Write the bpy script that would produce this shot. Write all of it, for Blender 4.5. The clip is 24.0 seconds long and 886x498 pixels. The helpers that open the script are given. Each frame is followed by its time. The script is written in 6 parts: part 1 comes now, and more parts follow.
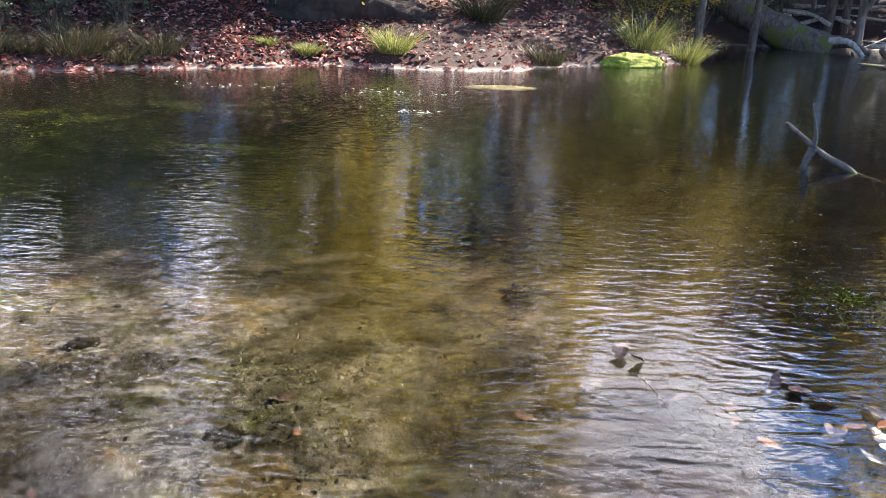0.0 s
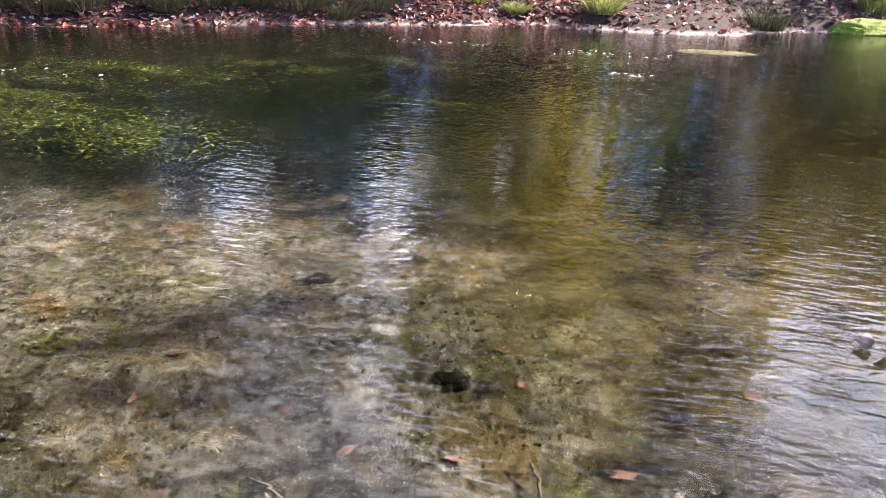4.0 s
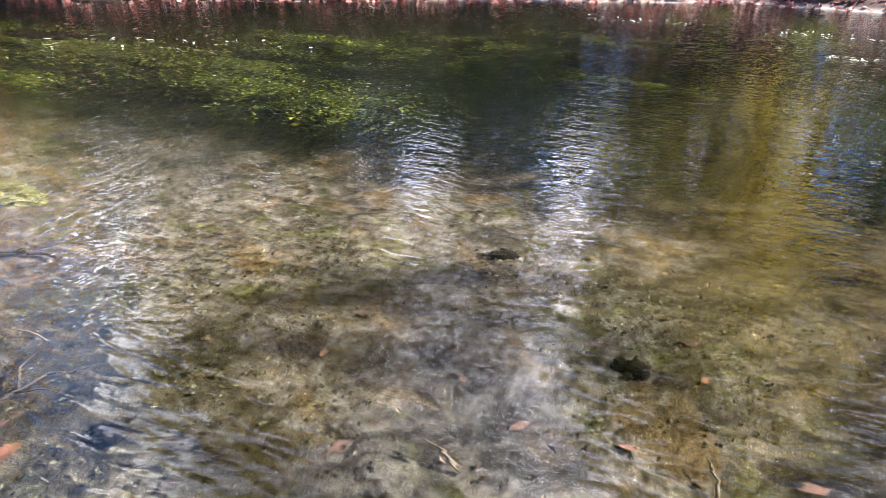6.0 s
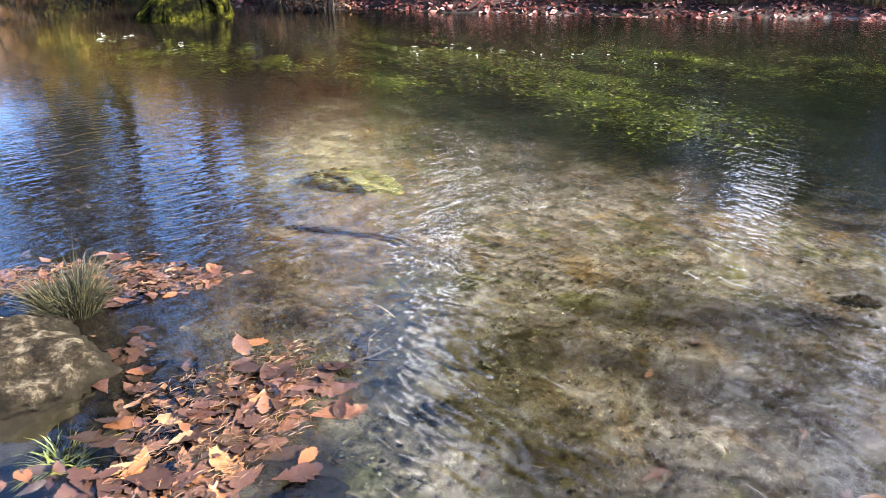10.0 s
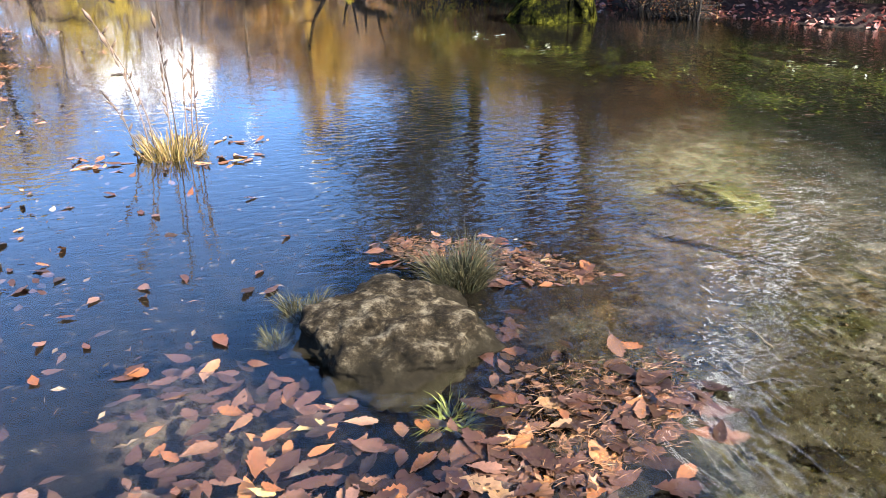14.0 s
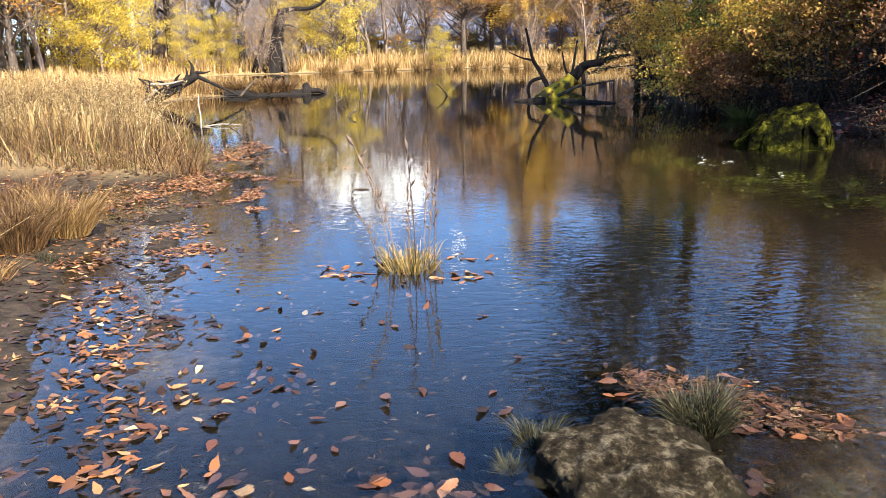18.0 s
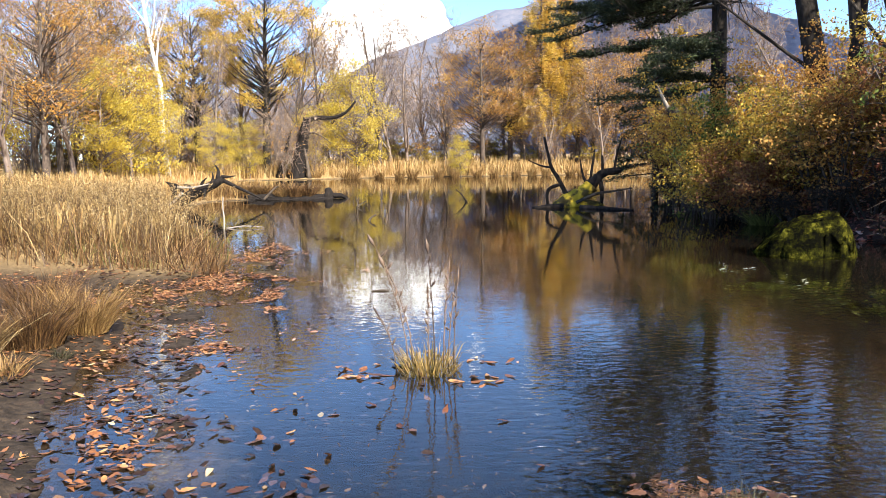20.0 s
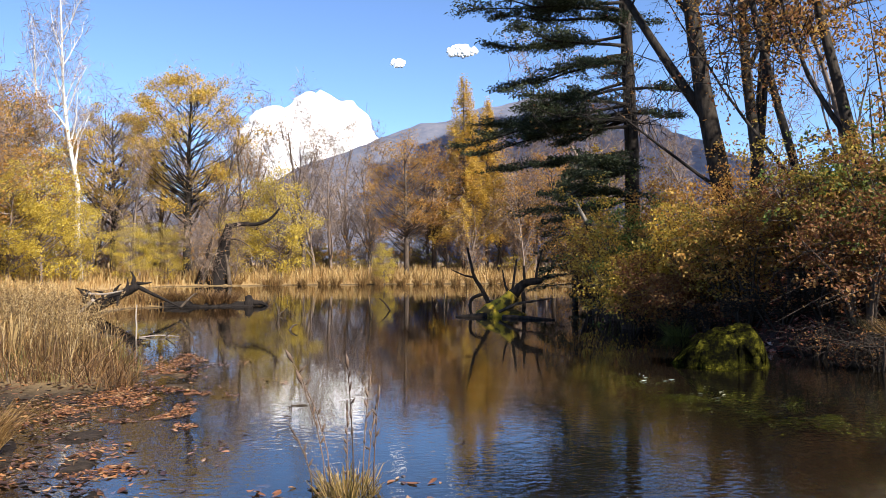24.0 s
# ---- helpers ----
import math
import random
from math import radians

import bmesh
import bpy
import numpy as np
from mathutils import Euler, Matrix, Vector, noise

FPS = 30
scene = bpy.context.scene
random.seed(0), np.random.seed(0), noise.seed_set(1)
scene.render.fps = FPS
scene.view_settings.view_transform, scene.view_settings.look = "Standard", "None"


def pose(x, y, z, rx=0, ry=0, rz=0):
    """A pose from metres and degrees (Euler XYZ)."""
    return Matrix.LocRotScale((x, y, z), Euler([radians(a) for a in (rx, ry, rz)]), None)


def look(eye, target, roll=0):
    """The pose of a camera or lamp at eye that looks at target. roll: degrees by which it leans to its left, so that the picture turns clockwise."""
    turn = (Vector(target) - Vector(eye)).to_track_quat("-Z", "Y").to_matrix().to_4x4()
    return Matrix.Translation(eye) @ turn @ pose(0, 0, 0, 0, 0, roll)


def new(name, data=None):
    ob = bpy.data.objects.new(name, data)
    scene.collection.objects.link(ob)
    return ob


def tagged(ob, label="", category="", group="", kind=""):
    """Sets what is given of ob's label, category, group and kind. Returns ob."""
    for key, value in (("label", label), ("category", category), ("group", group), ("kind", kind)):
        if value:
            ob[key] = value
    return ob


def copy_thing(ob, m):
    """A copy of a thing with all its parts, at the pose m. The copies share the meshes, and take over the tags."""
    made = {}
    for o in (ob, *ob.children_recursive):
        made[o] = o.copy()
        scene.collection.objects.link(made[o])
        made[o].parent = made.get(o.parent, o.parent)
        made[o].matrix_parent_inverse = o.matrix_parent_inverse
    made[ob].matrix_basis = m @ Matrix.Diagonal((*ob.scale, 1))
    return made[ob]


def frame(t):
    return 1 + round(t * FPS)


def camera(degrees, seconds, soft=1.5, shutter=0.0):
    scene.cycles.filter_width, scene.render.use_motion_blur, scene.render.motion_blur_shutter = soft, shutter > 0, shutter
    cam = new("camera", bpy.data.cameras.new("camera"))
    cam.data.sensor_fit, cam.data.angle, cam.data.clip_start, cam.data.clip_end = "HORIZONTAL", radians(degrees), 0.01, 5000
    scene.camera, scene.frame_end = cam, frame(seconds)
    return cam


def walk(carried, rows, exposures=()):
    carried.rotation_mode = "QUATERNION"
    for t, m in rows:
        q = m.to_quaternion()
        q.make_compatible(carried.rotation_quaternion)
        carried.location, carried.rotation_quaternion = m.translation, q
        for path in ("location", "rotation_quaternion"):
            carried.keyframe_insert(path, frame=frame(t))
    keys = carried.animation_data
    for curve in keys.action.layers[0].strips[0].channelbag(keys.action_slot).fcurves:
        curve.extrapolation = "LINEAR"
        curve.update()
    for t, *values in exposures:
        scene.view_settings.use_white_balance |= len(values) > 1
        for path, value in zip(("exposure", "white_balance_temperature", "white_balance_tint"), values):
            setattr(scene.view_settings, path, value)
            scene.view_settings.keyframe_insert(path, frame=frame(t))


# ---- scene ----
cam = camera(58.6, 24.0, soft=0.8)
PATH = [
    (0, (-0.024, -0.16, 1.729), (0.058, 1.736, 1.097), 3.3),
    (0.5, (-0.036, -0.16, 1.721), (0.004, 1.736, 1.087), 3.1),
    (1, (-0.036, -0.166, 1.714), (-0.044, 1.727, 1.068), 2.9),
    (1.5, (-0.058, -0.186, 1.716), (-0.111, 1.7, 1.052), 2.9),
    (3.5, (-0.196, -0.205, 1.708), (-0.484, 1.637, 0.983), 3.2),
    (4, (-0.272, -0.195, 1.7), (-0.627, 1.627, 0.956), 3.3),
    (4.5, (-0.294, -0.215, 1.701), (-0.739, 1.578, 0.934), 3.4),
    (5, (-0.314, -0.202, 1.673), (-0.887, 1.547, 0.89), 3.2),
    (5.5, (-0.306, -0.203, 1.68), (-0.991, 1.498, 0.88), 2.7),
    (6, (-0.304, -0.208, 1.695), (-1.074, 1.449, 0.882), 2.1),
    (6.5, (-0.301, -0.182, 1.691), (-1.141, 1.441, 0.878), 1.5),
    (7, (-0.306, -0.194, 1.696), (-1.224, 1.392, 0.894), 1.2),
    (7.5, (-0.327, -0.195, 1.685), (-1.35, 1.331, 0.895), 0.8),
    (8, (-0.334, -0.185, 1.677), (-1.442, 1.283, 0.892), 0.5),
    (8.5, (-0.326, -0.2, 1.682), (-1.505, 1.213, 0.9), 0.6),
    (9, (-0.32, -0.211, 1.682), (-1.584, 1.126, 0.899), 0.6),
    (9.5, (-0.373, -0.232, 1.674), (-1.71, 1.031, 0.887), 0.2),
    (11.5, (-0.51, -0.439, 1.661), (-1.992, 0.637, 0.858), 0.7),
    (12, (-0.546, -0.506, 1.659), (-2.078, 0.496, 0.854), 1.0),
    (12.5, (-0.565, -0.506, 1.659), (-2.173, 0.37, 0.855), 0.8),
    (13, (-0.567, -0.521, 1.663), (-2.245, 0.219, 0.866), 0.2),
    (13.5, (-0.568, -0.545, 1.663), (-2.294, 0.09, 0.878), -0.4),
    (14, (-0.577, -0.568, 1.671), (-2.338, -0.022, 0.895), -0.5),
    (14.5, (-0.572, -0.578, 1.673), (-2.364, -0.125, 0.909), -0.6),
    (15, (-0.563, -0.589, 1.675), (-2.382, -0.254, 0.914), -0.9),
    (15.5, (-0.572, -0.611, 1.671), (-2.407, -0.378, 0.909), -1.4),
    (16, (-0.581, -0.67, 1.681), (-2.43, -0.496, 0.939), -1.5),
    (16.5, (-0.586, -0.72, 1.701), (-2.457, -0.582, 1.008), -1.7),
    (17, (-0.577, -0.752, 1.691), (-2.477, -0.637, 1.077), -1.6),
    (17.5, (-0.588, -0.756, 1.735), (-2.504, -0.668, 1.171), -1.2),
    (18, (-0.592, -0.768, 1.749), (-2.527, -0.693, 1.252), -1.2),
    (18.5, (-0.585, -0.779, 1.774), (-2.538, -0.72, 1.346), -1.3),
    (20.5, (-0.683, -0.788, 1.696), (-2.674, -0.729, 1.51), -0.3),
    (21, (-0.7, -0.785, 1.701), (-2.692, -0.686, 1.557), -0.1),
    (21.5, (-0.688, -0.782, 1.738), (-2.68, -0.638, 1.627), -0.2),
    (22, (-0.716, -0.786, 1.724), (-2.707, -0.612, 1.649), -0.1),
    (22.5, (-0.707, -0.789, 1.728), (-2.698, -0.598, 1.685), -0.1),
    (23, (-0.711, -0.782, 1.738), (-2.701, -0.578, 1.72), -0.1),
    (23.5, (-0.722, -0.779, 1.749), (-2.71, -0.564, 1.755), -0.1),
    (24, (-0.733, -0.769, 1.756), (-2.719, -0.539, 1.79), 0.0),
]
walk(cam, [(t, look(eye, target, roll)) for t, eye, target, roll in PATH], exposures=[(0, 3.1, 6400, 12), (4, 3.1, 6150, 12), (8, 3.22, 6050, 12), (12, 2.95, 6050, 9), (14, 2.72, 6100, 8), (16, 2.45, 6200, 8), (18, 2.17, 6400, 8), (21, 1.8, 6500, 9), (24, 1.33, 6500, 11)])

# ---- light ----
SUN_FROM = Vector((0.65, 0.44, 0.62)).normalized()
world = bpy.data.worlds.new("world")
scene.world = world
world.use_nodes = True
wn = world.node_tree
sky = wn.nodes.new("ShaderNodeTexSky")
sky.sky_type = "NISHITA"
sky.sun_disc = False
sky.sun_elevation = math.asin(SUN_FROM.z)
sky.sun_rotation = math.atan2(SUN_FROM.x, SUN_FROM.y)
sky.air_density, sky.dust_density, sky.ozone_density = 0.75, 0.02, 5.0
sky.altitude = 1400
wn.links.new(sky.outputs[0], wn.nodes["Background"].inputs[0])
wn.nodes["Background"].inputs[1].default_value = 0.102
sun = new("sun", bpy.data.lights.new("sun", "SUN"))
sun.data.energy, sun.data.angle, sun.data.color = 4.8, radians(0.6), (1.0, 0.93, 0.82)
sun.matrix_world = look(SUN_FROM * 50, (0, 0, 0))

# ---- node helpers ----


def shader(name, rough=0.85, spec=0.3):
    m = bpy.data.materials.new(name)
    m.use_nodes = True
    nt = m.node_tree
    b = nt.nodes["Principled BSDF"]
    b.inputs["Roughness"].default_value = rough
    b.inputs["Specular IOR Level"].default_value = spec
    return m, nt, b


def place_of(nt, kind="Position"):
    if kind == "Position":
        return nt.nodes.new("ShaderNodeNewGeometry").outputs["Position"]
    return nt.nodes.new("ShaderNodeTexCoord").outputs[kind]


def scaled(nt, vec, s):
    n = nt.nodes.new("ShaderNodeMapping")
    n.inputs["Scale"].default_value = s
    nt.links.new(vec, n.inputs["Vector"])
    return n.outputs[0]


def grain(nt, vec, scale, detail=5.0, rough=0.6, warp=0.0):
    n = nt.nodes.new("ShaderNodeTexNoise")
    n.inputs["Scale"].default_value = scale
    n.inputs["Detail"].default_value = detail
    n.inputs["Roughness"].default_value = rough
    n.inputs["Distortion"].default_value = warp
    nt.links.new(vec, n.inputs["Vector"])
    return n.outputs["Fac"]


def ramp(nt, fac, stops):
    n = nt.nodes.new("ShaderNodeValToRGB")
    els = n.color_ramp.elements
    while len(els) < len(stops):
        els.new(0.5)
    for e, (p, c) in zip(els, stops):
        e.position = p
        e.color = (*c, 1) if len(c) == 3 else c
    nt.links.new(fac, n.inputs[0])
    return n.outputs[0]


def mixed(nt, fac, a, b, how="MIX"):
    n = nt.nodes.new("ShaderNodeMix")
    n.data_type, n.blend_type = "RGBA", how
    for sock, v in ((n.inputs[0], fac), (n.inputs[6], a), (n.inputs[7], b)):
        if hasattr(v, "links"):
            nt.links.new(v, sock)
        elif isinstance(v, (int, float)):
            sock.default_value = v
        else:
            sock.default_value = (*v, 1)
    return n.outputs[2]


def calc(nt, op, a, b=0.0, c=0.0):
    n = nt.nodes.new("ShaderNodeMath")
    n.operation = op
    for sock, v in zip(n.inputs, (a, b, c)):
        if hasattr(v, "links"):
            nt.links.new(v, sock)
        else:
            sock.default_value = v
    return n.outputs[0]


def band(nt, v, lo, hi):
    n = nt.nodes.new("ShaderNodeMapRange")
    n.interpolation_type = "SMOOTHSTEP"
    n.inputs[1].default_value, n.inputs[2].default_value = lo, hi
    nt.links.new(v, n.inputs[0])
    return n.outputs[0]


def relief(nt, b, height, strength=0.5, dist=0.02):
    n = nt.nodes.new("ShaderNodeBump")
    n.inputs["Strength"].default_value, n.inputs["Distance"].default_value = strength, dist
    nt.links.new(height, n.inputs["Height"])
    nt.links.new(n.outputs[0], b.inputs["Normal"])


def bark(name, dark, light, scale=6.0, moss=None, depth=0.03, spec=0.2):
    m, nt, b = shader(name, 0.9, spec)
    v = place_of(nt, "Object")
    g = grain(nt, scaled(nt, v, (scale, scale, scale * 0.25)), 1.0, 6, 0.65, 0.6)
    col = ramp(nt, g, [(0.32, dark), (0.68, light)])
    if moss:
        patch = grain(nt, v, 1.6, 4, 0.6)
        col = mixed(nt, band(nt, patch, 0.48, 0.6), col, moss)
    nt.links.new(col, b.inputs["Base Color"])
    relief(nt, b, g, 0.8, depth)
    return m


def leafage(name, stops, see_through=0.35, rough=0.55, per="island", spec=0.3, grit=40.0):
    """Leaves or blades: every loose piece takes its own tint from the stops."""
    m, nt, b = shader(name, rough, spec)
    if per == "island":
        r = nt.nodes.new("ShaderNodeNewGeometry").outputs["Random Per Island"]
    else:
        r = nt.nodes.new("ShaderNodeObjectInfo").outputs["Random"]
    col = ramp(nt, r, stops)
    spots = grain(nt, place_of(nt, "Object"), grit, 3, 0.7)
    col = mixed(nt, band(nt, spots, 0.35, 0.75), col, mixed(nt, 0.45, col, (0.05, 0.03, 0.015)))
    nt.links.new(col, b.inputs["Base Color"])
    if see_through:
        tr = nt.nodes.new("ShaderNodeBsdfTranslucent")
        nt.links.new(col, tr.inputs[0])
        mx = nt.nodes.new("ShaderNodeMixShader")
        mx.inputs[0].default_value = see_through
        nt.links.new(b.outputs[0], mx.inputs[1])
        nt.links.new(tr.outputs[0], mx.inputs[2])
        nt.links.new(mx.outputs[0], nt.nodes["Material Output"].inputs[0])
    return m


# ---- mesh helpers ----
class Soup:
    """Vertices and faces gathered for one mesh."""

    def __init__(self):
        self.v, self.f = [], []

    def add(self, verts, faces):
        n = len(self.v)
        self.v.extend(verts)
        self.f.extend([tuple(i + n for i in f) for f in faces])

    def tube(self, pts, radii, sides=6, cap=True):
        pts = [Vector(p) for p in pts]
        n0 = len(self.v)
        side = None
        for i, p in enumerate(pts):
            d = (pts[min(i + 1, len(pts) - 1)] - pts[max(i - 1, 0)]).normalized()
            if side is None:
                side = d.orthogonal().normalized()
            side = (side - d * side.dot(d)).normalized()
            up = d.cross(side)
            for k in range(sides):
                a = 2 * math.pi * k / sides
                self.v.append(tuple(p + (side * math.cos(a) + up * math.sin(a)) * radii[i]))
        for i in range(len(pts) - 1):
            for k in range(sides):
                a, b = n0 + i * sides + k, n0 + i * sides + (k + 1) % sides
                self.f.append((a, b, b + sides, a + sides))
        if cap:
            self.f.append(tuple(n0 + (len(pts) - 1) * sides + k for k in range(sides)))
            self.f.append(tuple(n0 + k for k in reversed(range(sides))))

    def mesh(self, name, smooth=True):
        me = bpy.data.meshes.new(name)
        me.from_pydata(self.v, [], self.f)
        if smooth:
            me.polygons.foreach_set("use_smooth", [True] * len(me.polygons))
        me.update()
        return me


def mesh_of(name, verts, faces, smooth=False):
    """A mesh from numpy arrays."""
    me = bpy.data.meshes.new(name)
    me.from_pydata(np.asarray(verts).tolist(), [], faces if isinstance(faces, list) else faces.tolist())
    if smooth:
        me.polygons.foreach_set("use_smooth", [True] * len(me.polygons))
    me.update()
    return me


def part(name, me, material, parent=None, label=""):
    if isinstance(me, Soup):
        me = me.mesh(name)
    ob = new(name, me)
    if material and not me.materials:
        me.materials.append(material)
    if parent is not None:
        ob.parent = parent
    if label:
        ob["label"] = label
    return ob


def thing(name, label, category, where=(0, 0, 0), group="", kind=""):
    ob = new(name)
    ob.empty_display_size = 0.1
    ob.location = where
    return tagged(ob, label, category, group, kind)


def flakes(centres, size, rng, normal=None, tilt=1.0, aspect=1.6, fold=0.25):
    """Small four-cornered leaves at the centres, turned at random (or near a normal)."""
    c = np.asarray(centres, float)
    n = len(c)
    nrm = rng.normal(size=(n, 3)) * tilt
    if normal is not None:
        nrm += np.asarray(normal, float)
    nrm /= np.linalg.norm(nrm, axis=1, keepdims=True) + 1e-9
    a = np.cross(nrm, rng.normal(size=(n, 3)))
    a /= np.linalg.norm(a, axis=1, keepdims=True) + 1e-9
    b = np.cross(nrm, a)
    s = (size * rng.uniform(0.6, 1.35, n))[:, None]
    lift = nrm * s * fold * 0.5
    v = np.stack([c - a * s * 0.5, c + b * s / aspect * 0.5 + lift, c + a * s * 0.5, c - b * s / aspect * 0.5 + lift], 1).reshape(-1, 3)
    k = np.arange(n)[:, None] * 4
    f = np.concatenate([k + [0, 1, 2], k + [0, 2, 3]])
    return v, f


def blades(roots, height, width, rng, lean=0.3, droop=0.35, dirs=None):
    """Grass blades: three narrowing pieces each, bending over."""
    r = np.asarray(roots, float)
    n = len(r)
    h = (height * rng.uniform(0.55, 1.15, n))[:, None]
    ang = rng.uniform(0, 2 * np.pi, n)
    side = np.stack([np.cos(ang), np.sin(ang), 0 * ang], 1)
    if dirs is None:
        a2 = rng.uniform(0, 2 * np.pi, n)
        out = np.stack([np.cos(a2), np.sin(a2), 0 * a2], 1) * np.abs(rng.normal(size=(n, 1))) * lean
    else:
        out = np.asarray(dirs, float) + rng.normal(size=(n, 3)) * [0.12, 0.12, 0]
    up = np.array([0, 0, 1.0])
    w = side * width * rng.uniform(0.6, 1.3, n)[:, None] * 0.5
    p1 = r + h * (0.5 * up + out * 0.35)
    p2 = r + h * (0.85 * up + out * (0.75 + droop * 0.3))
    p3 = r + h * ((1.0 - droop * 0.25) * up + out * (1.0 + droop))
    v = np.stack([r - w, r + w, p1 + w * 0.85, p1 - w * 0.85, p2 + w * 0.55, p2 - w * 0.55, p3], 1).reshape(-1, 3)
    k = np.arange(n)[:, None] * 7
    f = np.concatenate([k + [0, 1, 2], k + [0, 2, 3], k + [3, 2, 4], k + [3, 4, 5], k + [5, 4, 6]])
    return v, f


def bearing(deg, dist, z=0.0):
    """A place at a bearing (degrees to the left of +y) and a distance from the shore where the walk ends."""
    return (-0.7 - dist * math.sin(radians(deg)), -0.78 + dist * math.cos(radians(deg)), z)

# ---- materials ----
m_leaf_litter = leafage("litter_leaves", [(0, (0.06, 0.018, 0.014)), (0.3, (0.16, 0.04, 0.03)), (0.6, (0.28, 0.08, 0.058)), (0.85, (0.38, 0.16, 0.12)), (1, (0.56, 0.4, 0.34))], 0.15)
m_grass_gold = leafage("golden_grass", [(0, (0.24, 0.13, 0.045)), (0.5, (0.42, 0.27, 0.1)), (1, (0.56, 0.42, 0.2))], 0.3)
m_grass_pale = leafage("pale_reeds", [(0, (0.05, 0.03, 0.013)), (0.4, (0.18, 0.108, 0.042)), (0.8, (0.36, 0.245, 0.098)), (1, (0.6, 0.47, 0.26))], 0.3)
m_grass_rust = leafage("rust_grass", [(0, (0.09, 0.047, 0.017)), (0.5, (0.25, 0.14, 0.05)), (1, (0.42, 0.28, 0.11))], 0.3)
m_grass_umber = leafage("umber_grass", [(0, (0.035, 0.018, 0.009)), (0.5, (0.1, 0.05, 0.02)), (1, (0.24, 0.135, 0.05))], 0.2)
m_grass_green = leafage("green_grass", [(0, (0.06, 0.075, 0.018)), (0.5, (0.15, 0.165, 0.038)), (1, (0.3, 0.29, 0.09))], 0.4)
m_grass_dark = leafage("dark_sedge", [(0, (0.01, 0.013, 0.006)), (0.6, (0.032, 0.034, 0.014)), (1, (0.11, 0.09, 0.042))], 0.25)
m_leaf_yellow = leafage("yellow_leaves", [(0, (0.4, 0.28, 0.03)), (0.5, (0.58, 0.43, 0.05)), (1, (0.68, 0.56, 0.12))], 0.45)
m_leaf_gold = leafage("gold_leaves", [(0, (0.45, 0.25, 0.035)), (0.5, (0.62, 0.4, 0.055)), (0.85, (0.68, 0.49, 0.08)), (1, (0.42, 0.38, 0.08))], 0.45)
m_leaf_orange = leafage("orange_leaves", [(0, (0.3, 0.13, 0.028)), (0.5, (0.47, 0.24, 0.05)), (1, (0.57, 0.36, 0.09))], 0.45)
m_leaf_red = leafage("red_leaves", [(0, (0.15, 0.055, 0.026)), (0.5, (0.26, 0.11, 0.04)), (1, (0.36, 0.21, 0.065))], 0.5)
m_leaf_olive = leafage("olive_leaves", [(0, (0.14, 0.1, 0.022)), (0.5, (0.32, 0.23, 0.04)), (1, (0.52, 0.39, 0.07))], 0.45)
m_leaf_green = leafage("green_leaves", [(0, (0.06, 0.1, 0.02)), (0.5, (0.13, 0.19, 0.04)), (1, (0.28, 0.3, 0.06))], 0.5)
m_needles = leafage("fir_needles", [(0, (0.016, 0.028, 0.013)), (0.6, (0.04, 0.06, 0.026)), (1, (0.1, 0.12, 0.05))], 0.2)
m_twig = bark("grey_twigs", (0.08, 0.06, 0.048), (0.23, 0.175, 0.145), 5)
m_bark = bark("dark_bark", (0.03, 0.022, 0.017), (0.12, 0.09, 0.07), 7)
m_birch = bark("birch_bark", (0.3, 0.27, 0.24), (0.75, 0.72, 0.66), 3)
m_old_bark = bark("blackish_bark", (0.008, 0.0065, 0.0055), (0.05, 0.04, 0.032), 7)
m_dead = bark("weathered_wood", (0.025, 0.018, 0.013), (0.12, 0.09, 0.065), 8)
m_pale = bark("bleached_wood", (0.14, 0.115, 0.09), (0.4, 0.34, 0.28), 8)
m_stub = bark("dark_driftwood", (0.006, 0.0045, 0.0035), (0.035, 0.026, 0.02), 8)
m_mossy = bark("mossy_bark", (0.035, 0.025, 0.02), (0.13, 0.1, 0.075), 7, (0.075, 0.078, 0.016))


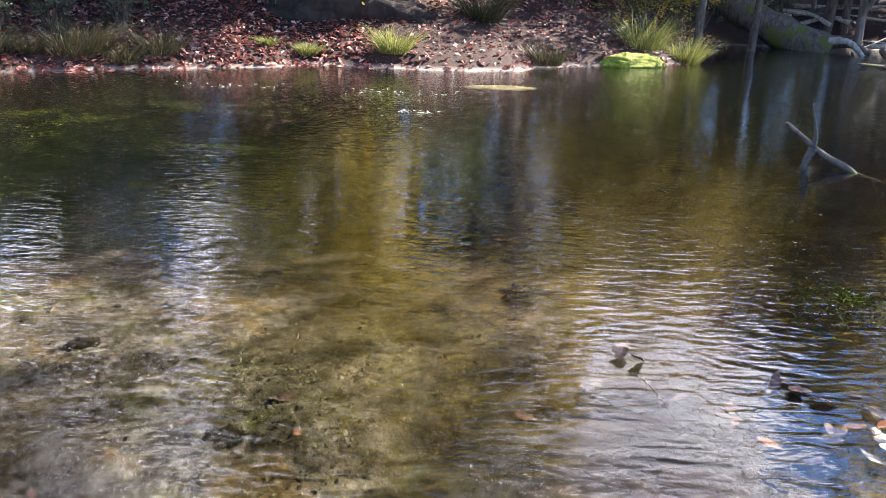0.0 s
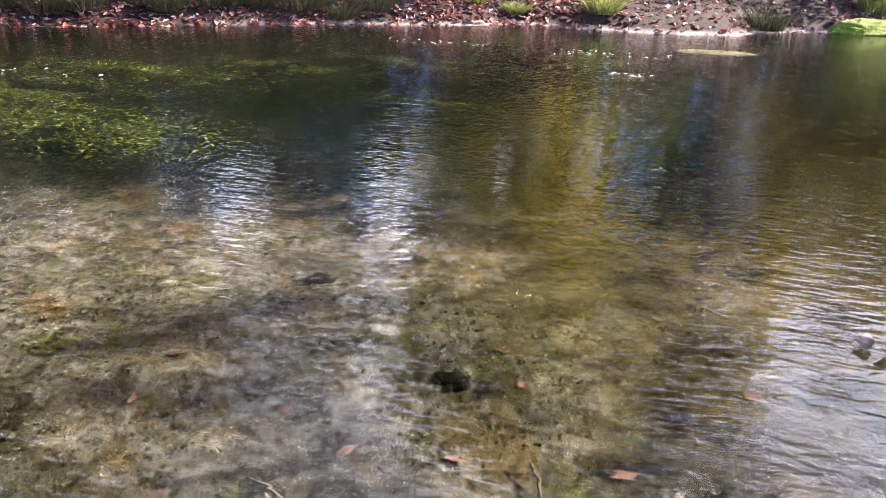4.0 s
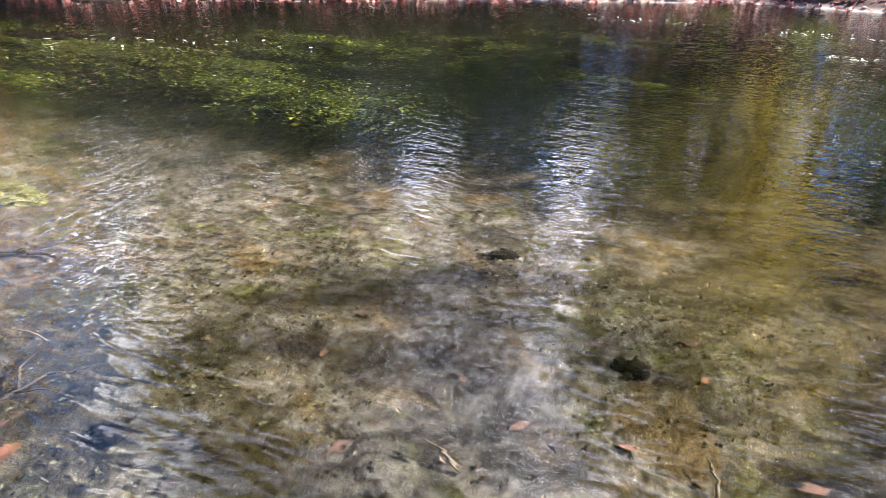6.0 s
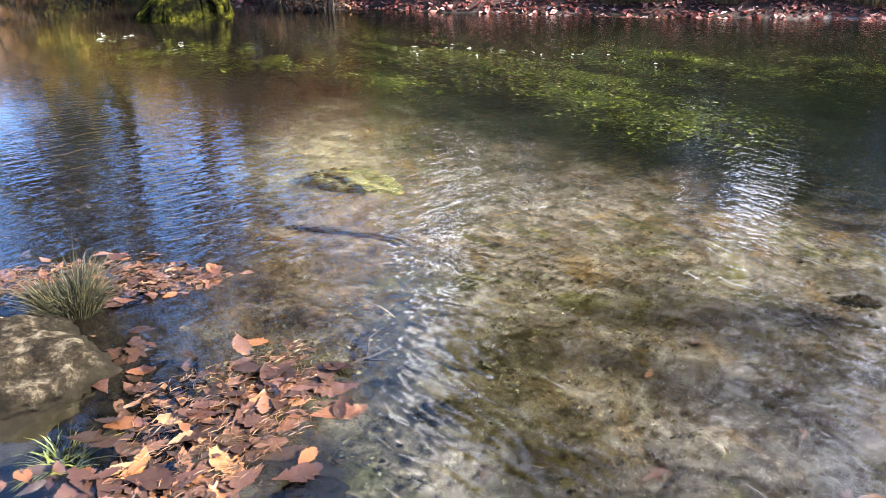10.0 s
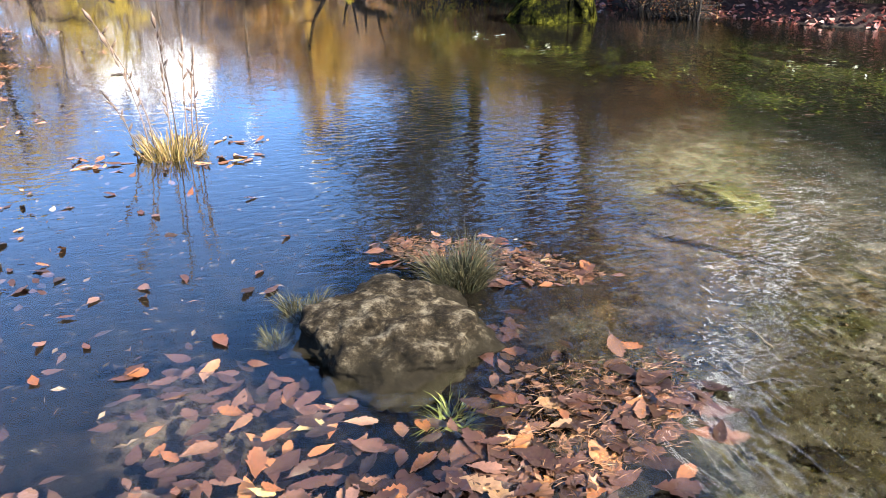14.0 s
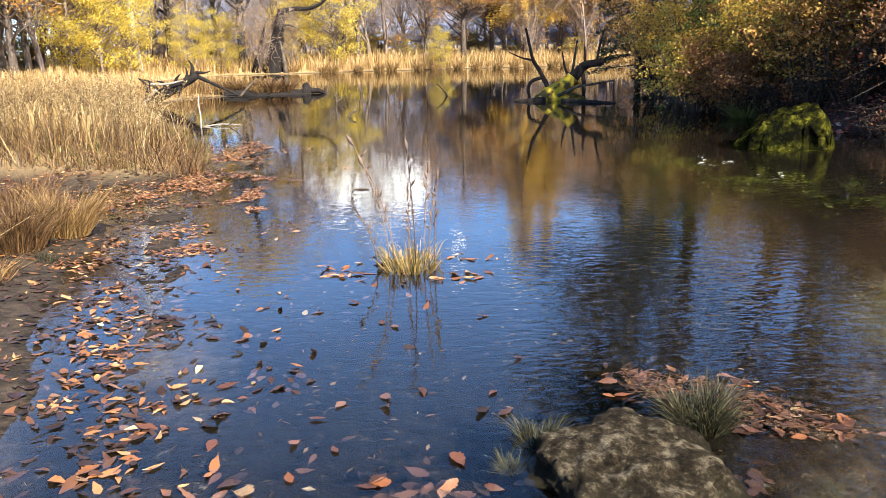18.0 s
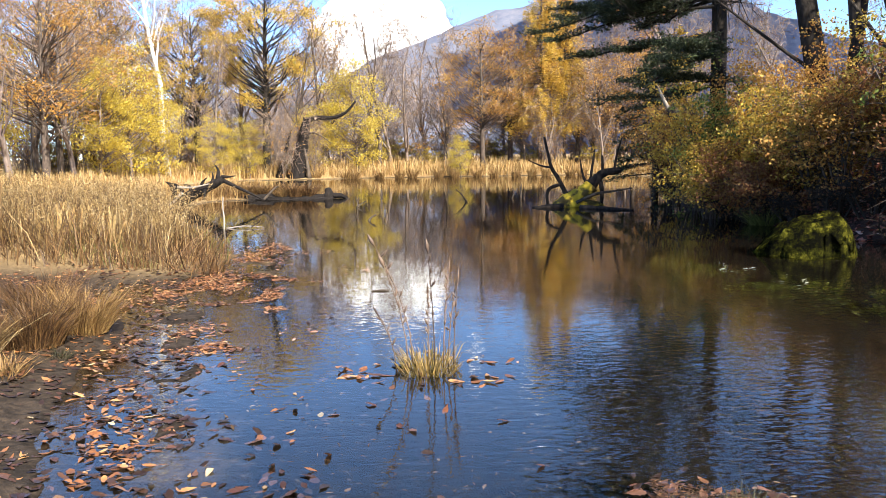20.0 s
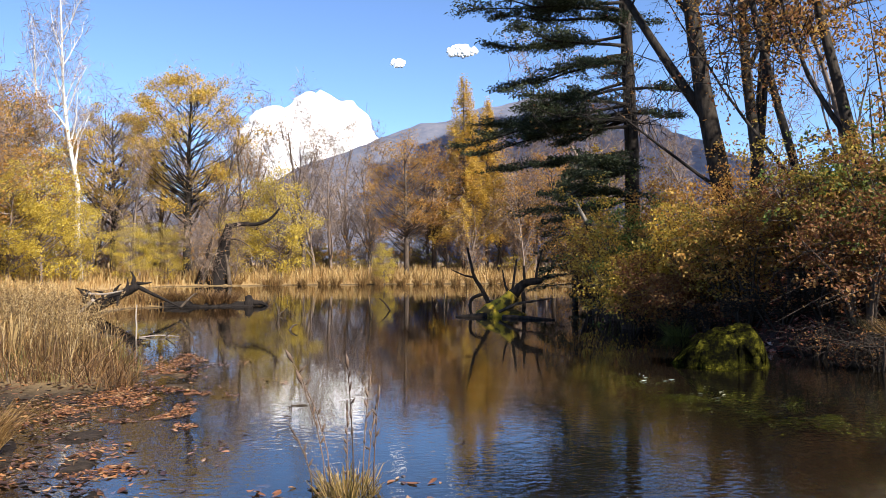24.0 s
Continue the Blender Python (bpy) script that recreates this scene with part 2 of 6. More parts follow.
def ground_material():
    """Pond bed below the water line; litter, marsh and meadow above it."""
    m, nt, b = shader("ground", 0.92, 0.2)
    pos = place_of(nt)
    sep = nt.nodes.new("ShaderNodeSeparateXYZ")
    nt.links.new(pos, sep.inputs[0])
    x, y, z = sep.outputs
    wide, mid, fine = grain(nt, pos, 0.55, 5, 0.65, 0.8), grain(nt, pos, 2.2, 6, 0.7, 0.5), grain(nt, pos, 14.0, 5, 0.7)
    blot, tint = grain(nt, pos, 6.5, 6, 0.75, 1.2), grain(nt, pos, 1.3, 5, 0.7, 1.5)
    sand = ramp(nt, blot, [(0.34, (0.00432, 0.0036, 0.00288)), (0.45, (0.01872, 0.01584, 0.01224)), (0.56, (0.05328, 0.04536, 0.036)), (0.7, (0.1152, 0.1008, 0.08496))])
    ochre = ramp(nt, blot, [(0.34, (0.00864, 0.00504, 0.00216)), (0.5, (0.0396, 0.02664, 0.01296)), (0.7, (0.1008, 0.072, 0.0396))])
    algae = ramp(nt, blot, [(0.34, (0.0036, 0.0036, 0.00144)), (0.5, (0.0216, 0.02088, 0.00792)), (0.7, (0.0612, 0.05904, 0.0252))])
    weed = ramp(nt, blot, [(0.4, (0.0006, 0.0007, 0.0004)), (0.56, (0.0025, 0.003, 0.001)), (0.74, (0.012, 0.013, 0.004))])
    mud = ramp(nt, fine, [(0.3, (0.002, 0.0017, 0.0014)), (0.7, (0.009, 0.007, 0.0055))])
    silt = ramp(nt, blot, [(0.38, (0.004, 0.0035, 0.0025)), (0.65, (0.03, 0.025, 0.016))])
    bed = mixed(nt, band(nt, tint, 0.52, 0.62), sand, ochre)
    bed = mixed(nt, band(nt, tint, 0.36, 0.47), algae, bed)
    bed = mixed(nt, band(nt, wide, 0.5, 0.6), bed, silt)
    east = band(nt, calc(nt, "MULTIPLY_ADD", tint, 1.6, x), -0.2, 1.6)
    bed = mixed(nt, east, bed, mixed(nt, band(nt, tint, 0.5, 0.58), silt, mixed(nt, 0.5, silt, ochre)))
    # a hollow of pale sand where the spring wells up, its sunlit brightness painted in
    patch_far = nt.nodes.new("ShaderNodeVectorMath")
    patch_far.operation = "DISTANCE"
    nt.links.new(scaled(nt, pos, (1, 1, 0)), patch_far.inputs[0])
    patch_far.inputs[1].default_value = (-6.0, 2.7, 0)
    sun_patch = band(nt, calc(nt, "MULTIPLY_ADD", tint, 1.8, patch_far.outputs["Value"]), 2.2, 1.2)
    bed = mixed(nt, sun_patch, bed, ramp(nt, blot, [(0.36, (0.0225, 0.02025, 0.01275)), (0.52, (0.09, 0.081, 0.0525)), (0.7, (0.1875, 0.1688, 0.1162))]))
    # the weedy far half of the spring basin is painted darker for light lost in the water; the west half is a dark mud
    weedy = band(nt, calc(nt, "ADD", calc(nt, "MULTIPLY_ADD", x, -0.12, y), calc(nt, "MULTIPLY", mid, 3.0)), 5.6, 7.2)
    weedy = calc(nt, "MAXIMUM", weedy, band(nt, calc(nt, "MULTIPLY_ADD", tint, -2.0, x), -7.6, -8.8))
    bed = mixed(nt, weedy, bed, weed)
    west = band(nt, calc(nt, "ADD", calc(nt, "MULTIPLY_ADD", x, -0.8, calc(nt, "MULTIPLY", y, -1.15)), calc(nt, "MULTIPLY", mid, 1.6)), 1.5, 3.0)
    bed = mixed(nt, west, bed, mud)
    # pale silt spots; sun on these shallow mounds is put into the colour
    for spot, reach in (((-3.3, -0.72, 0), 0.5), ((-2.62, 0.45, 0), 0.25), ((-3.35, -1.95, 0), 0.4), ((-4.9, -2.2, 0), 0.5)):
        near = nt.nodes.new("ShaderNodeVectorMath")
        near.operation = "DISTANCE"
        nt.links.new(scaled(nt, pos, (1, 1, 0)), near.inputs[0])
        near.inputs[1].default_value = spot
        bed = mixed(nt, calc(nt, "MULTIPLY", band(nt, calc(nt, "MULTIPLY_ADD", blot, 0.6, near.outputs["Value"]), reach + 0.25, reach - 0.1), 0.8), bed, ramp(nt, fine, [(0.35, (0.015, 0.011, 0.008)), (0.65, (0.075, 0.056, 0.04))]))
    speck = grain(nt, pos, 38.0, 4, 0.8)
    bed = mixed(nt, band(nt, speck, 0.53, 0.66), bed, mixed(nt, 0.75, bed, (0.008, 0.007, 0.005)))
    bed = mixed(nt, calc(nt, "MULTIPLY", band(nt, fine, 0.6, 0.72), calc(nt, "SUBTRACT", 1.0, weedy)), bed, mixed(nt, 0.4, bed, (0.13, 0.11, 0.085)))
    litter = ramp(nt, fine, [(0.25, (0.0105, 0.00675, 0.006)), (0.5, (0.027, 0.0135, 0.0105)), (0.75, (0.06375, 0.03225, 0.024))])
    straw = ramp(nt, fine, [(0.25, (0.2, 0.125, 0.055)), (0.75, (0.46, 0.32, 0.15))])
    dry = mixed(nt, band(nt, calc(nt, "MULTIPLY_ADD", x, 0.25, y), -1.0, 1.5), straw, litter)
    dry = mixed(nt, band(nt, x, -45.0, -38.0), straw, dry)
    earth = ramp(nt, blot, [(0.35, (0.01, 0.007, 0.005)), (0.55, (0.035, 0.024, 0.016)), (0.72, (0.08, 0.055, 0.036))])
    dry = mixed(nt, calc(nt, "MULTIPLY", band(nt, x, -13.5, -11.0), band(nt, calc(nt, "MULTIPLY_ADD", x, -0.25, calc(nt, "MULTIPLY", y, -1.0)), -2.0, 0.5)), dry, earth)
    wet = mixed(nt, band(nt, blot, 0.38, 0.66), (0.01, 0.0075, 0.0055), (0.05, 0.036, 0.026))
    # the sunlit strip along the north shore, painted as dry pale silt
    wet = mixed(nt, band(nt, calc(nt, "MULTIPLY_ADD", x, 0.6, y), 8.0, 11.0), wet, mixed(nt, band(nt, mid, 0.35, 0.65), (0.12, 0.085, 0.07), (0.4, 0.33, 0.29)))
    shore = mixed(nt, band(nt, calc(nt, "MULTIPLY_ADD", mid, 0.12, z), 0.03, 0.16), wet, dry)
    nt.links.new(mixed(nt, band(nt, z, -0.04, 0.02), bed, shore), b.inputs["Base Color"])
    nt.links.new(calc(nt, "MULTIPLY", band(nt, z, -0.03, 0.03), 0.2), b.inputs["Specular IOR Level"])  # no gloss under water
    relief(nt, b, calc(nt, "ADD", fine, calc(nt, "MULTIPLY", mid, 2.0)), 0.45, 0.05)
    return m


def water_material():
    """Clear spring water: the bed shows through, the rest is mirrored; small wind ripples, calmer to the south-west."""
    m, nt, b = shader("water", 0.02)
    nt.nodes.remove(b)
    pos = place_of(nt)
    sep = nt.nodes.new("ShaderNodeSeparateXYZ")
    nt.links.new(pos, sep.inputs[0])
    # crests lie across the breeze: along x in the spring, along y on the open pond
    bx = band(nt, sep.outputs[0], -4.6, -1.8)
    ripx, ripy = grain(nt, scaled(nt, pos, (5.4, 14.5, 1)), 1.0, 0.8, 0.4, 0.8), grain(nt, scaled(nt, pos, (16.0, 7.0, 1)), 1.0, 0.6, 0.35, 0.8)
    rip1 = calc(nt, "ADD", calc(nt, "MULTIPLY", ripx, bx), calc(nt, "MULTIPLY", ripy, calc(nt, "SUBTRACT", 1.0, bx)))
    rip2 = grain(nt, scaled(nt, pos, (10.0, 26.0, 1)), 1.0, 1, 0.5, 0.3)
    swell = grain(nt, scaled(nt, pos, (0.5, 1.1, 1)), 1.0, 2, 0.5)
    gusts = grain(nt, pos, 0.35, 3, 0.5)
    stir = band(nt, calc(nt, "ADD", calc(nt, "MULTIPLY_ADD", sep.outputs[0], 0.10, calc(nt, "MULTIPLY", sep.outputs[1], 0.15)), gusts), -0.35, 1.0)
    h = calc(nt, "MULTIPLY_ADD", rip2, 0.08, rip1)
    h = calc(nt, "MULTIPLY_ADD", h, calc(nt, "MULTIPLY_ADD", stir, 0.84, 0.2), calc(nt, "MULTIPLY", swell, 0.25))
    # the open pond farther out lies calmer
    h = calc(nt, "MULTIPLY", h, calc(nt, "MULTIPLY_ADD", band(nt, sep.outputs[0], -17.0, -6.5), 0.78, 0.22))
    # the breeze ruffles the open pond more than the spring
    h = calc(nt, "MULTIPLY", h, calc(nt, "MULTIPLY_ADD", bx, -0.35, 1.35))
    bp = nt.nodes.new("ShaderNodeBump")
    bp.inputs["Strength"].default_value, bp.inputs["Distance"].default_value = 1.0, 0.0055
    nt.links.new(h, bp.inputs["Height"])
    lw = nt.nodes.new("ShaderNodeLayerWeight")
    lw.inputs["Blend"].default_value = 0.5
    nt.links.new(bp.outputs[0], lw.inputs["Normal"])
    gleam = calc(nt, "MULTIPLY_ADD", calc(nt, "POWER", lw.outputs["Facing"], 3.65), 0.97, 0.024)
    clear = nt.nodes.new("ShaderNodeBsdfRefraction")
    clear.inputs["IOR"].default_value, clear.inputs["Roughness"].default_value = 1.33, 0.0
    nt.links.new(bp.outputs[0], clear.inputs["Normal"])
    clear.inputs[0].default_value = (0.93, 0.95, 0.88, 1)
    gloss = nt.nodes.new("ShaderNodeBsdfGlossy")
    gloss.inputs["Roughness"].default_value = 0.012
    nt.links.new(bp.outputs[0], gloss.inputs["Normal"])
    mx = nt.nodes.new("ShaderNodeMixShader")
    nt.links.new(gleam, mx.inputs[0])
    nt.links.new(clear.outputs[0], mx.inputs[1])
    nt.links.new(gloss.outputs[0], mx.inputs[2])
    nt.links.new(mx.outputs[0], nt.nodes["Material Output"].inputs[0])
    return m


# ---- ground and water ----
SHORE = np.array([
    (9, 4), (5, 1.9), (2.2, 1.0), (0.6, 0.9), (-0.6, 0.6), (-1.3, -0.1), (-1.7, -1.3), (-3.0, -2.5), (-4.4, -2.9), (-6.1, -3.4), (-8.3, -3.8),
    (-10.8, -5.2), (-12.2, -3.9), (-14.5, -4.3), (-19, -6.8), (-26, -9.2), (-31.5, -9.4), (-33, -7.5), (-33.4, -4.3), (-34.4, -4.4), (-36, -8), (-41, -13),
    (-50, -16), (-60, -14), (-62.5, -5), (-64, 5), (-64.5, 14), (-59, 15.5), (-45, 12), (-37, 9.6), (-26, 7.6), (-22, 8.1), (-19.5, 7.2), (-15.5, 7.5),
    (-13.4, 8.5), (-11.4, 9.2), (-9.2, 10.9), (-6.9, 12.9), (-4.8, 14.7), (-2.4, 16.7), (0, 17.0), (2.1, 17.9), (4.3, 20.1), (7.2, 22), (10, 28),
    (13, 34), (20, 37.5), (26, 36), (21, 26), (17, 20), (12.5, 8.5)], float)


def shore_distance(x, y):
    """Metres from the water's edge, minus in the water."""
    x, y = np.asarray(x, float), np.asarray(y, float)
    best, inside = np.full(x.shape, 1e9), np.zeros(x.shape, bool)
    for (ax, ay), (bx, by) in zip(SHORE, np.roll(SHORE, -1, 0)):
        ex, ey = bx - ax, by - ay
        t = np.clip(((x - ax) * ex + (y - ay) * ey) / (ex * ex + ey * ey), 0, 1)
        best = np.minimum(best, np.hypot(x - ax - t * ex, y - ay - t * ey))
        cross = ((ay > y) != (by > y)) & (x < (bx - ax) * (y - ay) / (by - ay + 1e-12) + ax)
        inside ^= cross
    return np.where(inside, -best, best)


def waves(x, y, step, seed):
    r = np.random.default_rng(seed)
    out = 0
    for k in range(6):
        a, s, p = r.uniform(0, 6.28), step * 1.7 ** -k, r.uniform(0, 6.28)
        out = out + 0.62**k * np.sin((x * np.cos(a) + y * np.sin(a)) / s + p)
    return out


def ease(v, lo, hi):
    t = np.clip((v - lo) / (hi - lo), 0, 1)
    return t * t * (3 - 2 * t)


def ground_height(x, y):
    x, y = np.asarray(x, float), np.asarray(y, float)
    d = shore_distance(x, y) + 0.10 * waves(x, y, 0.8, 3)
    north = ease(y + 0.12 * x, 3.0, 6.0) * ease(x, -44, -36)
    low = 0.06 + 0.07 * np.minimum(d, 3) + 0.05 * np.clip(d - 3, 0, 14) + 0.015 * np.clip(d - 17, 0, 40)
    slope = 0.10 + 0.34 * np.minimum(d, 7) + 0.2 * np.clip(d - 7, 0, 16) + 0.05 * np.clip(d - 23, 0, 60)
    steep = 0.2 * ease(-x, 10, 13) * north * np.minimum(d, 4)
    out = np.where(north > 0, low + (slope + steep - low) * north, low) * np.clip(d / 0.4, 0, 1) + 0.05 * waves(x, y, 1.3, 5) * ease(d, 0.2, 2)
    deep = 0.3 + 0.3 * ease(-d, 1.5, 6) + 0.07 * waves(x, y, 0.9, 8)
    flat = 0.8 + 1.8 * ease(-y, 0.3, 1.6) * ease(-x, 1.5, 3)  # muddy shallows along the south shore
    bed = -np.maximum(0.04, deep) * (1 - np.exp(np.minimum(d, 0) / flat)) - 0.01
    # broken mud flats just at the water's level before the south-west shore
    south = ease(-y, 0.8, 2.2) * ease(-x, 2.6, 4.0) * ease(x, -16, -13)
    flats = 0.026 * waves(x * 0.7, y * 1.3, 0.26, 17) - 0.022 - 0.1 * ease(-d, 0.7, 1.9)
    bed = np.where((south > 0) & (d > -1.9), np.maximum(bed, bed + (flats - bed) * south), bed)
    return np.where(d > 0, out + 0.005, bed)


def spread(lo, hi, fine_lo, fine_hi, step, growth=1.09):
    vals = list(np.arange(fine_lo, fine_hi, step))
    s = step
    while vals[-1] < hi:
        s *= growth
        vals.append(vals[-1] + s)
    s = step
    while vals[0] > lo:
        s *= growth
        vals.insert(0, vals[0] - s)
    return np.array(vals)


gx, gy = spread(-900, 500, -15, 7, 0.22, 1.09), spread(-600, 600, -6, 19, 0.22, 1.09)
GX, GY = np.meshgrid(gx, gy, indexing="ij")
GZ = ground_height(GX, GY)
nx, ny = GX.shape
idx = np.arange(nx * ny).reshape(nx, ny)
quads = np.stack([idx[:-1, :-1], idx[1:, :-1], idx[1:, 1:], idx[:-1, 1:]], -1).reshape(-1, 4)
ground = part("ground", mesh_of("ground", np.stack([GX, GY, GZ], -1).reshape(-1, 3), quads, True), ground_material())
tagged(ground, "marshy ground with a leaf-strewn bank and a pond bed", "ground", kind="structure")

wx, wy = np.linspace(-70, 40, 56), np.linspace(-22, 42, 33)
WX, WY = np.meshgrid(wx, wy, indexing="ij")
widx = np.arange(WX.size).reshape(WX.shape)
wq = np.stack([widx[:-1, :-1], widx[1:, :-1], widx[1:, 1:], widx[:-1, 1:]], -1).reshape(-1, 4)
water = part("water", mesh_of("water", np.stack([WX, WY, 0 * WX], -1).reshape(-1, 3), wq, True), water_material())
water.visible_shadow = False  # clear water lets the daylight reach the bed
tagged(water, "clear rippled pond water mirroring sky and trees", "water", kind="structure")

# ---- distance: hill, clouds ----


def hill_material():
    m, nt, b = shader("hazed_hill", 0.95, 0.1)
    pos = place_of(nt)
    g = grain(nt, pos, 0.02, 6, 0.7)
    # blue-grey air haze is put into the wood's colour
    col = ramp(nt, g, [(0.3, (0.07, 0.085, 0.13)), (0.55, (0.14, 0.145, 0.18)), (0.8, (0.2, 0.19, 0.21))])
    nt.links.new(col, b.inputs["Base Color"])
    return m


def build_hill():
    n, k = 90, 14
    us = np.linspace(radians(55), radians(112), n)
    deg = np.degrees(us)
    prof = np.tan(np.radians(np.interp(deg, [55, 63, 70, 74, 76.5, 80, 83.6, 86.9, 91.2, 97, 104, 112], [5.5, 7.2, 10.6, 12.0, 12.2, 11.4, 10.0, 9.3, 7.7, 5.2, 4.2, 3.5])))
    prof = prof + 0.0012 * np.sin(us * 90) + 0.0009 * np.sin(us * 233 + 1)
    verts = []
    for j in range(k):
        t = j / (k - 1)
        d = 1500 + 700 * t
        z = d * prof * np.sin(t * math.pi / 2)
        verts.append(np.stack([-d * np.sin(us), d * np.cos(us), z + 8 * waves(us * 400, us * 0 + t * 300, 20, 4) * t], 1))
    idx = np.arange(n * k).reshape(k, n)
    q = np.stack([idx[:-1, :-1], idx[:-1, 1:], idx[1:, 1:], idx[1:, :-1]], -1).reshape(-1, 4)
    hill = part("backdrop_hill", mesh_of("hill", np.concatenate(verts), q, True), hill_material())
    tagged(hill, "distant wooded mountain slope with blue-grey haze in its colour", "mountain", kind="structure")


build_hill()

m_cloud, nt, b = shader("cloud", 1.0, 0.0)
b.inputs["Base Color"].default_value = (0.96, 0.96, 0.97, 1)
cg = grain(nt, place_of(nt), 0.012, 6, 0.7)
relief(nt, b, cg, 0.3, 20)
thin = nt.nodes.new("ShaderNodeBsdfTranslucent")
thin.inputs[0].default_value = (0.95, 0.95, 0.97, 1)
both = nt.nodes.new("ShaderNodeMixShader")
both.inputs[0].default_value = 0.1
nt.links.new(b.outputs[0], both.inputs[1])
nt.links.new(thin.outputs[0], both.inputs[2])
nt.links.new(both.outputs[0], nt.nodes["Material Output"].inputs[0])


def cloud(deg, elev, wide, tall, seed, dist=3200, puff=1.0):
    """A heap of billows at a bearing and elevation in degrees, so many degrees wide and tall."""
    r = np.random.default_rng(seed)
    s = Soup()
    c = Vector(bearing(deg, dist * math.cos(radians(elev)), dist * math.sin(radians(elev))))
    right, up = Vector((math.cos(radians(deg)), math.sin(radians(deg)), 0)), Vector((0, 0, 1))
    W, H = dist * math.tan(radians(wide)) / 2, dist * math.tan(radians(tall)) / 2
    for _ in range(44):
        u = r.uniform(-1, 1)
        v = r.uniform(-1, 1) * (1 - abs(u) ** 4)
        rad = puff * H * r.uniform(0.26, 0.5) * (1 - 0.3 * abs(u))
        bm = bmesh.new()
        bmesh.ops.create_icosphere(bm, subdivisions=3, radius=1.0)
        o = c + right * (u * W * 0.8) + up * (v * H * 0.55 - 0.1 * H)
        verts = []
        for p in bm.verts:
            k = 1 + 0.22 * noise.fractal(p.co * 2.2 + Vector((u * 9, v * 9, seed)), 0.8, 2.1, 4)
            verts.append(tuple(o + p.co * rad * k))
        s.add(verts, [[q.index for q in f.verts] for f in bm.faces])
        bm.free()
    ob = part("cloud", s, m_cloud)
    tagged(ob, "bright white fair-weather cloud over the hill", "cloud", kind="structure")


cloud(92.9, 8.4, 9.2, 10.4, 1)
cloud(82.0, 15.1, 2.6, 1.2, 2, puff=0.95)
cloud(86.7, 14.3, 1.2, 0.9, 3, puff=0.9)

def reflection_clouds(seed):
    """A broken sheet of thin, sunlit cloudlets to the north, unseen itself, added to brighten the water's reflections.
    """
    r = np.random.default_rng(seed)
    m, nt, b = shader("added_thin_cloud", 1.0, 0.0)
    b.inputs["Base Color"].default_value = (0.9, 0.9, 0.92, 1)
    tr = nt.nodes.new("ShaderNodeBsdfTranslucent")
    tr.inputs[0].default_value = (0.95, 0.94, 0.96, 1)
    mx = nt.nodes.new("ShaderNodeMixShader")
    mx.inputs[0].default_value = 0.85
    nt.links.new(b.outputs[0], mx.inputs[1])
    nt.links.new(tr.outputs[0], mx.inputs[2])
    nt.links.new(mx.outputs[0], nt.nodes["Material Output"].inputs[0])
    s = Soup()
    for _ in range(400):
        deg, d = r.uniform(-30, 48), 1200 / math.tan(radians(r.uniform(15, 48)))
        x, y, _z = bearing(deg, d)
        rad = r.uniform(70, 190) * (0.6 + d / 4000)
        ring = [(x, y, 1200 + r.normal() * 25)]
        for i in range(14):
            a = 6.283 * i / 14
            k = rad * r.uniform(0.6, 1.15)
            ring.append((x + math.cos(a) * k * 1.3, y + math.sin(a) * k, 1185 + r.normal() * 20))
        s.add(ring, [(0, i + 1, (i + 1) % 14 + 1) for i in range(14)])
    ob = part("cloud", s, m)
    tagged(ob, "added unseen sheet of thin cloud that whitens the northern reflections", "cloud", kind="structure")


reflection_clouds(6)

# ---- trees ----
m_spray = leafage("fine_twigs", [(0, (0.1, 0.065, 0.048)), (0.6, (0.22, 0.155, 0.115)), (1, (0.36, 0.27, 0.2))], 0.0)


def grow(rng, height, trunk_r, levels=3, kids=(9, 6, 5), lean=0.06, first=0.25, up=0.35, sides=(8, 5, 4, 3), wobble=0.12, reach=0.42):
    """A branching tree. Returns the wood and the tips where leaves may sit."""
    wood, tips = Soup(), []

    def branch(p, d, length, r, level):
        n = 6 if level == 0 else 4 if level < levels else 3
        pts, rad = [p.copy()], [r]
        q, way = p.copy(), d.copy()
        for i in range(n):
            way = (way + Vector(rng.normal(size=3)) * wobble + Vector((0, 0, up * 0.12 if level else 0.04))).normalized()
            q = q + way * (length / n)
            pts.append(q.copy())
            rad.append(max(r * (1 - 0.82 * (i + 1) / n), 0.006))
        wood.tube(pts, rad, sides[min(level, 3)], cap=False)
        if level >= levels - 1:
            tips.extend(pts[1:])
        if level < levels:
            m = kids[level]
            for k in range(m):
                t = first + (1 - first) * (k + rng.uniform(0, 0.9)) / m if level == 0 else 0.25 + 0.75 * (k + rng.uniform(0, 0.9)) / m
                i = min(int(t * n), n - 1)
                f = t * n - i
                at = pts[i].lerp(pts[i + 1], f)
                rr = (rad[i] * (1 - f) + rad[i + 1] * f) * rng.uniform(0.45, 0.7)
                along = (pts[i + 1] - pts[i]).normalized()
                off = along.orthogonal().normalized()
                off.rotate(Matrix.Rotation(rng.uniform(0, 6.283), 3, along))
                ang = rng.uniform(0.5, 1.05) if level == 0 else rng.uniform(0.4, 0.95)
                nd = (along * math.cos(ang) + off * math.sin(ang) + Vector((0, 0, up * 0.5))).normalized()
                branch(at, nd, length * reach * rng.uniform(0.7, 1.15) * (1.15 - 0.55 * t if level == 0 else 1), rr, level + 1)

    branch(Vector((0, 0, -0.15)), Vector((rng.normal() * lean, rng.normal() * lean, 1)).normalized(), height, trunk_r, 0)
    return wood, tips


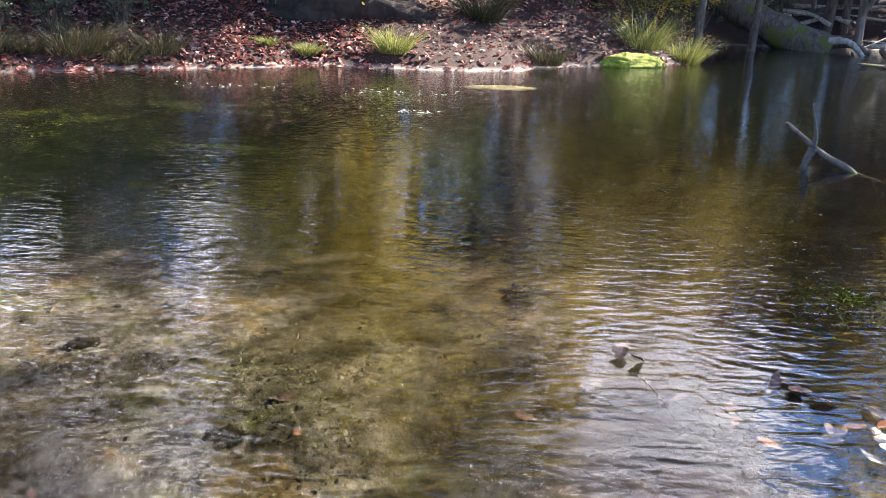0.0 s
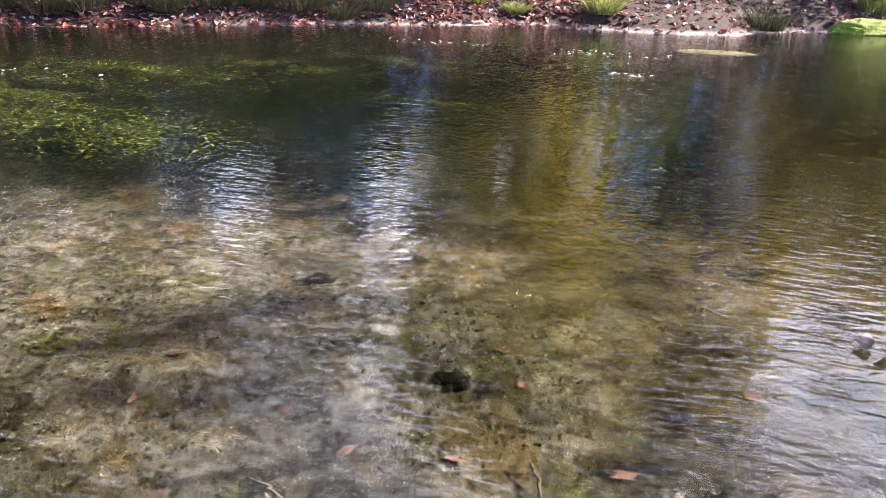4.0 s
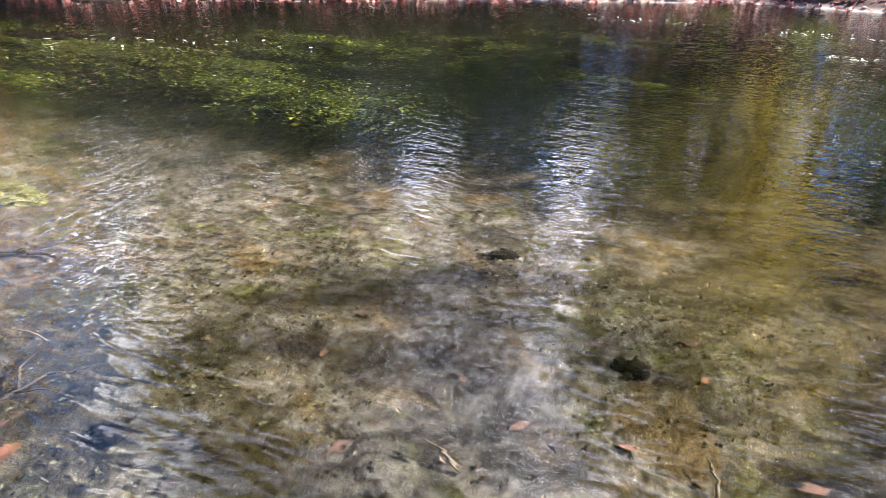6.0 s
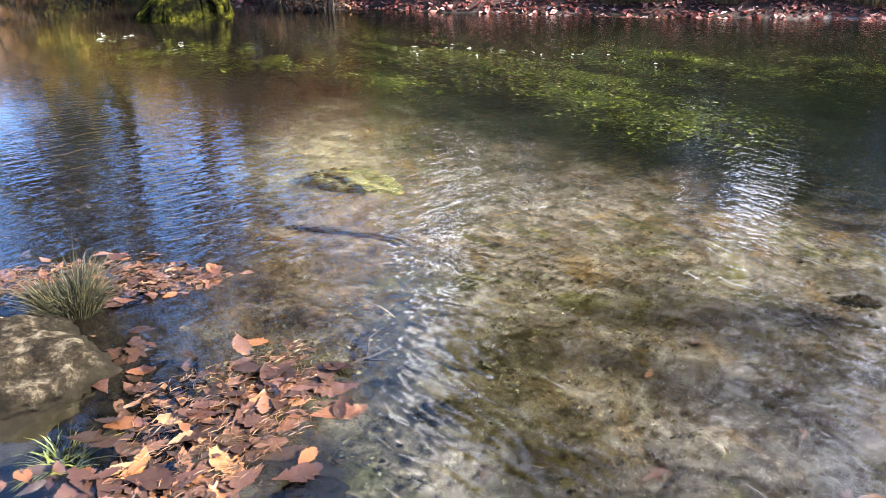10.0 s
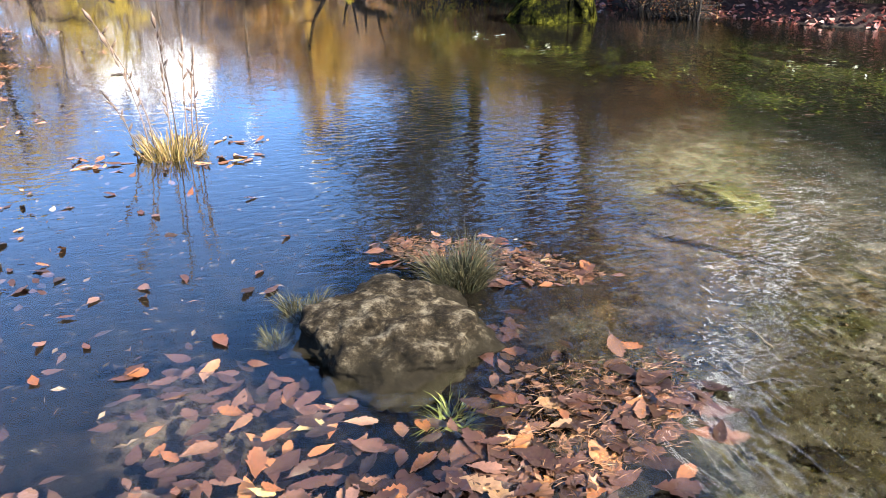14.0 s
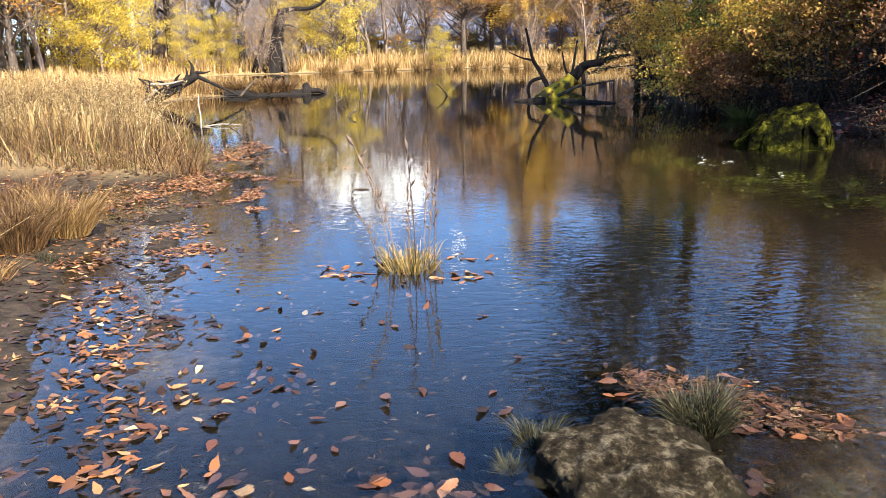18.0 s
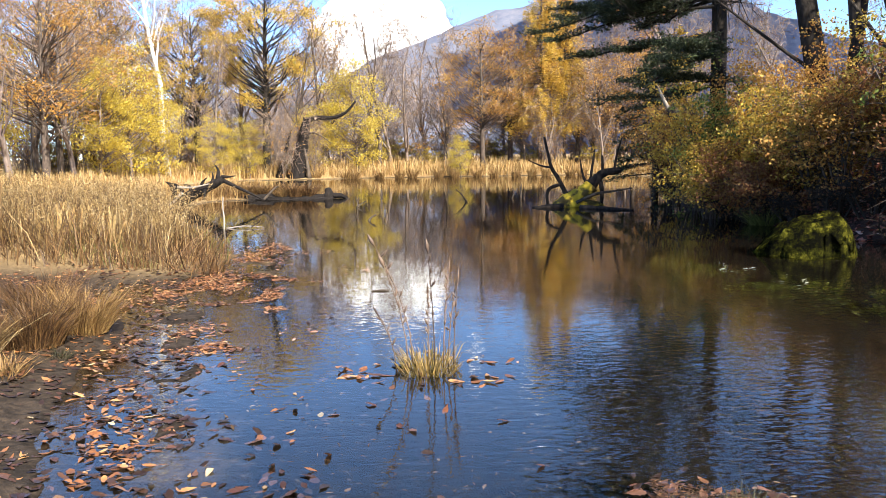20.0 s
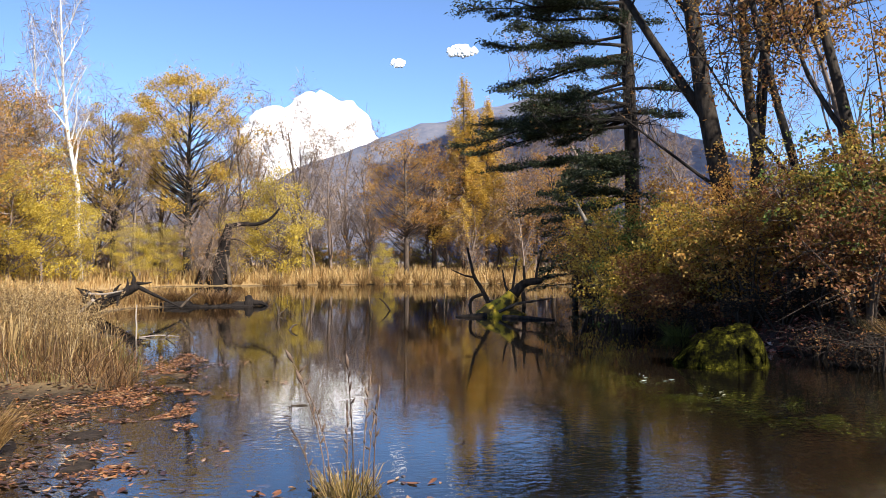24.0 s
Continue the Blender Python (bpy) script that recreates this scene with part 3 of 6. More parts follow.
def crown(tips, rng, count, scatter, size, low=0.0):
    t = np.array([tuple(p) for p in tips])
    t = t[t[:, 2] > low]
    pick = t[rng.integers(0, len(t), count)]
    c = pick + rng.normal(size=(count, 3)) * scatter
    return flakes(c, size, rng, tilt=1.0, normal=(0, 0, 0.5))


def tree(name, label, category, seed, height, r, bark_m, leaf_m=None, count=0, scatter=0.25, size=0.2, where=(0, 0, 0), low=0.0, sprays=0, **kw):
    rng = np.random.default_rng(seed)
    root = thing(name, label, category, where)
    wood, tips = grow(rng, height, r, **kw)
    part("trunk", wood, bark_m, root)
    if leaf_m:
        v, f = crown(tips, rng, count, scatter, size, low)
        part("crown", mesh_of("crown", v, f), leaf_m, root)
    if sprays:
        # the finest twigs, as thin slivers round the branch ends
        t = np.array([tuple(p) for p in tips])
        c = t[rng.integers(0, len(t), sprays)] + rng.normal(size=(sprays, 3)) * 0.35
        v, f = flakes(c, 0.85, rng, aspect=26, fold=0.02)
        part("twig_spray", mesh_of("twig_spray", v, f), m_spray, root)
    return root


def clump_tree(name, label, seed, height, r, centre, radii, clumps, per, puff, size, bark_m, leaf_m, where, sprays=0, lean=0.02, skirt=0.35):
    """A tree whose limbs end in loose clumps of leaves that fill an uneven crown."""
    rng = np.random.default_rng(seed)
    root = thing(name, label, "tree", where)
    wood = Soup()
    top = Vector((rng.normal() * lean * height, rng.normal() * lean * height, height * 0.92))
    spine = [Vector((0, 0, -0.2)), Vector((top.x * 0.2, top.y * 0.3, height * 0.3)), Vector((top.x * 0.6, top.y * 0.5, height * 0.62)), top]
    wood.tube(spine, [r, r * 0.72, r * 0.4, 0.03], 7, cap=False)
    cs, hs = [], []
    for _ in range(clumps):
        d = Vector(rng.normal(size=3))
        d.normalize()
        k = rng.uniform(0.45, 1.0) ** 0.5 * (1 + 0.12 * rng.normal())
        if d.z < 0:
            d.z *= skirt
        c = Vector((d.x * radii[0] * k, d.y * radii[1] * k, centre + d.z * radii[2] * k))
        t = np.clip((c.z - 0.55 * math.hypot(c.x, c.y)) / height, 0.12, 0.9)
        j = 0 if t < 0.33 else 1 if t < 0.67 else 2
        base = spine[j].lerp(spine[j + 1], (t - 0.33 * j) / 0.34 if j else t / 0.33)
        mid = base.lerp(c, 0.5) + Vector((rng.normal() * 0.2, rng.normal() * 0.2, -0.06 * (c - base).length))
        wood.tube([base, mid, c], [r * 0.3 * (1 - t) + 0.02, r * 0.16 * (1 - t) + 0.014, 0.008], 4, cap=False)
        for _ in range(5):
            q = c + Vector(rng.normal(size=3)) * puff * 1.1
            wood.tube([mid.lerp(c, rng.uniform(0.4, 1)), q], [0.012, 0.004], 3, cap=False)
            hs.append(q)
        hs.append(c)
        n = int(per * rng.uniform(0.4, 1.5))
        if n:
            e = c + Vector(rng.normal(size=3)) * 0.1
            cs.append(np.array(e) + rng.normal(size=(n, 3)) * [puff, puff, puff * 0.6])
    part("trunk", wood, bark_m, root)
    if cs:
        v, f = flakes(np.concatenate(cs), size, rng, normal=(0, 0, 0.5))
        part("crown", mesh_of("crown", v, f), leaf_m, root)
    if sprays:
        t = np.array([tuple(p) for p in hs])
        c = t[rng.integers(0, len(t), sprays)] + rng.normal(size=(sprays, 3)) * 0.4
        v, f = flakes(c, 0.85, rng, aspect=26, fold=0.02)
        part("twig_spray", mesh_of("twig_spray", v, f), m_spray, root)
    return root


def conifer(name, label, seed, height, r, needle_m, bark_m, where, layers, reach, droop, size, first=0.15, density=26, flat=0.25):
    """A conifer with whorls of flat, hanging boughs."""
    rng = np.random.default_rng(seed)
    root = thing(name, label, "tree", where)
    wood = Soup()
    wood.tube([(0, 0, -0.2), (0.03, 0, height * 0.3), (0, 0.04, height * 0.65), (0, 0, height)], [r, r * 0.8, r * 0.45, 0.02], 8)
    cs = []
    for k in range(layers):
        t = first + (1 - first) * k / layers
        z = height * t
        ln = reach * (1 - t) ** 0.75 + 0.25
        for j in range(5 if reach > 2 else 4):
            if rng.uniform() < 0.12:
                continue
            a = rng.uniform(0, 6.283)
            l = ln * rng.uniform(0.6, 1.15)
            tip = Vector((math.cos(a) * l, math.sin(a) * l, z - droop * l + rng.normal() * 0.1))
            mid = Vector((math.cos(a) * l * 0.5, math.sin(a) * l * 0.5, z - droop * l * 0.25))
            wood.tube([(0, 0, z), mid, tip], [r * 0.22 * (1 - t) + 0.012, r * 0.12 * (1 - t) + 0.01, 0.006], 4, cap=False)
            m = int(density * l)
            u = rng.uniform(0.25, 1.05, m) ** 0.8
            base = np.array(mid)[None] * (1 - np.abs(2 * u - 1))[:, None] + np.where((u > 0.5)[:, None], np.array(tip)[None] * (2 * u - 1)[:, None], np.array([0, 0, z])[None] * (1 - 2 * u)[:, None])
            side = np.array([-math.sin(a), math.cos(a), 0])
            wd = 0.32 * l * (1.1 - u)
            cs.append(base + side[None] * (rng.uniform(-1, 1, m) * wd)[:, None] + rng.normal(size=(m, 3)) * [0.05, 0.05, 0.05 + 0.04 * flat])
    part("trunk", wood, bark_m, root)
    v, f = flakes(np.concatenate(cs), size, rng, normal=(0, 0, 1.6), tilt=0.6, aspect=2.2)
    part("crown", mesh_of("needles", v, f), needle_m, root)
    return root


def shrub(name, label, seed, wide, tall, leaf_m, where, count, size, stems=14, wood_m=None):
    """A many-stemmed bush with an uneven crown."""
    rng = np.random.default_rng(seed)
    root = thing(name, label, "bush", where)
    wood, tips = Soup(), []
    for _ in range(stems):
        a, l = rng.uniform(0, 6.283), rng.uniform(0.55, 1.0)
        top = Vector((math.cos(a) * wide * l * rng.uniform(0.2, 1), math.sin(a) * wide * l * rng.uniform(0.2, 1), tall * rng.uniform(0.55, 1)))
        mid = top * 0.5 + Vector((rng.normal() * 0.12, rng.normal() * 0.12, tall * 0.08))
        wood.tube([(0.1 * math.cos(a), 0.1 * math.sin(a), -0.2), mid, top], [0.035, 0.022, 0.006], 4, cap=False)
        for t in np.linspace(0.3, 1, 7):
            p = mid.lerp(top, t * 2 - 1) if t > 0.5 else Vector((0, 0, 0)).lerp(mid, t * 2)
            for _ in range(2):
                q = p + Vector((rng.normal() * 0.3 * wide, rng.normal() * 0.3 * wide, rng.normal() * 0.16 * tall))
                wood.tube([p, q], [0.01, 0.003], 3, cap=False)
                tips.append(q)
            tips.append(p)
    part("branchwork", wood, wood_m or m_twig, root)
    t = np.array([tuple(p) for p in tips])
    # leaves hang in loose sprays round the twig ends
    up = (t[:, 2] / tall - 0.22).clip(0.02, None)
    heads = t[rng.choice(len(t), count // 22, p=up / up.sum())] + rng.normal(size=(count // 22, 3)) * [0.16 * wide, 0.16 * wide, 0.10 * tall]
    c = heads[rng.integers(0, len(heads), count)] + rng.normal(size=(count, 3)) * [0.13, 0.13, 0.07]
    c[:, 2] = np.maximum(c[:, 2], 0.1)
    v, f = flakes(c, size, rng, normal=(0, 0, 0.7))
    part("crown", mesh_of("crown", v, f), leaf_m, root)
    return root


def on_ground(p, sink=0.0):
    return (p[0], p[1], float(ground_height(p[0], p[1])) - sink)


def stand(proto, deg, dist, turn, size, label=""):
    p = on_ground(bearing(deg, dist))
    ob = copy_thing(proto, pose(*p, 0, 0, turn) @ Matrix.Diagonal((size, size, size, 1)))
    if label:
        ob["label"] = label
    return ob


def at_bearing(deg, dist):
    return on_ground(bearing(deg, dist))


# the far wood's edge
birch = tree("birch_tree", "tall bare white-barked birch at the wood's edge", "tree", 11, 20.5, 0.22, m_birch, None, where=at_bearing(108.0, 62), kids=(20, 6, 4), up=0.9, first=0.35, reach=0.24, lean=0.02, sprays=1500)
dome = clump_tree("maple_tree", "broad dome-shaped tree with thinning golden leaves", 12, 17.0, 0.36, 11.0, (5.0, 5.0, 6.2), 130, 200, 0.42, 0.15, m_old_bark, m_leaf_gold, at_bearing(101.4, 67), 1200, 0.02, 0.8)
yellow = clump_tree("alder_tree", "small bushy tree full of bright yellow leaves", 13, 8.6, 0.14, 4.6, (2.6, 2.6, 4.3), 85, 140, 0.4, 0.135, m_twig, m_leaf_yellow, at_bearing(95.0, 66), 0, 0.02, 0.9)
orange = clump_tree("cherry_tree", "round bare-looking tree with sparse orange leaves", 14, 12.5, 0.26, 7.6, (4.2, 4.2, 5.0), 90, 95, 0.4, 0.14, m_bark, m_leaf_orange, at_bearing(86.0, 70), 1500, 0.02, 0.75)
bare = tree("bare_tree", "leafless grey-brown tree in the far wood", "tree", 15, 11.5, 0.17, m_twig, None, where=at_bearing(92.6, 71), kids=(12, 5, 3), reach=0.42, up=0.75, first=0.1, sprays=1100)
bare_dark = tree("bare_tree", "leafless dark-trunked tree in the far wood", "tree", 16, 12.0, 0.2, m_bark, None, where=at_bearing(94.6, 72), kids=(11, 5, 3), reach=0.47, up=0.65, first=0.12, sprays=1100)
far_bare = tree("bare_tree", "slender bare tree deep in the wood", "tree", 18, 13.0, 0.13, m_twig, None, where=at_bearing(88.5, 80), kids=(14, 5), levels=2, reach=0.38, up=0.8, first=0.06, sides=(5, 3, 3, 3), sprays=850)
far_brown = tree("bare_tree", "thin tree deep in the wood with a few brown leaves", "tree", 19, 12.0, 0.13, m_twig, m_leaf_orange, 700, 0.6, 0.26, at_bearing(97.5, 80), kids=(14, 5), levels=2, reach=0.42, up=0.7, first=0.05, sides=(5, 3, 3, 3), sprays=900)
m_leaf_larch = leafage("larch_needles", [(0, (0.52, 0.32, 0.04)), (0.5, (0.68, 0.46, 0.08)), (1, (0.76, 0.58, 0.15))], 0.5)
larch = conifer("larch_tree", "slender golden larch in autumn colour", 17, 18.0, 0.2, m_leaf_larch, m_bark, at_bearing(81.9, 71), 44, 3.4, 0.02, 0.22, 0.2, 64, 7.0)
brush = shrub("thicket", "brown leafless undergrowth at the wood's edge", 61, 2.2, 3.2, m_leaf_orange, at_bearing(90.5, 72), 500, 0.14, 18)
green_brush = shrub("thicket", "low olive-green undergrowth at the wood's edge", 62, 1.9, 1.9, m_leaf_olive, at_bearing(93.4, 71), 1300, 0.15, 12)

spots = random.Random(4)
for deg, dist, kind, size in ((111.8, 60, orange, 1.05), (110.3, 56, yellow, 0.95), (112.3, 54, yellow, 0.85), (113.8, 50, bare, 0.95), (107.5, 66, bare_dark, 1.0), (106.0, 68, dome, 0.8),
                              (104.4, 62, bare, 0.8), (103.0, 72, bare, 1.15), (99.0, 67, bare_dark, 0.95), (98.1, 66, yellow, 0.62), (97.0, 70, bare_dark, 1.1), (93.5, 70, bare_dark, 1.1),
                              (91.4, 71, bare, 0.95), (90.0, 74, bare, 1.1), (88.8, 71, bare_dark, 0.85), (84.0, 72, orange, 0.95), (83.0, 73, bare, 0.9), (109.3, 62, birch, 0.85),
                              (80.2, 73, larch, 0.9), (79.4, 73, bare_dark, 0.95), (78.2, 73, orange, 0.8), (76.8, 73, bare, 1.0), (75.4, 73, orange, 0.95), (73.6, 72, bare_dark, 1.0),
                              (87.6, 63, yellow, 0.36), (108.6, 60, yellow, 0.7), (105.0, 60, yellow, 0.5), (102.6, 62, yellow, 0.5), (115.5, 46, orange, 0.9), (117.5, 44, bare, 1.0), (119.5, 50, yellow, 1.0), (113.0, 58, bare, 1.0), (114.6, 56, orange, 0.9), (116.0, 54, bare_dark, 1.0), (112.6, 66, dome, 0.8)):
    stand(kind, deg, dist, spots.uniform(0, 360), size)
for row in range(3):
    for k in range(20):
        deg = 66 + 56 * (k + spots.uniform(0, 0.9)) / 20
        if 86.5 < deg < 97.5 and spots.random() < 0.85:
            continue  # a thin place in the wood
        stand(spots.choice((far_bare, far_bare, far_brown)), deg, 72 + 7 * row + spots.uniform(-3, 3), spots.uniform(0, 360), spots.uniform(0.75, 1.05))
for k in range(52):
    deg = 72 + 48 * (k + spots.uniform(0, 0.9)) / 52
    stand(spots.choice((brush, brush, green_brush)), deg, spots.uniform(71, 82) - 14 * max(0, (deg - 95) / 25), spots.uniform(0, 360), spots.uniform(0.7, 1.25))

# a dense brown tangle of twigs fills the wood's foot
tangle = tree("twig_thicket", "dense grey-brown leafless thicket in the wood", "bush", 63, 5.0, 0.06, m_twig, m_leaf_orange, 160, 0.5, 0.15, at_bearing(98.5, 70), kids=(14, 5), levels=2, reach=0.5, up=0.8, first=0.02, sides=(4, 3, 3, 3), sprays=800)
for deg, dist, size in ((100.3, 61.6, 0.8), (99.0, 61.8, 0.9), (98.2, 62.5, 0.8)):
    stand(tangle, deg, dist, spots.uniform(0, 360), size)
for k in range(40):
    deg = 70 + 50 * (k + spots.uniform(0, 0.9)) / 40
    stand(tangle, deg, spots.uniform(70, 78) - 16 * max(0, (deg - 97) / 23), spots.uniform(0, 360), spots.uniform(0.7, 1.3))


def bough_fir(where):
    """An old fir: a straight trunk and long separate boughs that carry flat, clumped sprays."""
    rng = np.random.default_rng(21)
    root = thing("fir_tree", "dark tall fir with long separate layered boughs", "tree", where)
    wood, cs = Soup(), []
    wood.tube([(0, 0, -0.3), (-0.05, 0.02, 5), (-0.1, -0.2, 10), (-0.1, -0.55, 15), (-0.1, -0.9, 20)], [0.3, 0.26, 0.21, 0.14, 0.03], 10)
    zs = np.concatenate([rng.uniform(3.2, 19, 64), np.array([4.6, 6.4, 6.7, 8.6, 8.9, 10.2, 10.5, 11.6, 12.0])])
    for k, z in enumerate(zs):
        # the longer boughs reach out over the water, to the south
        a = radians(262 + rng.normal() * 34) if k % 4 else rng.uniform(0, 6.283)
        over = 0.6 + 0.4 * math.cos(a - radians(262))
        l = (6.2 - 0.08 * z) * (rng.uniform(0.45, 1.0) if k < 64 else rng.uniform(0.9, 1.08)) * over + 0.5
        fall = rng.uniform(-0.34, -0.02) if z < 9 else rng.uniform(-0.2, 0.16)
        sway = rng.normal() * 0.25
        pts = []
        for i in range(7):
            t = i / 6
            aa = a + sway * t
            pts.append(Vector((math.cos(aa) * l * t, math.sin(aa) * l * t - 0.05 * max(0, z - 5), z + fall * l * t ** 1.2 + 0.10 * l * max(0, t - 0.6) ** 1.0 + rng.normal() * 0.09 * t)))
        wood.tube(pts, [0.07 - 0.009 * i for i in range(7)], 5, cap=False)
        pads = rng.uniform(0.25, 1.0, int(3 + l * 2.0)).tolist() + [0.97]
        for t in pads:
            i = min(int(t * 6), 5)
            base = pts[i].lerp(pts[i + 1], t * 6 - i)
            for sgn in (-1, 1):
                sl = l * 0.2 * (1.25 - t) * rng.uniform(0.4, 1.4) + 0.2
                way = Vector((math.cos(a + sgn * 0.8 + rng.normal() * 0.3), math.sin(a + sgn * 0.8 + rng.normal() * 0.3), rng.uniform(-0.15, 0.2)))
                wood.tube([base, base + way * sl], [0.014, 0.005], 3, cap=False)
                for u in np.linspace(0.2, 1.05, max(2, int(sl / 0.16))):
                    q = base + way * sl * u
                    m = int(rng.integers(11, 26))
                    cs.append(np.array(q) + rng.normal(size=(m, 3)) * [0.15, 0.15, 0.045])
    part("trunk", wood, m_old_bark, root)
    v, f = flakes(np.concatenate(cs), 0.125, rng, normal=(0, 0, 0.9), tilt=0.7, aspect=2.8)
    part("crown", mesh_of("needles", v, f), m_needles, root)
    return root


# the wooded north bank
fir = bough_fir(at_bearing(69.9, 30))
conifer("fir_tree", "young dark fir beside the larger one", 22, 6.5, 0.15, m_needles, m_bark, at_bearing(73.9, 33), 15, 2.6, 0.16, 0.2, 0.1, 46)


def old_tree(where, turn, label, seed, forks, leaf_m, count):
    """An old trunk that divides into a few heavy limbs; forks: (height, lean to one side, lean to the other, length, radius)."""
    rng = np.random.default_rng(seed)
    root = thing("old_tree", label, "tree", where)
    root.rotation_euler = (0, 0, radians(turn))
    wood, tips = Soup(), []
    spine = None
    for h, u, w, ln, rr in forks:
        start = Vector((0, 0, 0))
        if h > 0:
            t = min(h / forks[0][3], 0.999) * 6
            start = spine[int(t)].lerp(spine[int(t) + 1], t - int(t))
        way = Vector((u, w, 1)).normalized()
        pts = [start - Vector((0, 0, 0.3 if h < 0.1 else 0.0))]
        for i in range(1, 7):
            way = (way + Vector((0, 0, 0.06)) + Vector(rng.normal(size=3)) * 0.045).normalized()
            pts.append(pts[-1] + way * ln / 6)
        spine = spine or pts
        wood.tube(pts, [rr * (1 - 0.13 * i) for i in range(7)], 10, cap=False)
        for _ in range(7):
            i = int(rng.integers(2, 6))
            p = pts[i].lerp(pts[i + 1], rng.uniform())
            d = (Vector((rng.normal(), rng.normal(), rng.uniform(0.1, 0.9)))).normalized()
            q = [p]
            for k in range(4):
                d = (d + Vector(rng.normal(size=3)) * 0.22 + Vector((0, 0, 0.06))).normalized()
                q.append(q[-1] + d * rng.uniform(0.5, 1.0))
            wood.tube(q, [rr * 0.26, rr * 0.2, rr * 0.14, rr * 0.09, 0.01], 5, cap=False)
            for k in range(1, 5):
                for _ in range(4):
                    e = (Vector(rng.normal(size=3)) + Vector((0, 0, 0.3))).normalized()
                    a, b = q[k], q[k] + e * rng.uniform(0.4, 0.9)
                    c = b + (e + Vector(rng.normal(size=3)) * 0.5).normalized() * rng.uniform(0.3, 0.7)
                    wood.tube([a, b, c], [0.016, 0.01, 0.004], 3, cap=False)
                    tips += [b, c]
                    for _ in range(2):
                        g = b + (e + Vector(rng.normal(size=3)) * 0.8).normalized() * rng.uniform(0.25, 0.6)
                        wood.tube([b, g], [0.007, 0.003], 3, cap=False)
                        tips.append(g)
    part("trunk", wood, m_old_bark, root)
    if count:
        v, f = crown(tips, rng, int(count * 2.2), 0.2, 0.095)
        part("crown", mesh_of("crown", v, f), leaf_m, root)
    return root


old_tree(at_bearing(63.4, 25), 65, "large old tree forking low, dark and nearly bare", 23, [(0, -0.1, 0.0, 18, 0.36), (5.0, -0.8, 0.15, 11, 0.17), (2.9, -1.6, -0.2, 5, 0.06), (8.5, 0.5, 0.2, 7, 0.12)], m_leaf_red, 250)
old_tree(at_bearing(62.2, 26), 65, "straight dark trunk standing beside the forked tree", 24, [(0, 0.02, 0.0, 19, 0.21)], m_leaf_red, 120)
old_tree(at_bearing(61.4, 23.5), 65, "straight old trunk among the bank bushes", 25, [(0, -0.03, 0.05, 18, 0.19), (6, 0.5, 0, 6, 0.07)], m_leaf_red, 200)
old_tree(at_bearing(57.0, 20), 65, "leaning slim tree with russet leaves", 26, [(0, -0.28, 0.1, 13, 0.12), (2.2, -0.9, 0.2, 6, 0.05)], m_leaf_red, 1500)
old_tree(at_bearing(54.3, 19), 65, "leaning tree with orange and gold leaves", 27, [(0, -0.22, 0.1, 13, 0.16), (3, -0.6, 0.3, 6, 0.07)], m_leaf_orange, 4600)
north_yellow = clump_tree("maple_tree", "bank tree with yellow autumn leaves", 28, 14.0, 0.22, 9.0, (4.0, 4.0, 5.5), 85, 170, 0.5, 0.24, m_bark, m_leaf_yellow, at_bearing(4.5, 25.5), 0, 0.02, 0.8)
for deg, dist, kind, size in ((40, 25, bare_dark, 1.25), (38, 24, north_yellow, 0.9), (35, 26, bare, 1.25), (32, 24, orange, 1.0),
                              (30.5, 27, bare_dark, 1.2), (23, 25, bare_dark, 1.2), (18.5, 26, bare, 1.25), (6.8, 23.5, north_yellow, 0.9), (2.0, 24, north_yellow, 0.95), (1.5, 27, bare_dark, 1.25),
                              (-1.5, 30, orange, 1.2), (-5, 29, bare_dark, 1.2), (-9, 31, north_yellow, 1.0), (-22, 40, north_yellow, 0.75), (-27, 44, bare_dark, 1.4), (-32, 46, north_yellow, 1.3), (56, 36, far_bare, 1.1),
                              (66, 48, far_bare, 0.9), (72, 44, far_bare, 1.1), (62, 52, far_bare, 0.9), (-18, 42, bare_dark, 1.2), (-20, 46, far_brown, 1.2), (-24, 42, orange, 1.1), (-26, 47, far_brown, 1.3), (-29, 43, bare, 1.2), (-31, 48, orange, 1.2), (-34, 44, bare_dark, 1.2), (-22.5, 45, orange, 1.2), (-28, 45, north_yellow, 0.9), (-32.5, 43, orange, 1.2), (36, 38, far_brown, 1.3), (20, 38, far_brown, 1.3), (4, 40, far_brown, 1.4), (-7, 42, far_brown, 1.4)):
    stand(kind, deg, dist, spots.uniform(0, 360), size)

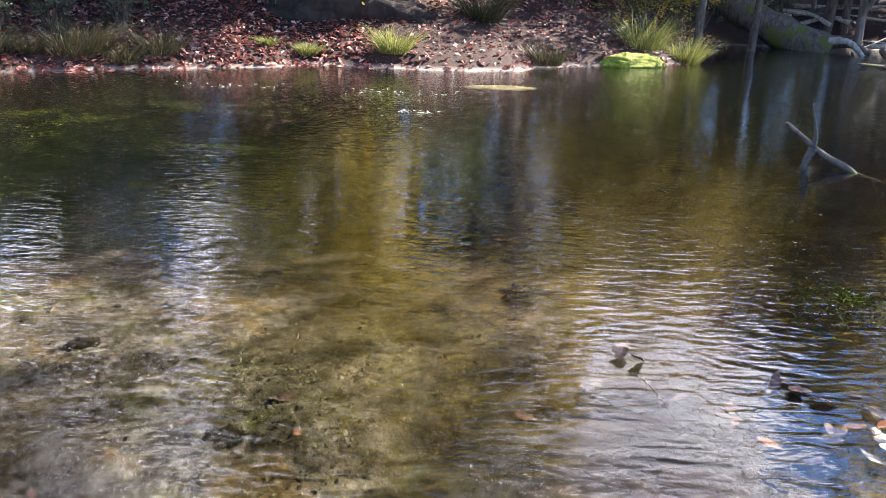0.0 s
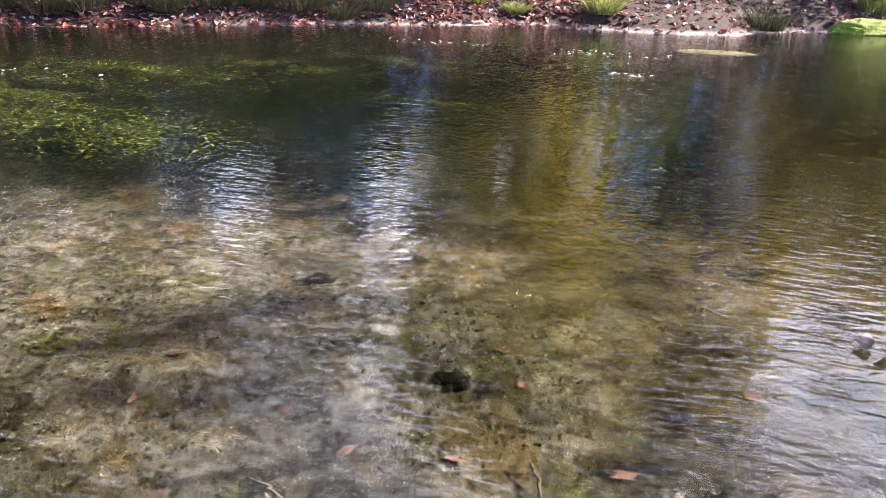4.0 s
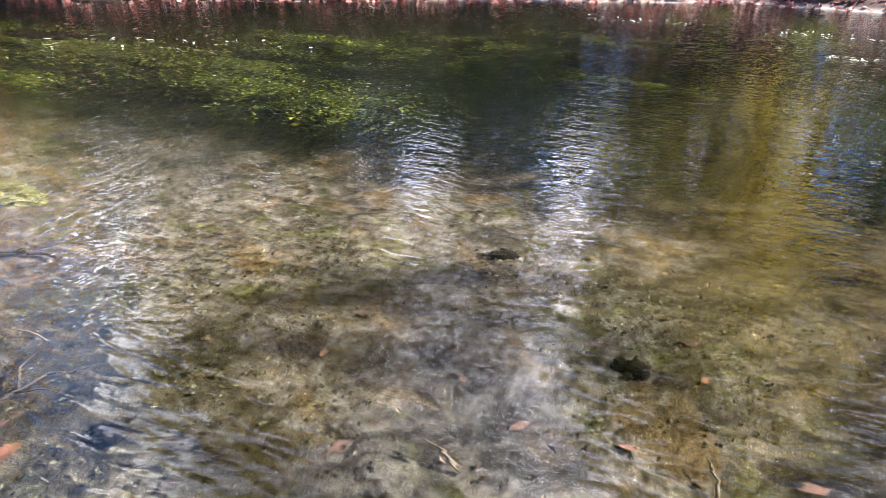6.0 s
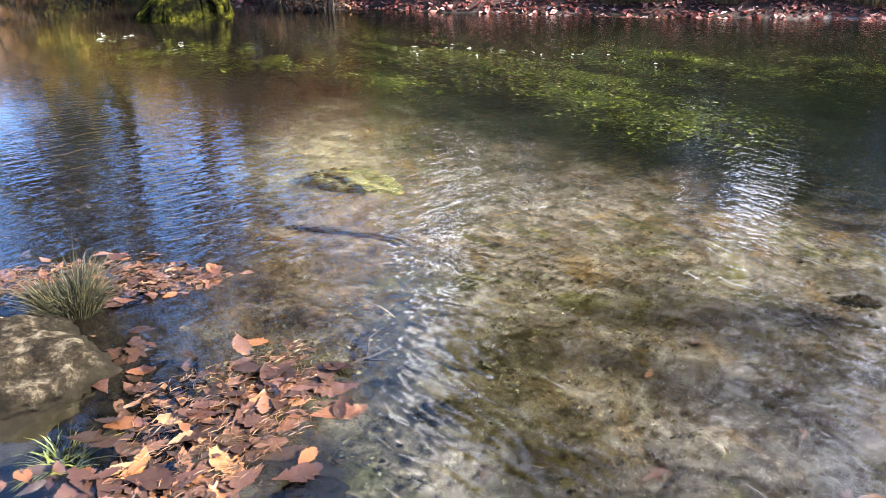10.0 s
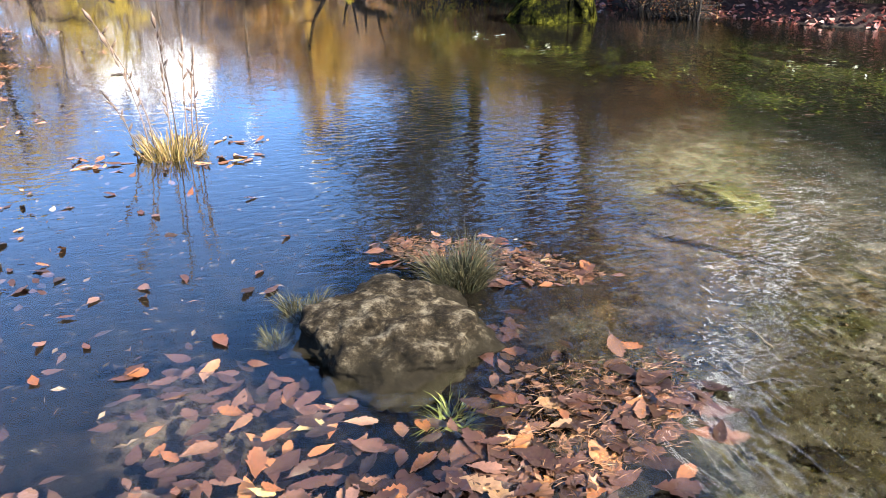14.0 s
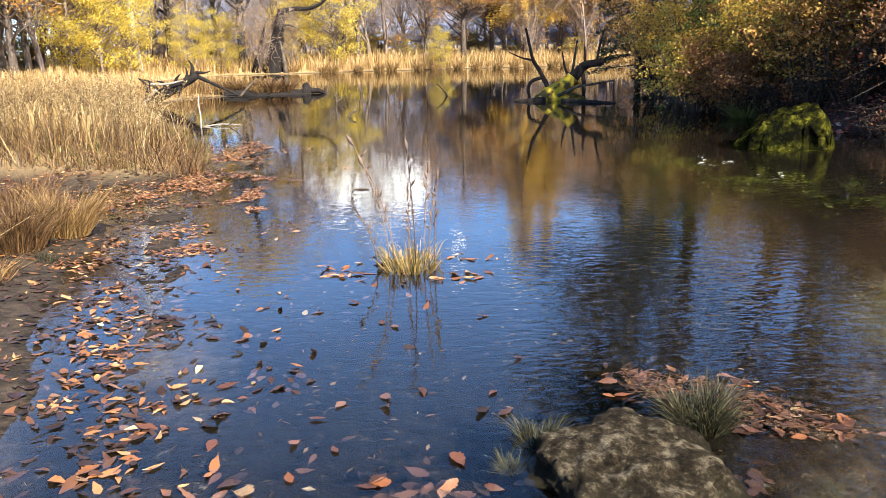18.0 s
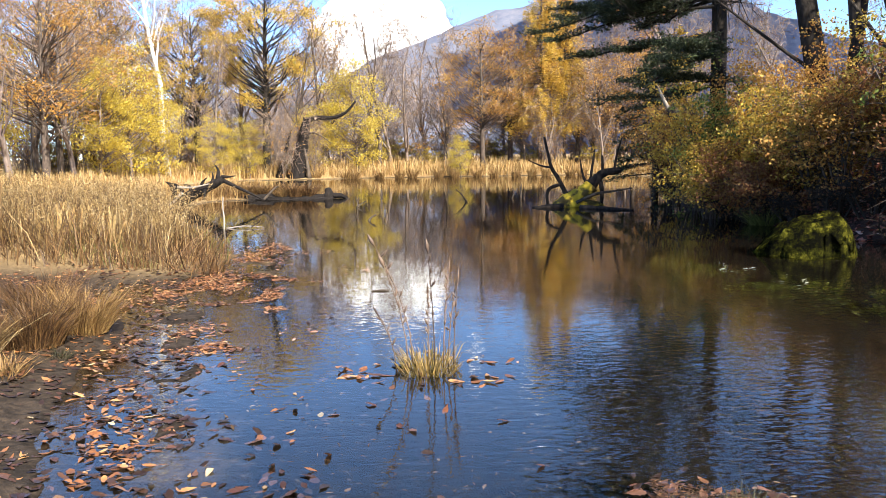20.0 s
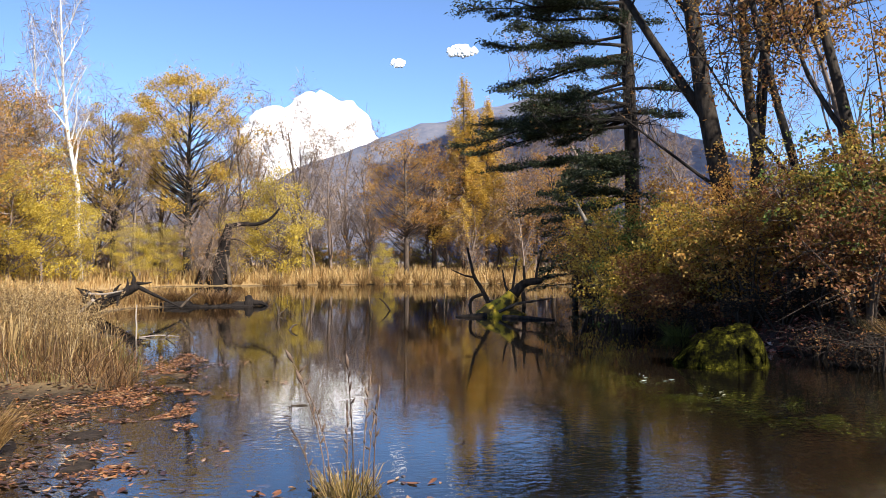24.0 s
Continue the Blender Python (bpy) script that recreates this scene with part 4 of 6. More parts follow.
for k, (deg, dist, wide, tall, mat_, label) in enumerate((
        (72.6, 27.0, 1.7, 3.0, m_leaf_orange, "orange-leaved bush overhanging the dark bank"), (71.0, 24.5, 1.8, 3.3, m_leaf_gold, "golden bush on the shaded bank"),
        (68.8, 23.0, 1.6, 3.1, m_leaf_green, "bush still green among autumn colour"), (66.4, 23.0, 1.9, 3.4, m_leaf_orange, "russet-topped bush on the bank"), (65.4, 21.0, 1.6, 2.4, m_leaf_gold, "golden-brown bush low on the bank"),
        (63.6, 20.0, 1.8, 2.3, m_leaf_olive, "olive-yellow bush over the water's edge"), (62.0, 19.0, 1.7, 2.2, m_leaf_orange, "rust-coloured bush on the bank"), (70.0, 21.6, 1.5, 2.0, m_leaf_gold, "brown thicket bush at the bank's foot"),
        (59.6, 18.8, 1.8, 2.6, m_leaf_red, "russet bush on the steep bank"), (57.0, 17.8, 1.9, 3.0, m_leaf_olive, "tall yellow-green bush near the old trees"), (55.2, 16.6, 1.6, 2.6, m_leaf_red, "brown-leaved bush on the bank"),
        (53.0, 17.0, 1.9, 3.2, m_leaf_green, "green-leaved bush on the bank"), (63.0, 23.0, 2.0, 2.9, m_leaf_orange, "orange-red bush beneath the old trees"), (67.4, 20.4, 1.4, 1.6, m_leaf_red, "brown bush trailing towards the water"))):
    shrub("bush", label, 40 + k, wide, tall, mat_, on_ground(bearing(deg, dist)), 6800, 0.08, 16, m_bark)
shrub("bush", "tall slender sapling with bright orange leaves", 58, 2.0, 6.4, m_leaf_orange, on_ground(bearing(53.2, 18.2)), 4200, 0.09, 12, m_old_bark)
conifer("larch_sapling", "small golden larch sapling above the bushes", 60, 6.0, 0.06, m_leaf_gold, m_twig, at_bearing(72.0, 29), 18, 0.9, 0.02, 0.12, 0.2, 60)
for k, (x, y, wide, tall, mat_, label) in enumerate((
        (-1.2, 22.0, 1.4, 2.2, m_leaf_green, "dark evergreen bush in the bank's hollow"), (0.8, 23.2, 1.3, 2.0, m_leaf_green, "shaded green bush on the bank"), (4.4, 24.6, 1.5, 2.0, m_leaf_olive, "olive bush above the mossy stone"),
        (7.0, 26.2, 1.6, 2.4, m_leaf_olive, "yellow-green bush beside the inlet"), (9.6, 30.5, 1.6, 2.6, m_leaf_gold, "sunlit golden bush by the inlet"), (2.4, 27.0, 1.7, 3.0, m_leaf_green, "deep green thicket on the slope"), (-4.2, 23.5, 1.3, 1.8, m_leaf_red, "russet bush on the leafy slope"))):
    shrub("bush", label, 160 + k, wide, tall, mat_, on_ground((x, y)), 4200, 0.085, 14, m_bark)
# leafy crowns out of view, added to throw shade on the bank
shade = clump_tree("beech_tree", "unseen leafy tree added to shade the bank", 29, 13.0, 0.24, 8.0, (4.2, 4.2, 5.5), 85, 42, 0.5, 0.28, m_bark, m_leaf_olive, at_bearing(43, 31))
for x, y, size in ((9.5, 31.0, 0.8), (8.0, 29.2, 0.5), (-8.6, 20.6, 0.6), (-11.0, 18.6, 0.6)):
    copy_thing(shade, pose(*on_ground((x, y)), 0, 0, spots.uniform(0, 360)) @ Matrix.Diagonal((size, size, size, 1)))
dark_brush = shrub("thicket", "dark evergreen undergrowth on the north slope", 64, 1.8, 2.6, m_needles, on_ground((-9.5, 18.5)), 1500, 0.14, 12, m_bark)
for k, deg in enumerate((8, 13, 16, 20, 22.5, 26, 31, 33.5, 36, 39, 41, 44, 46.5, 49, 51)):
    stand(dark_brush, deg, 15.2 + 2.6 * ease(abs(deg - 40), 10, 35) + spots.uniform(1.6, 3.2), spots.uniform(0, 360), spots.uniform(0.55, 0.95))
# a near-black row along the water line, in place of shade under the bank
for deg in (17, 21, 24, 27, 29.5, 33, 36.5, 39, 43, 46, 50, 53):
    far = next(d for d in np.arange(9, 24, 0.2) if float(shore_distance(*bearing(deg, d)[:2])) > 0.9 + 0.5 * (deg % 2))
    stand(dark_brush, deg, far, spots.uniform(0, 360), spots.uniform(0.3, 0.48), "dark tangle standing in for shade at the water's edge")
young = conifer("fir_sapling", "young dark fir on the north slope", 65, 4.6, 0.08, m_needles, m_bark, at_bearing(50, 23.5), 13, 1.7, 0.1, 0.17, 0.06, 40)
for deg, dist, size in ((49, 24, 1.3), (46, 23, 1.4), (43.5, 22, 1.2), (41, 24, 1.5), (38, 23, 1.3), (35.5, 24, 1.5), (33, 22.5, 1.2), (30.5, 24, 1.4), (28, 23.5, 0.8), (24.5, 24.5, 0.7), (21.5, 23.5, 1.4), (19.5, 25, 1.3), (16, 24.5, 0.8), (10.6, 25, 1.2), (-3, 27, 1.3), (-6, 28, 1.5), (-9, 28.5, 1.3), (-13, 31, 1.4), (-12.5, 40, 1.5), (-20, 52, 1.9), (-26, 54, 2.0)):
    stand(young, deg, dist, spots.uniform(0, 360), size)
# a yellow pair and a dark trunk on the bank, mirrored in the spring
for deg, dist, size in ((4.4, 20.6, 0.95), (7.6, 20.4, 0.85)):
    stand(yellow, deg, dist, spots.uniform(0, 360), size, "slender yellow-leaved tree on the north bank")
old_tree(at_bearing(1.7, 21.0), 65, "dark straight trunk on the north bank", 34, [(0, 0.03, 0.0, 13, 0.3), (5, 0.5, 0.2, 5, 0.08)], m_leaf_olive, 300)
stand(birch, 2.9, 22.5, 70, 0.62, "pale birch beside the dark trunk")

# leafless brushwood at the bank's foot, near-black to stand in for shade
brushwood = shrub("brushwood", "dark leafless brushwood with a few brown leaves", 66, 1.0, 0.9, m_leaf_red, on_ground(bearing(60.4, 17.6)), 220, 0.05, 12, m_stub)
for deg, dist, size in ((58.4, 16.2, 0.9), (56.2, 15.2, 0.9), (62.4, 18.2, 1.0), (64.6, 18.9, 0.9), (57.2, 17.4, 1.2), (54.6, 15.0, 1.0), (66.4, 20.0, 0.9), (68.6, 21.4, 0.9)):
    stand(brushwood, deg, dist, spots.uniform(0, 360), size)
# unseen leafy trees added on the east shore to dapple the spring
for x, y, size in ((15.5, 12.5, 1.15), (13.9, 13.9, 0.9)):
    copy_thing(shade, pose(*on_ground((x, y)), 0, 0, spots.uniform(0, 360)) @ Matrix.Diagonal((size, size, size, 1)))["label"] = "unseen tree added on the east shore to shade the spring"
for x, y, size in ((8.8, 25.6, 0.62), (12.6, 30.5, 0.7)):
    copy_thing(shade, pose(*on_ground((x, y)), 0, 0, spots.uniform(0, 360)) @ Matrix.Diagonal((size, size, size, 1)))["label"] = "olive-leaved tree leaning over the inlet"
for deg in (-12, -15.5, -19, -22, -25, -28.5, -32):
    stand(brush, deg, 52 + spots.uniform(-2, 3), spots.uniform(0, 360), spots.uniform(1.2, 1.7), "brown thicket behind the far inlet")
for k in range(11):
    stand(tangle, -13 - 2 * k + spots.uniform(-0.8, 0.8), 57 + spots.uniform(-3, 3), spots.uniform(0, 360), spots.uniform(1.3, 1.8), "sunlit leafless thicket beyond the inlet")
for deg, dist, size in ((-16, 52, 0.9), (-23.5, 53, 0.9), (-31, 54, 1.0)):
    stand(shade, deg, dist, spots.uniform(0, 360), size, "olive-leaved tree behind the far inlet")
for k in range(30):
    stand(spots.choice((tangle, brush)), -10 - 0.9 * k + spots.uniform(-0.5, 0.5), 62 + spots.uniform(-3, 6), spots.uniform(0, 360), spots.uniform(1.9, 2.6), "tall brown thicket closing the wood beyond the inlet")
# undergrowth all along the north slope
for k in range(26):
    deg = 58 - 84 * (k + spots.uniform(0, 0.9)) / 26
    far = 20 + max(0, 8 - deg) * 0.55 + spots.uniform(0, 7)
    stand(spots.choice((dark_brush, green_brush, dark_brush)), deg, far, spots.uniform(0, 360), spots.uniform(0.7, 1.15), "tangled undergrowth on the north slope")

# ---- grass ----


def meadow(name, label, mat_, region, count, tall, width, seed, keep, kind="stuff", lean=0.3, sink=0.03):
    """Blades sown over a box of the plan wherever keep(x, y, shore distance) allows."""
    rng = np.random.default_rng(seed)
    x0, x1, y0, y1 = region
    x, y = rng.uniform(x0, x1, count), rng.uniform(y0, y1, count)
    d = shore_distance(x, y)
    ok = keep(x, y, d)
    x, y = x[ok], y[ok]
    v, f = blades(np.stack([x, y, ground_height(x, y) - sink], 1), tall * (0.8 + 0.22 * waves(x, y, 0.9, seed)).clip(0.35, 1.4), width, rng, lean)
    ob = part(name, mesh_of(name, v, f), mat_)
    return tagged(ob, label, "grass", kind=kind)


meadow("meadow_grass", "golden dry meadow grass along the far shore", m_grass_gold, (-80, -58, -34, 22), 22000, 1.15, 0.06, 1, lambda x, y, d: (d > 0.3) & (d < 14))
meadow("meadow_grass", "rusty undergrass mixed into the far meadow", m_grass_rust, (-80, -60, -34, 22), 15000, 0.95, 0.05, 51, lambda x, y, d: (d > 0.4) & (d < 12) & (waves(x, y, 1.6, 52) > -0.3), lean=0.5)
meadow("meadow_grass", "golden dry grass on the marsh behind the reeds", m_grass_gold, (-60, -14, -40, -6), 21000, 0.7, 0.05, 2, lambda x, y, d: (d > 0.8))
meadow("reeds", "pale dry reeds and grass on the marshy shore", m_grass_pale, (-27, -12.3, -13, -3.9), 4600, 0.95, 0.012, 3, lambda x, y, d: (d > 0.1) & (d < 6) & (waves(x, y, 0.5, 12) > -0.3), lean=0.85)
meadow("marsh_grass", "tangled golden and brown marsh grass among the reeds", m_grass_umber, (-24, -12.1, -12, -3.7), 6500, 0.72, 0.012, 33, lambda x, y, d: (d > 0.0) & (d < 6), lean=1.0)
meadow("reeds", "pale dry reeds further along the marsh", m_grass_pale, (-24, -12.6, -16, -6), 5200, 0.85, 0.014, 31, lambda x, y, d: (d > 1.0), lean=0.95)
meadow("green_sedge", "greenish sedge among the dry reeds", m_grass_green, (-17, -12.2, -8, -3.8), 2200, 0.42, 0.009, 4, lambda x, y, d: (d > -0.05) & (d < 2.5) & (waves(x, y, 0.4, 17) > 0.2))
meadow("spit_grass", "rusty grass on the low spit", m_grass_rust, (-37, -30.5, -12, -3.8), 7000, 0.55, 0.02, 5, lambda x, y, d: (d > 0.15))

meadow("dark_sedge", "brown matted sedge at the foot of the reeds", m_grass_umber, (-20, -12.0, -9, -3.7), 9000, 0.42, 0.01, 41, lambda x, y, d: (d > -0.1) & (d < 3.5), lean=0.8)


def plumes(name, label, region, count, tall, seed, keep):
    """Dry stalks with feathery seed heads."""
    rng = np.random.default_rng(seed)
    x, y = rng.uniform(region[0], region[1], count), rng.uniform(region[2], region[3], count)
    ok = keep(x, y, shore_distance(x, y))
    x, y = x[ok], y[ok]
    n = len(x)
    foot = np.stack([x, y, ground_height(x, y)], 1)
    h = tall * rng.uniform(0.6, 1.2, n)
    tip = foot + np.stack([rng.normal(size=n) * 0.28, rng.normal(size=n) * 0.28, np.ones(n)], 1) * h[:, None]
    v1, f1 = blades(foot, tall, 0.009, rng, 0.3, 0.25)
    u = rng.uniform(0.72, 1.02, (n, 13))
    c = foot[:, None] + (tip - foot)[:, None] * u[..., None] + rng.normal(size=(n, 13, 3)) * [0.022, 0.022, 0.02]
    v2, f2 = flakes(c.reshape(-1, 3), 0.05, rng, aspect=4.0)
    ob = part(name, mesh_of(name, np.concatenate([v1, v2]), np.concatenate([f1, f2 + len(v1)])), m_grass_pale)
    return tagged(ob, label, "reeds", kind="stuff")


plumes("seed_reeds", "tall dry reeds with feathery seed heads", (-22, -12.4, -11, -3.9), 3600, 1.0, 14, lambda x, y, d: (d > 0.25) & (d < 5.5) & (waves(x, y, 0.7, 13) > -0.5))
plumes("seed_reeds", "dry seed-headed grasses on the far meadow", (-70, -60, -30, 16), 1500, 1.1, 15, lambda x, y, d: (d > 0.5) & (d < 6))

# dark sedge over the north bank's foot stands in for the shade there
FRINGE = []
edge = random.Random(12)
for k in range(24):
    deg = 14 + 42 * (k + edge.uniform(0, 0.9)) / 24
    far = next(d for d in np.arange(9, 24, 0.15) if float(shore_distance(*bearing(deg, d)[:2])) > 0.2 + edge.uniform(0, 0.5))
    FRINGE.append((*bearing(deg, far)[:2], edge.uniform(0.35, 0.75)))

# leaf litter on the north bank
rng = np.random.default_rng(9)
lx, ly = rng.uniform(-20, 14, 140000), rng.uniform(6, 34, 140000)
ld = shore_distance(lx, ly)
# thick and red on the open slope, thinner towards the hollow and the inlet
ok = (ld > -0.15) & (ld < 9) & (rng.uniform(size=len(lx)) < np.where(lx < -1.0, 1.0, 0.3))
lx, ly = lx[ok][:52000], ly[ok][:52000]
v, f = flakes(np.stack([lx, ly, ground_height(lx, ly) + 0.03], 1), 0.125, rng, normal=(0, 0, 1.6), tilt=0.7)
litter = part("leaf_litter", mesh_of("leaf_litter", v, f), m_leaf_litter)
tagged(litter, "fallen brown and reddish leaves covering the bank", "leaves", kind="stuff")

# ---- rocks ----


def boulder(name, label, mat_, where, size, seed, rough=0.3, turn=0, sub=5):
    bm = bmesh.new()
    bmesh.ops.create_icosphere(bm, subdivisions=sub, radius=1.0)
    for p in bm.verts:
        n = noise.fractal(p.co * 1.2 + Vector((seed, 0, 0)), 0.9, 2.0, 3) * rough + noise.fractal(p.co * 5 + Vector((0, seed, 0)), 0.8, 2.1, 4) * rough * 0.22
        p.co = Vector((p.co.x * size[0], p.co.y * size[1], p.co.z * size[2])) * (1 + n)
    me = bpy.data.meshes.new(name)
    bm.to_mesh(me)
    bm.free()
    me.polygons.foreach_set("use_smooth", [True] * len(me.polygons))
    ob = part(name, me, mat_)
    ob.matrix_world = pose(*where, 0, 0, turn)
    return tagged(ob, label, "rock")


def rock_material():
    m, nt, b = shader("weathered_rock", 0.95, 0.05)
    v = place_of(nt, "Object")
    g1, g2 = grain(nt, v, 11.0, 9, 0.8, 0.0), grain(nt, v, 60.0, 6, 0.75)
    # tan lit flecks and dark crevice shade are painted through the noise
    col = ramp(nt, g1, [(0.4, (0.006, 0.0045, 0.003)), (0.5, (0.022, 0.016, 0.01)), (0.57, (0.075, 0.06, 0.039)), (0.7, (0.18, 0.15, 0.105))])
    col = mixed(nt, band(nt, g2, 0.5, 0.7), col, mixed(nt, 0.6, col, (0.03, 0.025, 0.015)))
    # dark lower part: the wet foot, plus shade on the sides put into the colour
    sep = nt.nodes.new("ShaderNodeSeparateXYZ")
    nt.links.new(v, sep.inputs[0])
    wet = band(nt, calc(nt, "MULTIPLY_ADD", g1, 0.12, sep.outputs[2]), 0.125, 0.2)
    col = mixed(nt, wet, mixed(nt, 0.92, col, (0.01, 0.008, 0.005)), col)
    nt.links.new(col, b.inputs["Base Color"])
    relief(nt, b, calc(nt, "ADD", g2, g1), 0.8, 0.016)
    return m


def moss_material():
    m, nt, b = shader("moss", 1.0, 0.0)
    v = place_of(nt, "Object")
    g1, g2 = grain(nt, v, 4.5, 6, 0.7), grain(nt, v, 30.0, 5, 0.75)
    # moss tint with shade and sunlit patches painted in by the ramp
    col = ramp(nt, g1, [(0.44, (0.004, 0.004, 0.0025)), (0.55, (0.02, 0.02, 0.004)), (0.7, (0.15, 0.135, 0.017))])
    nt.links.new(col, b.inputs["Base Color"])
    relief(nt, b, calc(nt, "ADD", g1, g2), 1.0, 0.06)
    return m


m_rock, m_moss = rock_material(), moss_material()


def shaped(ob, fn):
    """Moves every corner of a mesh by a rule."""
    for v in ob.data.vertices:
        v.co = fn(v.co)
    ob.data.update()
    return ob


near_rock = boulder("rock", "pitted grey-brown boulder standing in shallow water", m_rock, (-3.52, 0.12, -0.03), (0.43, 0.41, 0.21), 3, 0.24, 8, 6)


def pitted(c):
    """A blocky crown, a low tail to one side, and pits all over."""
    top = 0.165 - 0.4 * max(0.0, c.y - 0.16) ** 1.4 - 0.12 * max(0.0, -c.x - 0.16)
    z = c.z if c.z < top - 0.03 else top - 0.03 + (c.z - top + 0.03) * 0.4
    d = c.normalized()
    pit = 0.035 * noise.fractal(c * 6.0, 0.9, 2.2, 5) - 0.05 * max(0.0, noise.noise(c * 9.0 + Vector((3, 1, 7))) - 0.12)
    return Vector((c.x, c.y, z)) + d * pit


shaped(near_rock, pitted)
moss_rock = boulder("mossy_rock", "rounded boulder under bright yellow-green moss in the pond", m_moss, (-13.75, 5.53, -0.08), (0.62, 0.9, 0.98), 7, 0.2, -12)


def mossy_shape(c):
    """Steep at the bank side, blunt on top, with a long shoulder down to the open water."""
    if c.z <= 0:
        return c
    t = min(1.0, math.hypot(c.x / 0.66, c.y / 0.94))
    tall = float(np.interp(c.y, [-0.95, -0.45, 0.25, 0.6, 0.95], [0.2, 0.62, 0.86, 0.95, 0.84]))
    lumps = 1 + 0.16 * noise.fractal(c * 2.6, 0.8, 2.1, 4)
    return Vector((c.x, c.y * 0.88, 0.84 * tall * math.sqrt(max(0.0, 1 - t**4)) * lumps))


shaped(moss_rock, mossy_shape)
boulder("mossy_stone", "low stone under bright green moss at the far water's edge", bark("bright_moss", (0.06, 0.07, 0.008), (0.2, 0.22, 0.025), 9), (5.6, 20.9, 0.02), (1.15, 0.5, 0.32), 12, 0.2, 35)

# ---- dead wood ----
RIGHT = Vector((0.115, 0.993, 0))  # across the view over the pond
AWAY = Vector((-0.993, 0.115, 0))


def limb(s, pts, r0, r1, sides=8, knots=0.08):
    """A smooth tapering limb through (across, away, up) points."""
    n = len(pts)
    P = [RIGHT * p[0] + AWAY * p[1] + Vector((0, 0, p[2])) for p in pts]
    out = []
    for i in range(n - 1):
        p0, p1, p2, p3 = P[max(i - 1, 0)], P[i], P[i + 1], P[min(i + 2, n - 1)]
        for k in range(4):
            t = k / 4
            out.append(0.5 * (2 * p1 + (p2 - p0) * t + (2 * p0 - 5 * p1 + 4 * p2 - p3) * t * t + (3 * p1 - p0 - 3 * p2 + p3) * t**3))
    out.append(P[-1])
    m = len(out) - 1
    s.tube(out, [(r0 + (r1 - r0) * i / m) * (1 + knots * math.sin(i * 2.3 + r0 * 40)) for i in range(m + 1)], sides)


def dead_wood(name, label, where, pieces, category="dead wood"):
    """pieces: (part name, material, first radius, last radius, points)."""
    root = thing(name, label, category, where)
    for pname, mat_, r0, r1, pts in pieces:
        s = Soup()
        limb(s, pts, r0, r1)
        part(pname, s, mat_, root)
    return root


m_moss_wood = bark("moss_covered_wood", (0.26, 0.17, 0.015), (0.62, 0.43, 0.035), 5, (0.07, 0.05, 0.015))
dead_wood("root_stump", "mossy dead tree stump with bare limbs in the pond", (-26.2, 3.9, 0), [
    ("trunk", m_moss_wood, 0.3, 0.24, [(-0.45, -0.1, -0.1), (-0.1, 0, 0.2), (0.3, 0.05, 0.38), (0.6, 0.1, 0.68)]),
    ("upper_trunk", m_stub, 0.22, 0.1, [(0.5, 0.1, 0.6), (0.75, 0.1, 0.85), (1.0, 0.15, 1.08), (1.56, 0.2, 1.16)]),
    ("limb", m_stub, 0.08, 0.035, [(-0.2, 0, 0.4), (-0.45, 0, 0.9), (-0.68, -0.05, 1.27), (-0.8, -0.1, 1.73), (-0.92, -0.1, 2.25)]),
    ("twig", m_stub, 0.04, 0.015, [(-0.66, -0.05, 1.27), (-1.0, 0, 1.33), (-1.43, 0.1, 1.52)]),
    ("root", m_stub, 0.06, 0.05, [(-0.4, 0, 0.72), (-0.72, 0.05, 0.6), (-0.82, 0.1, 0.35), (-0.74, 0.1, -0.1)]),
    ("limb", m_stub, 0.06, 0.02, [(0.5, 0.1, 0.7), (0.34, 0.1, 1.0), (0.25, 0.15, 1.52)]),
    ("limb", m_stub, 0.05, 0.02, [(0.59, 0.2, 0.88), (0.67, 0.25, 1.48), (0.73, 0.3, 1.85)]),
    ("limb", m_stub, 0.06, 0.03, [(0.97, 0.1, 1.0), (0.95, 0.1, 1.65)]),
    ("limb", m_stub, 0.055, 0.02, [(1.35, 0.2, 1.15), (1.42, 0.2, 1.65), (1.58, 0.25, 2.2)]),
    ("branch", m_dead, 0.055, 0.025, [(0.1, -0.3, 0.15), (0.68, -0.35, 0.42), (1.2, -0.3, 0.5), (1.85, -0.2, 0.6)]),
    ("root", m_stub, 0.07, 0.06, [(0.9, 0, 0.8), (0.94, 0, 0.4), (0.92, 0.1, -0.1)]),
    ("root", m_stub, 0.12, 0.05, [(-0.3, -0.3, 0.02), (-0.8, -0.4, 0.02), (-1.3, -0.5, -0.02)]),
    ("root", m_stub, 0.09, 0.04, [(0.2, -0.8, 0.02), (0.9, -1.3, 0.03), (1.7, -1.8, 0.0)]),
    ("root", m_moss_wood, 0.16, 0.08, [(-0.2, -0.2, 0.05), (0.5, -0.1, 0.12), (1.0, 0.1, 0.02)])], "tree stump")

# near-black grain for the log, snag, stump and peat bank
m_black = bark("near_black", (0.004, 0.003, 0.003), (0.02, 0.015, 0.012), 9, None, 0.06)


def jagged(rng, base, way, length):
    """A torn, crooked root spike."""
    pts, d = [Vector(base)], Vector(way).normalized()
    for _ in range(3):
        d = (d + Vector((rng.normal(), rng.normal(), rng.normal())) * 0.3).normalized()
        pts.append(pts[-1] + d * length / 3)
    return [(p.x, p.y, p.z) for p in pts]


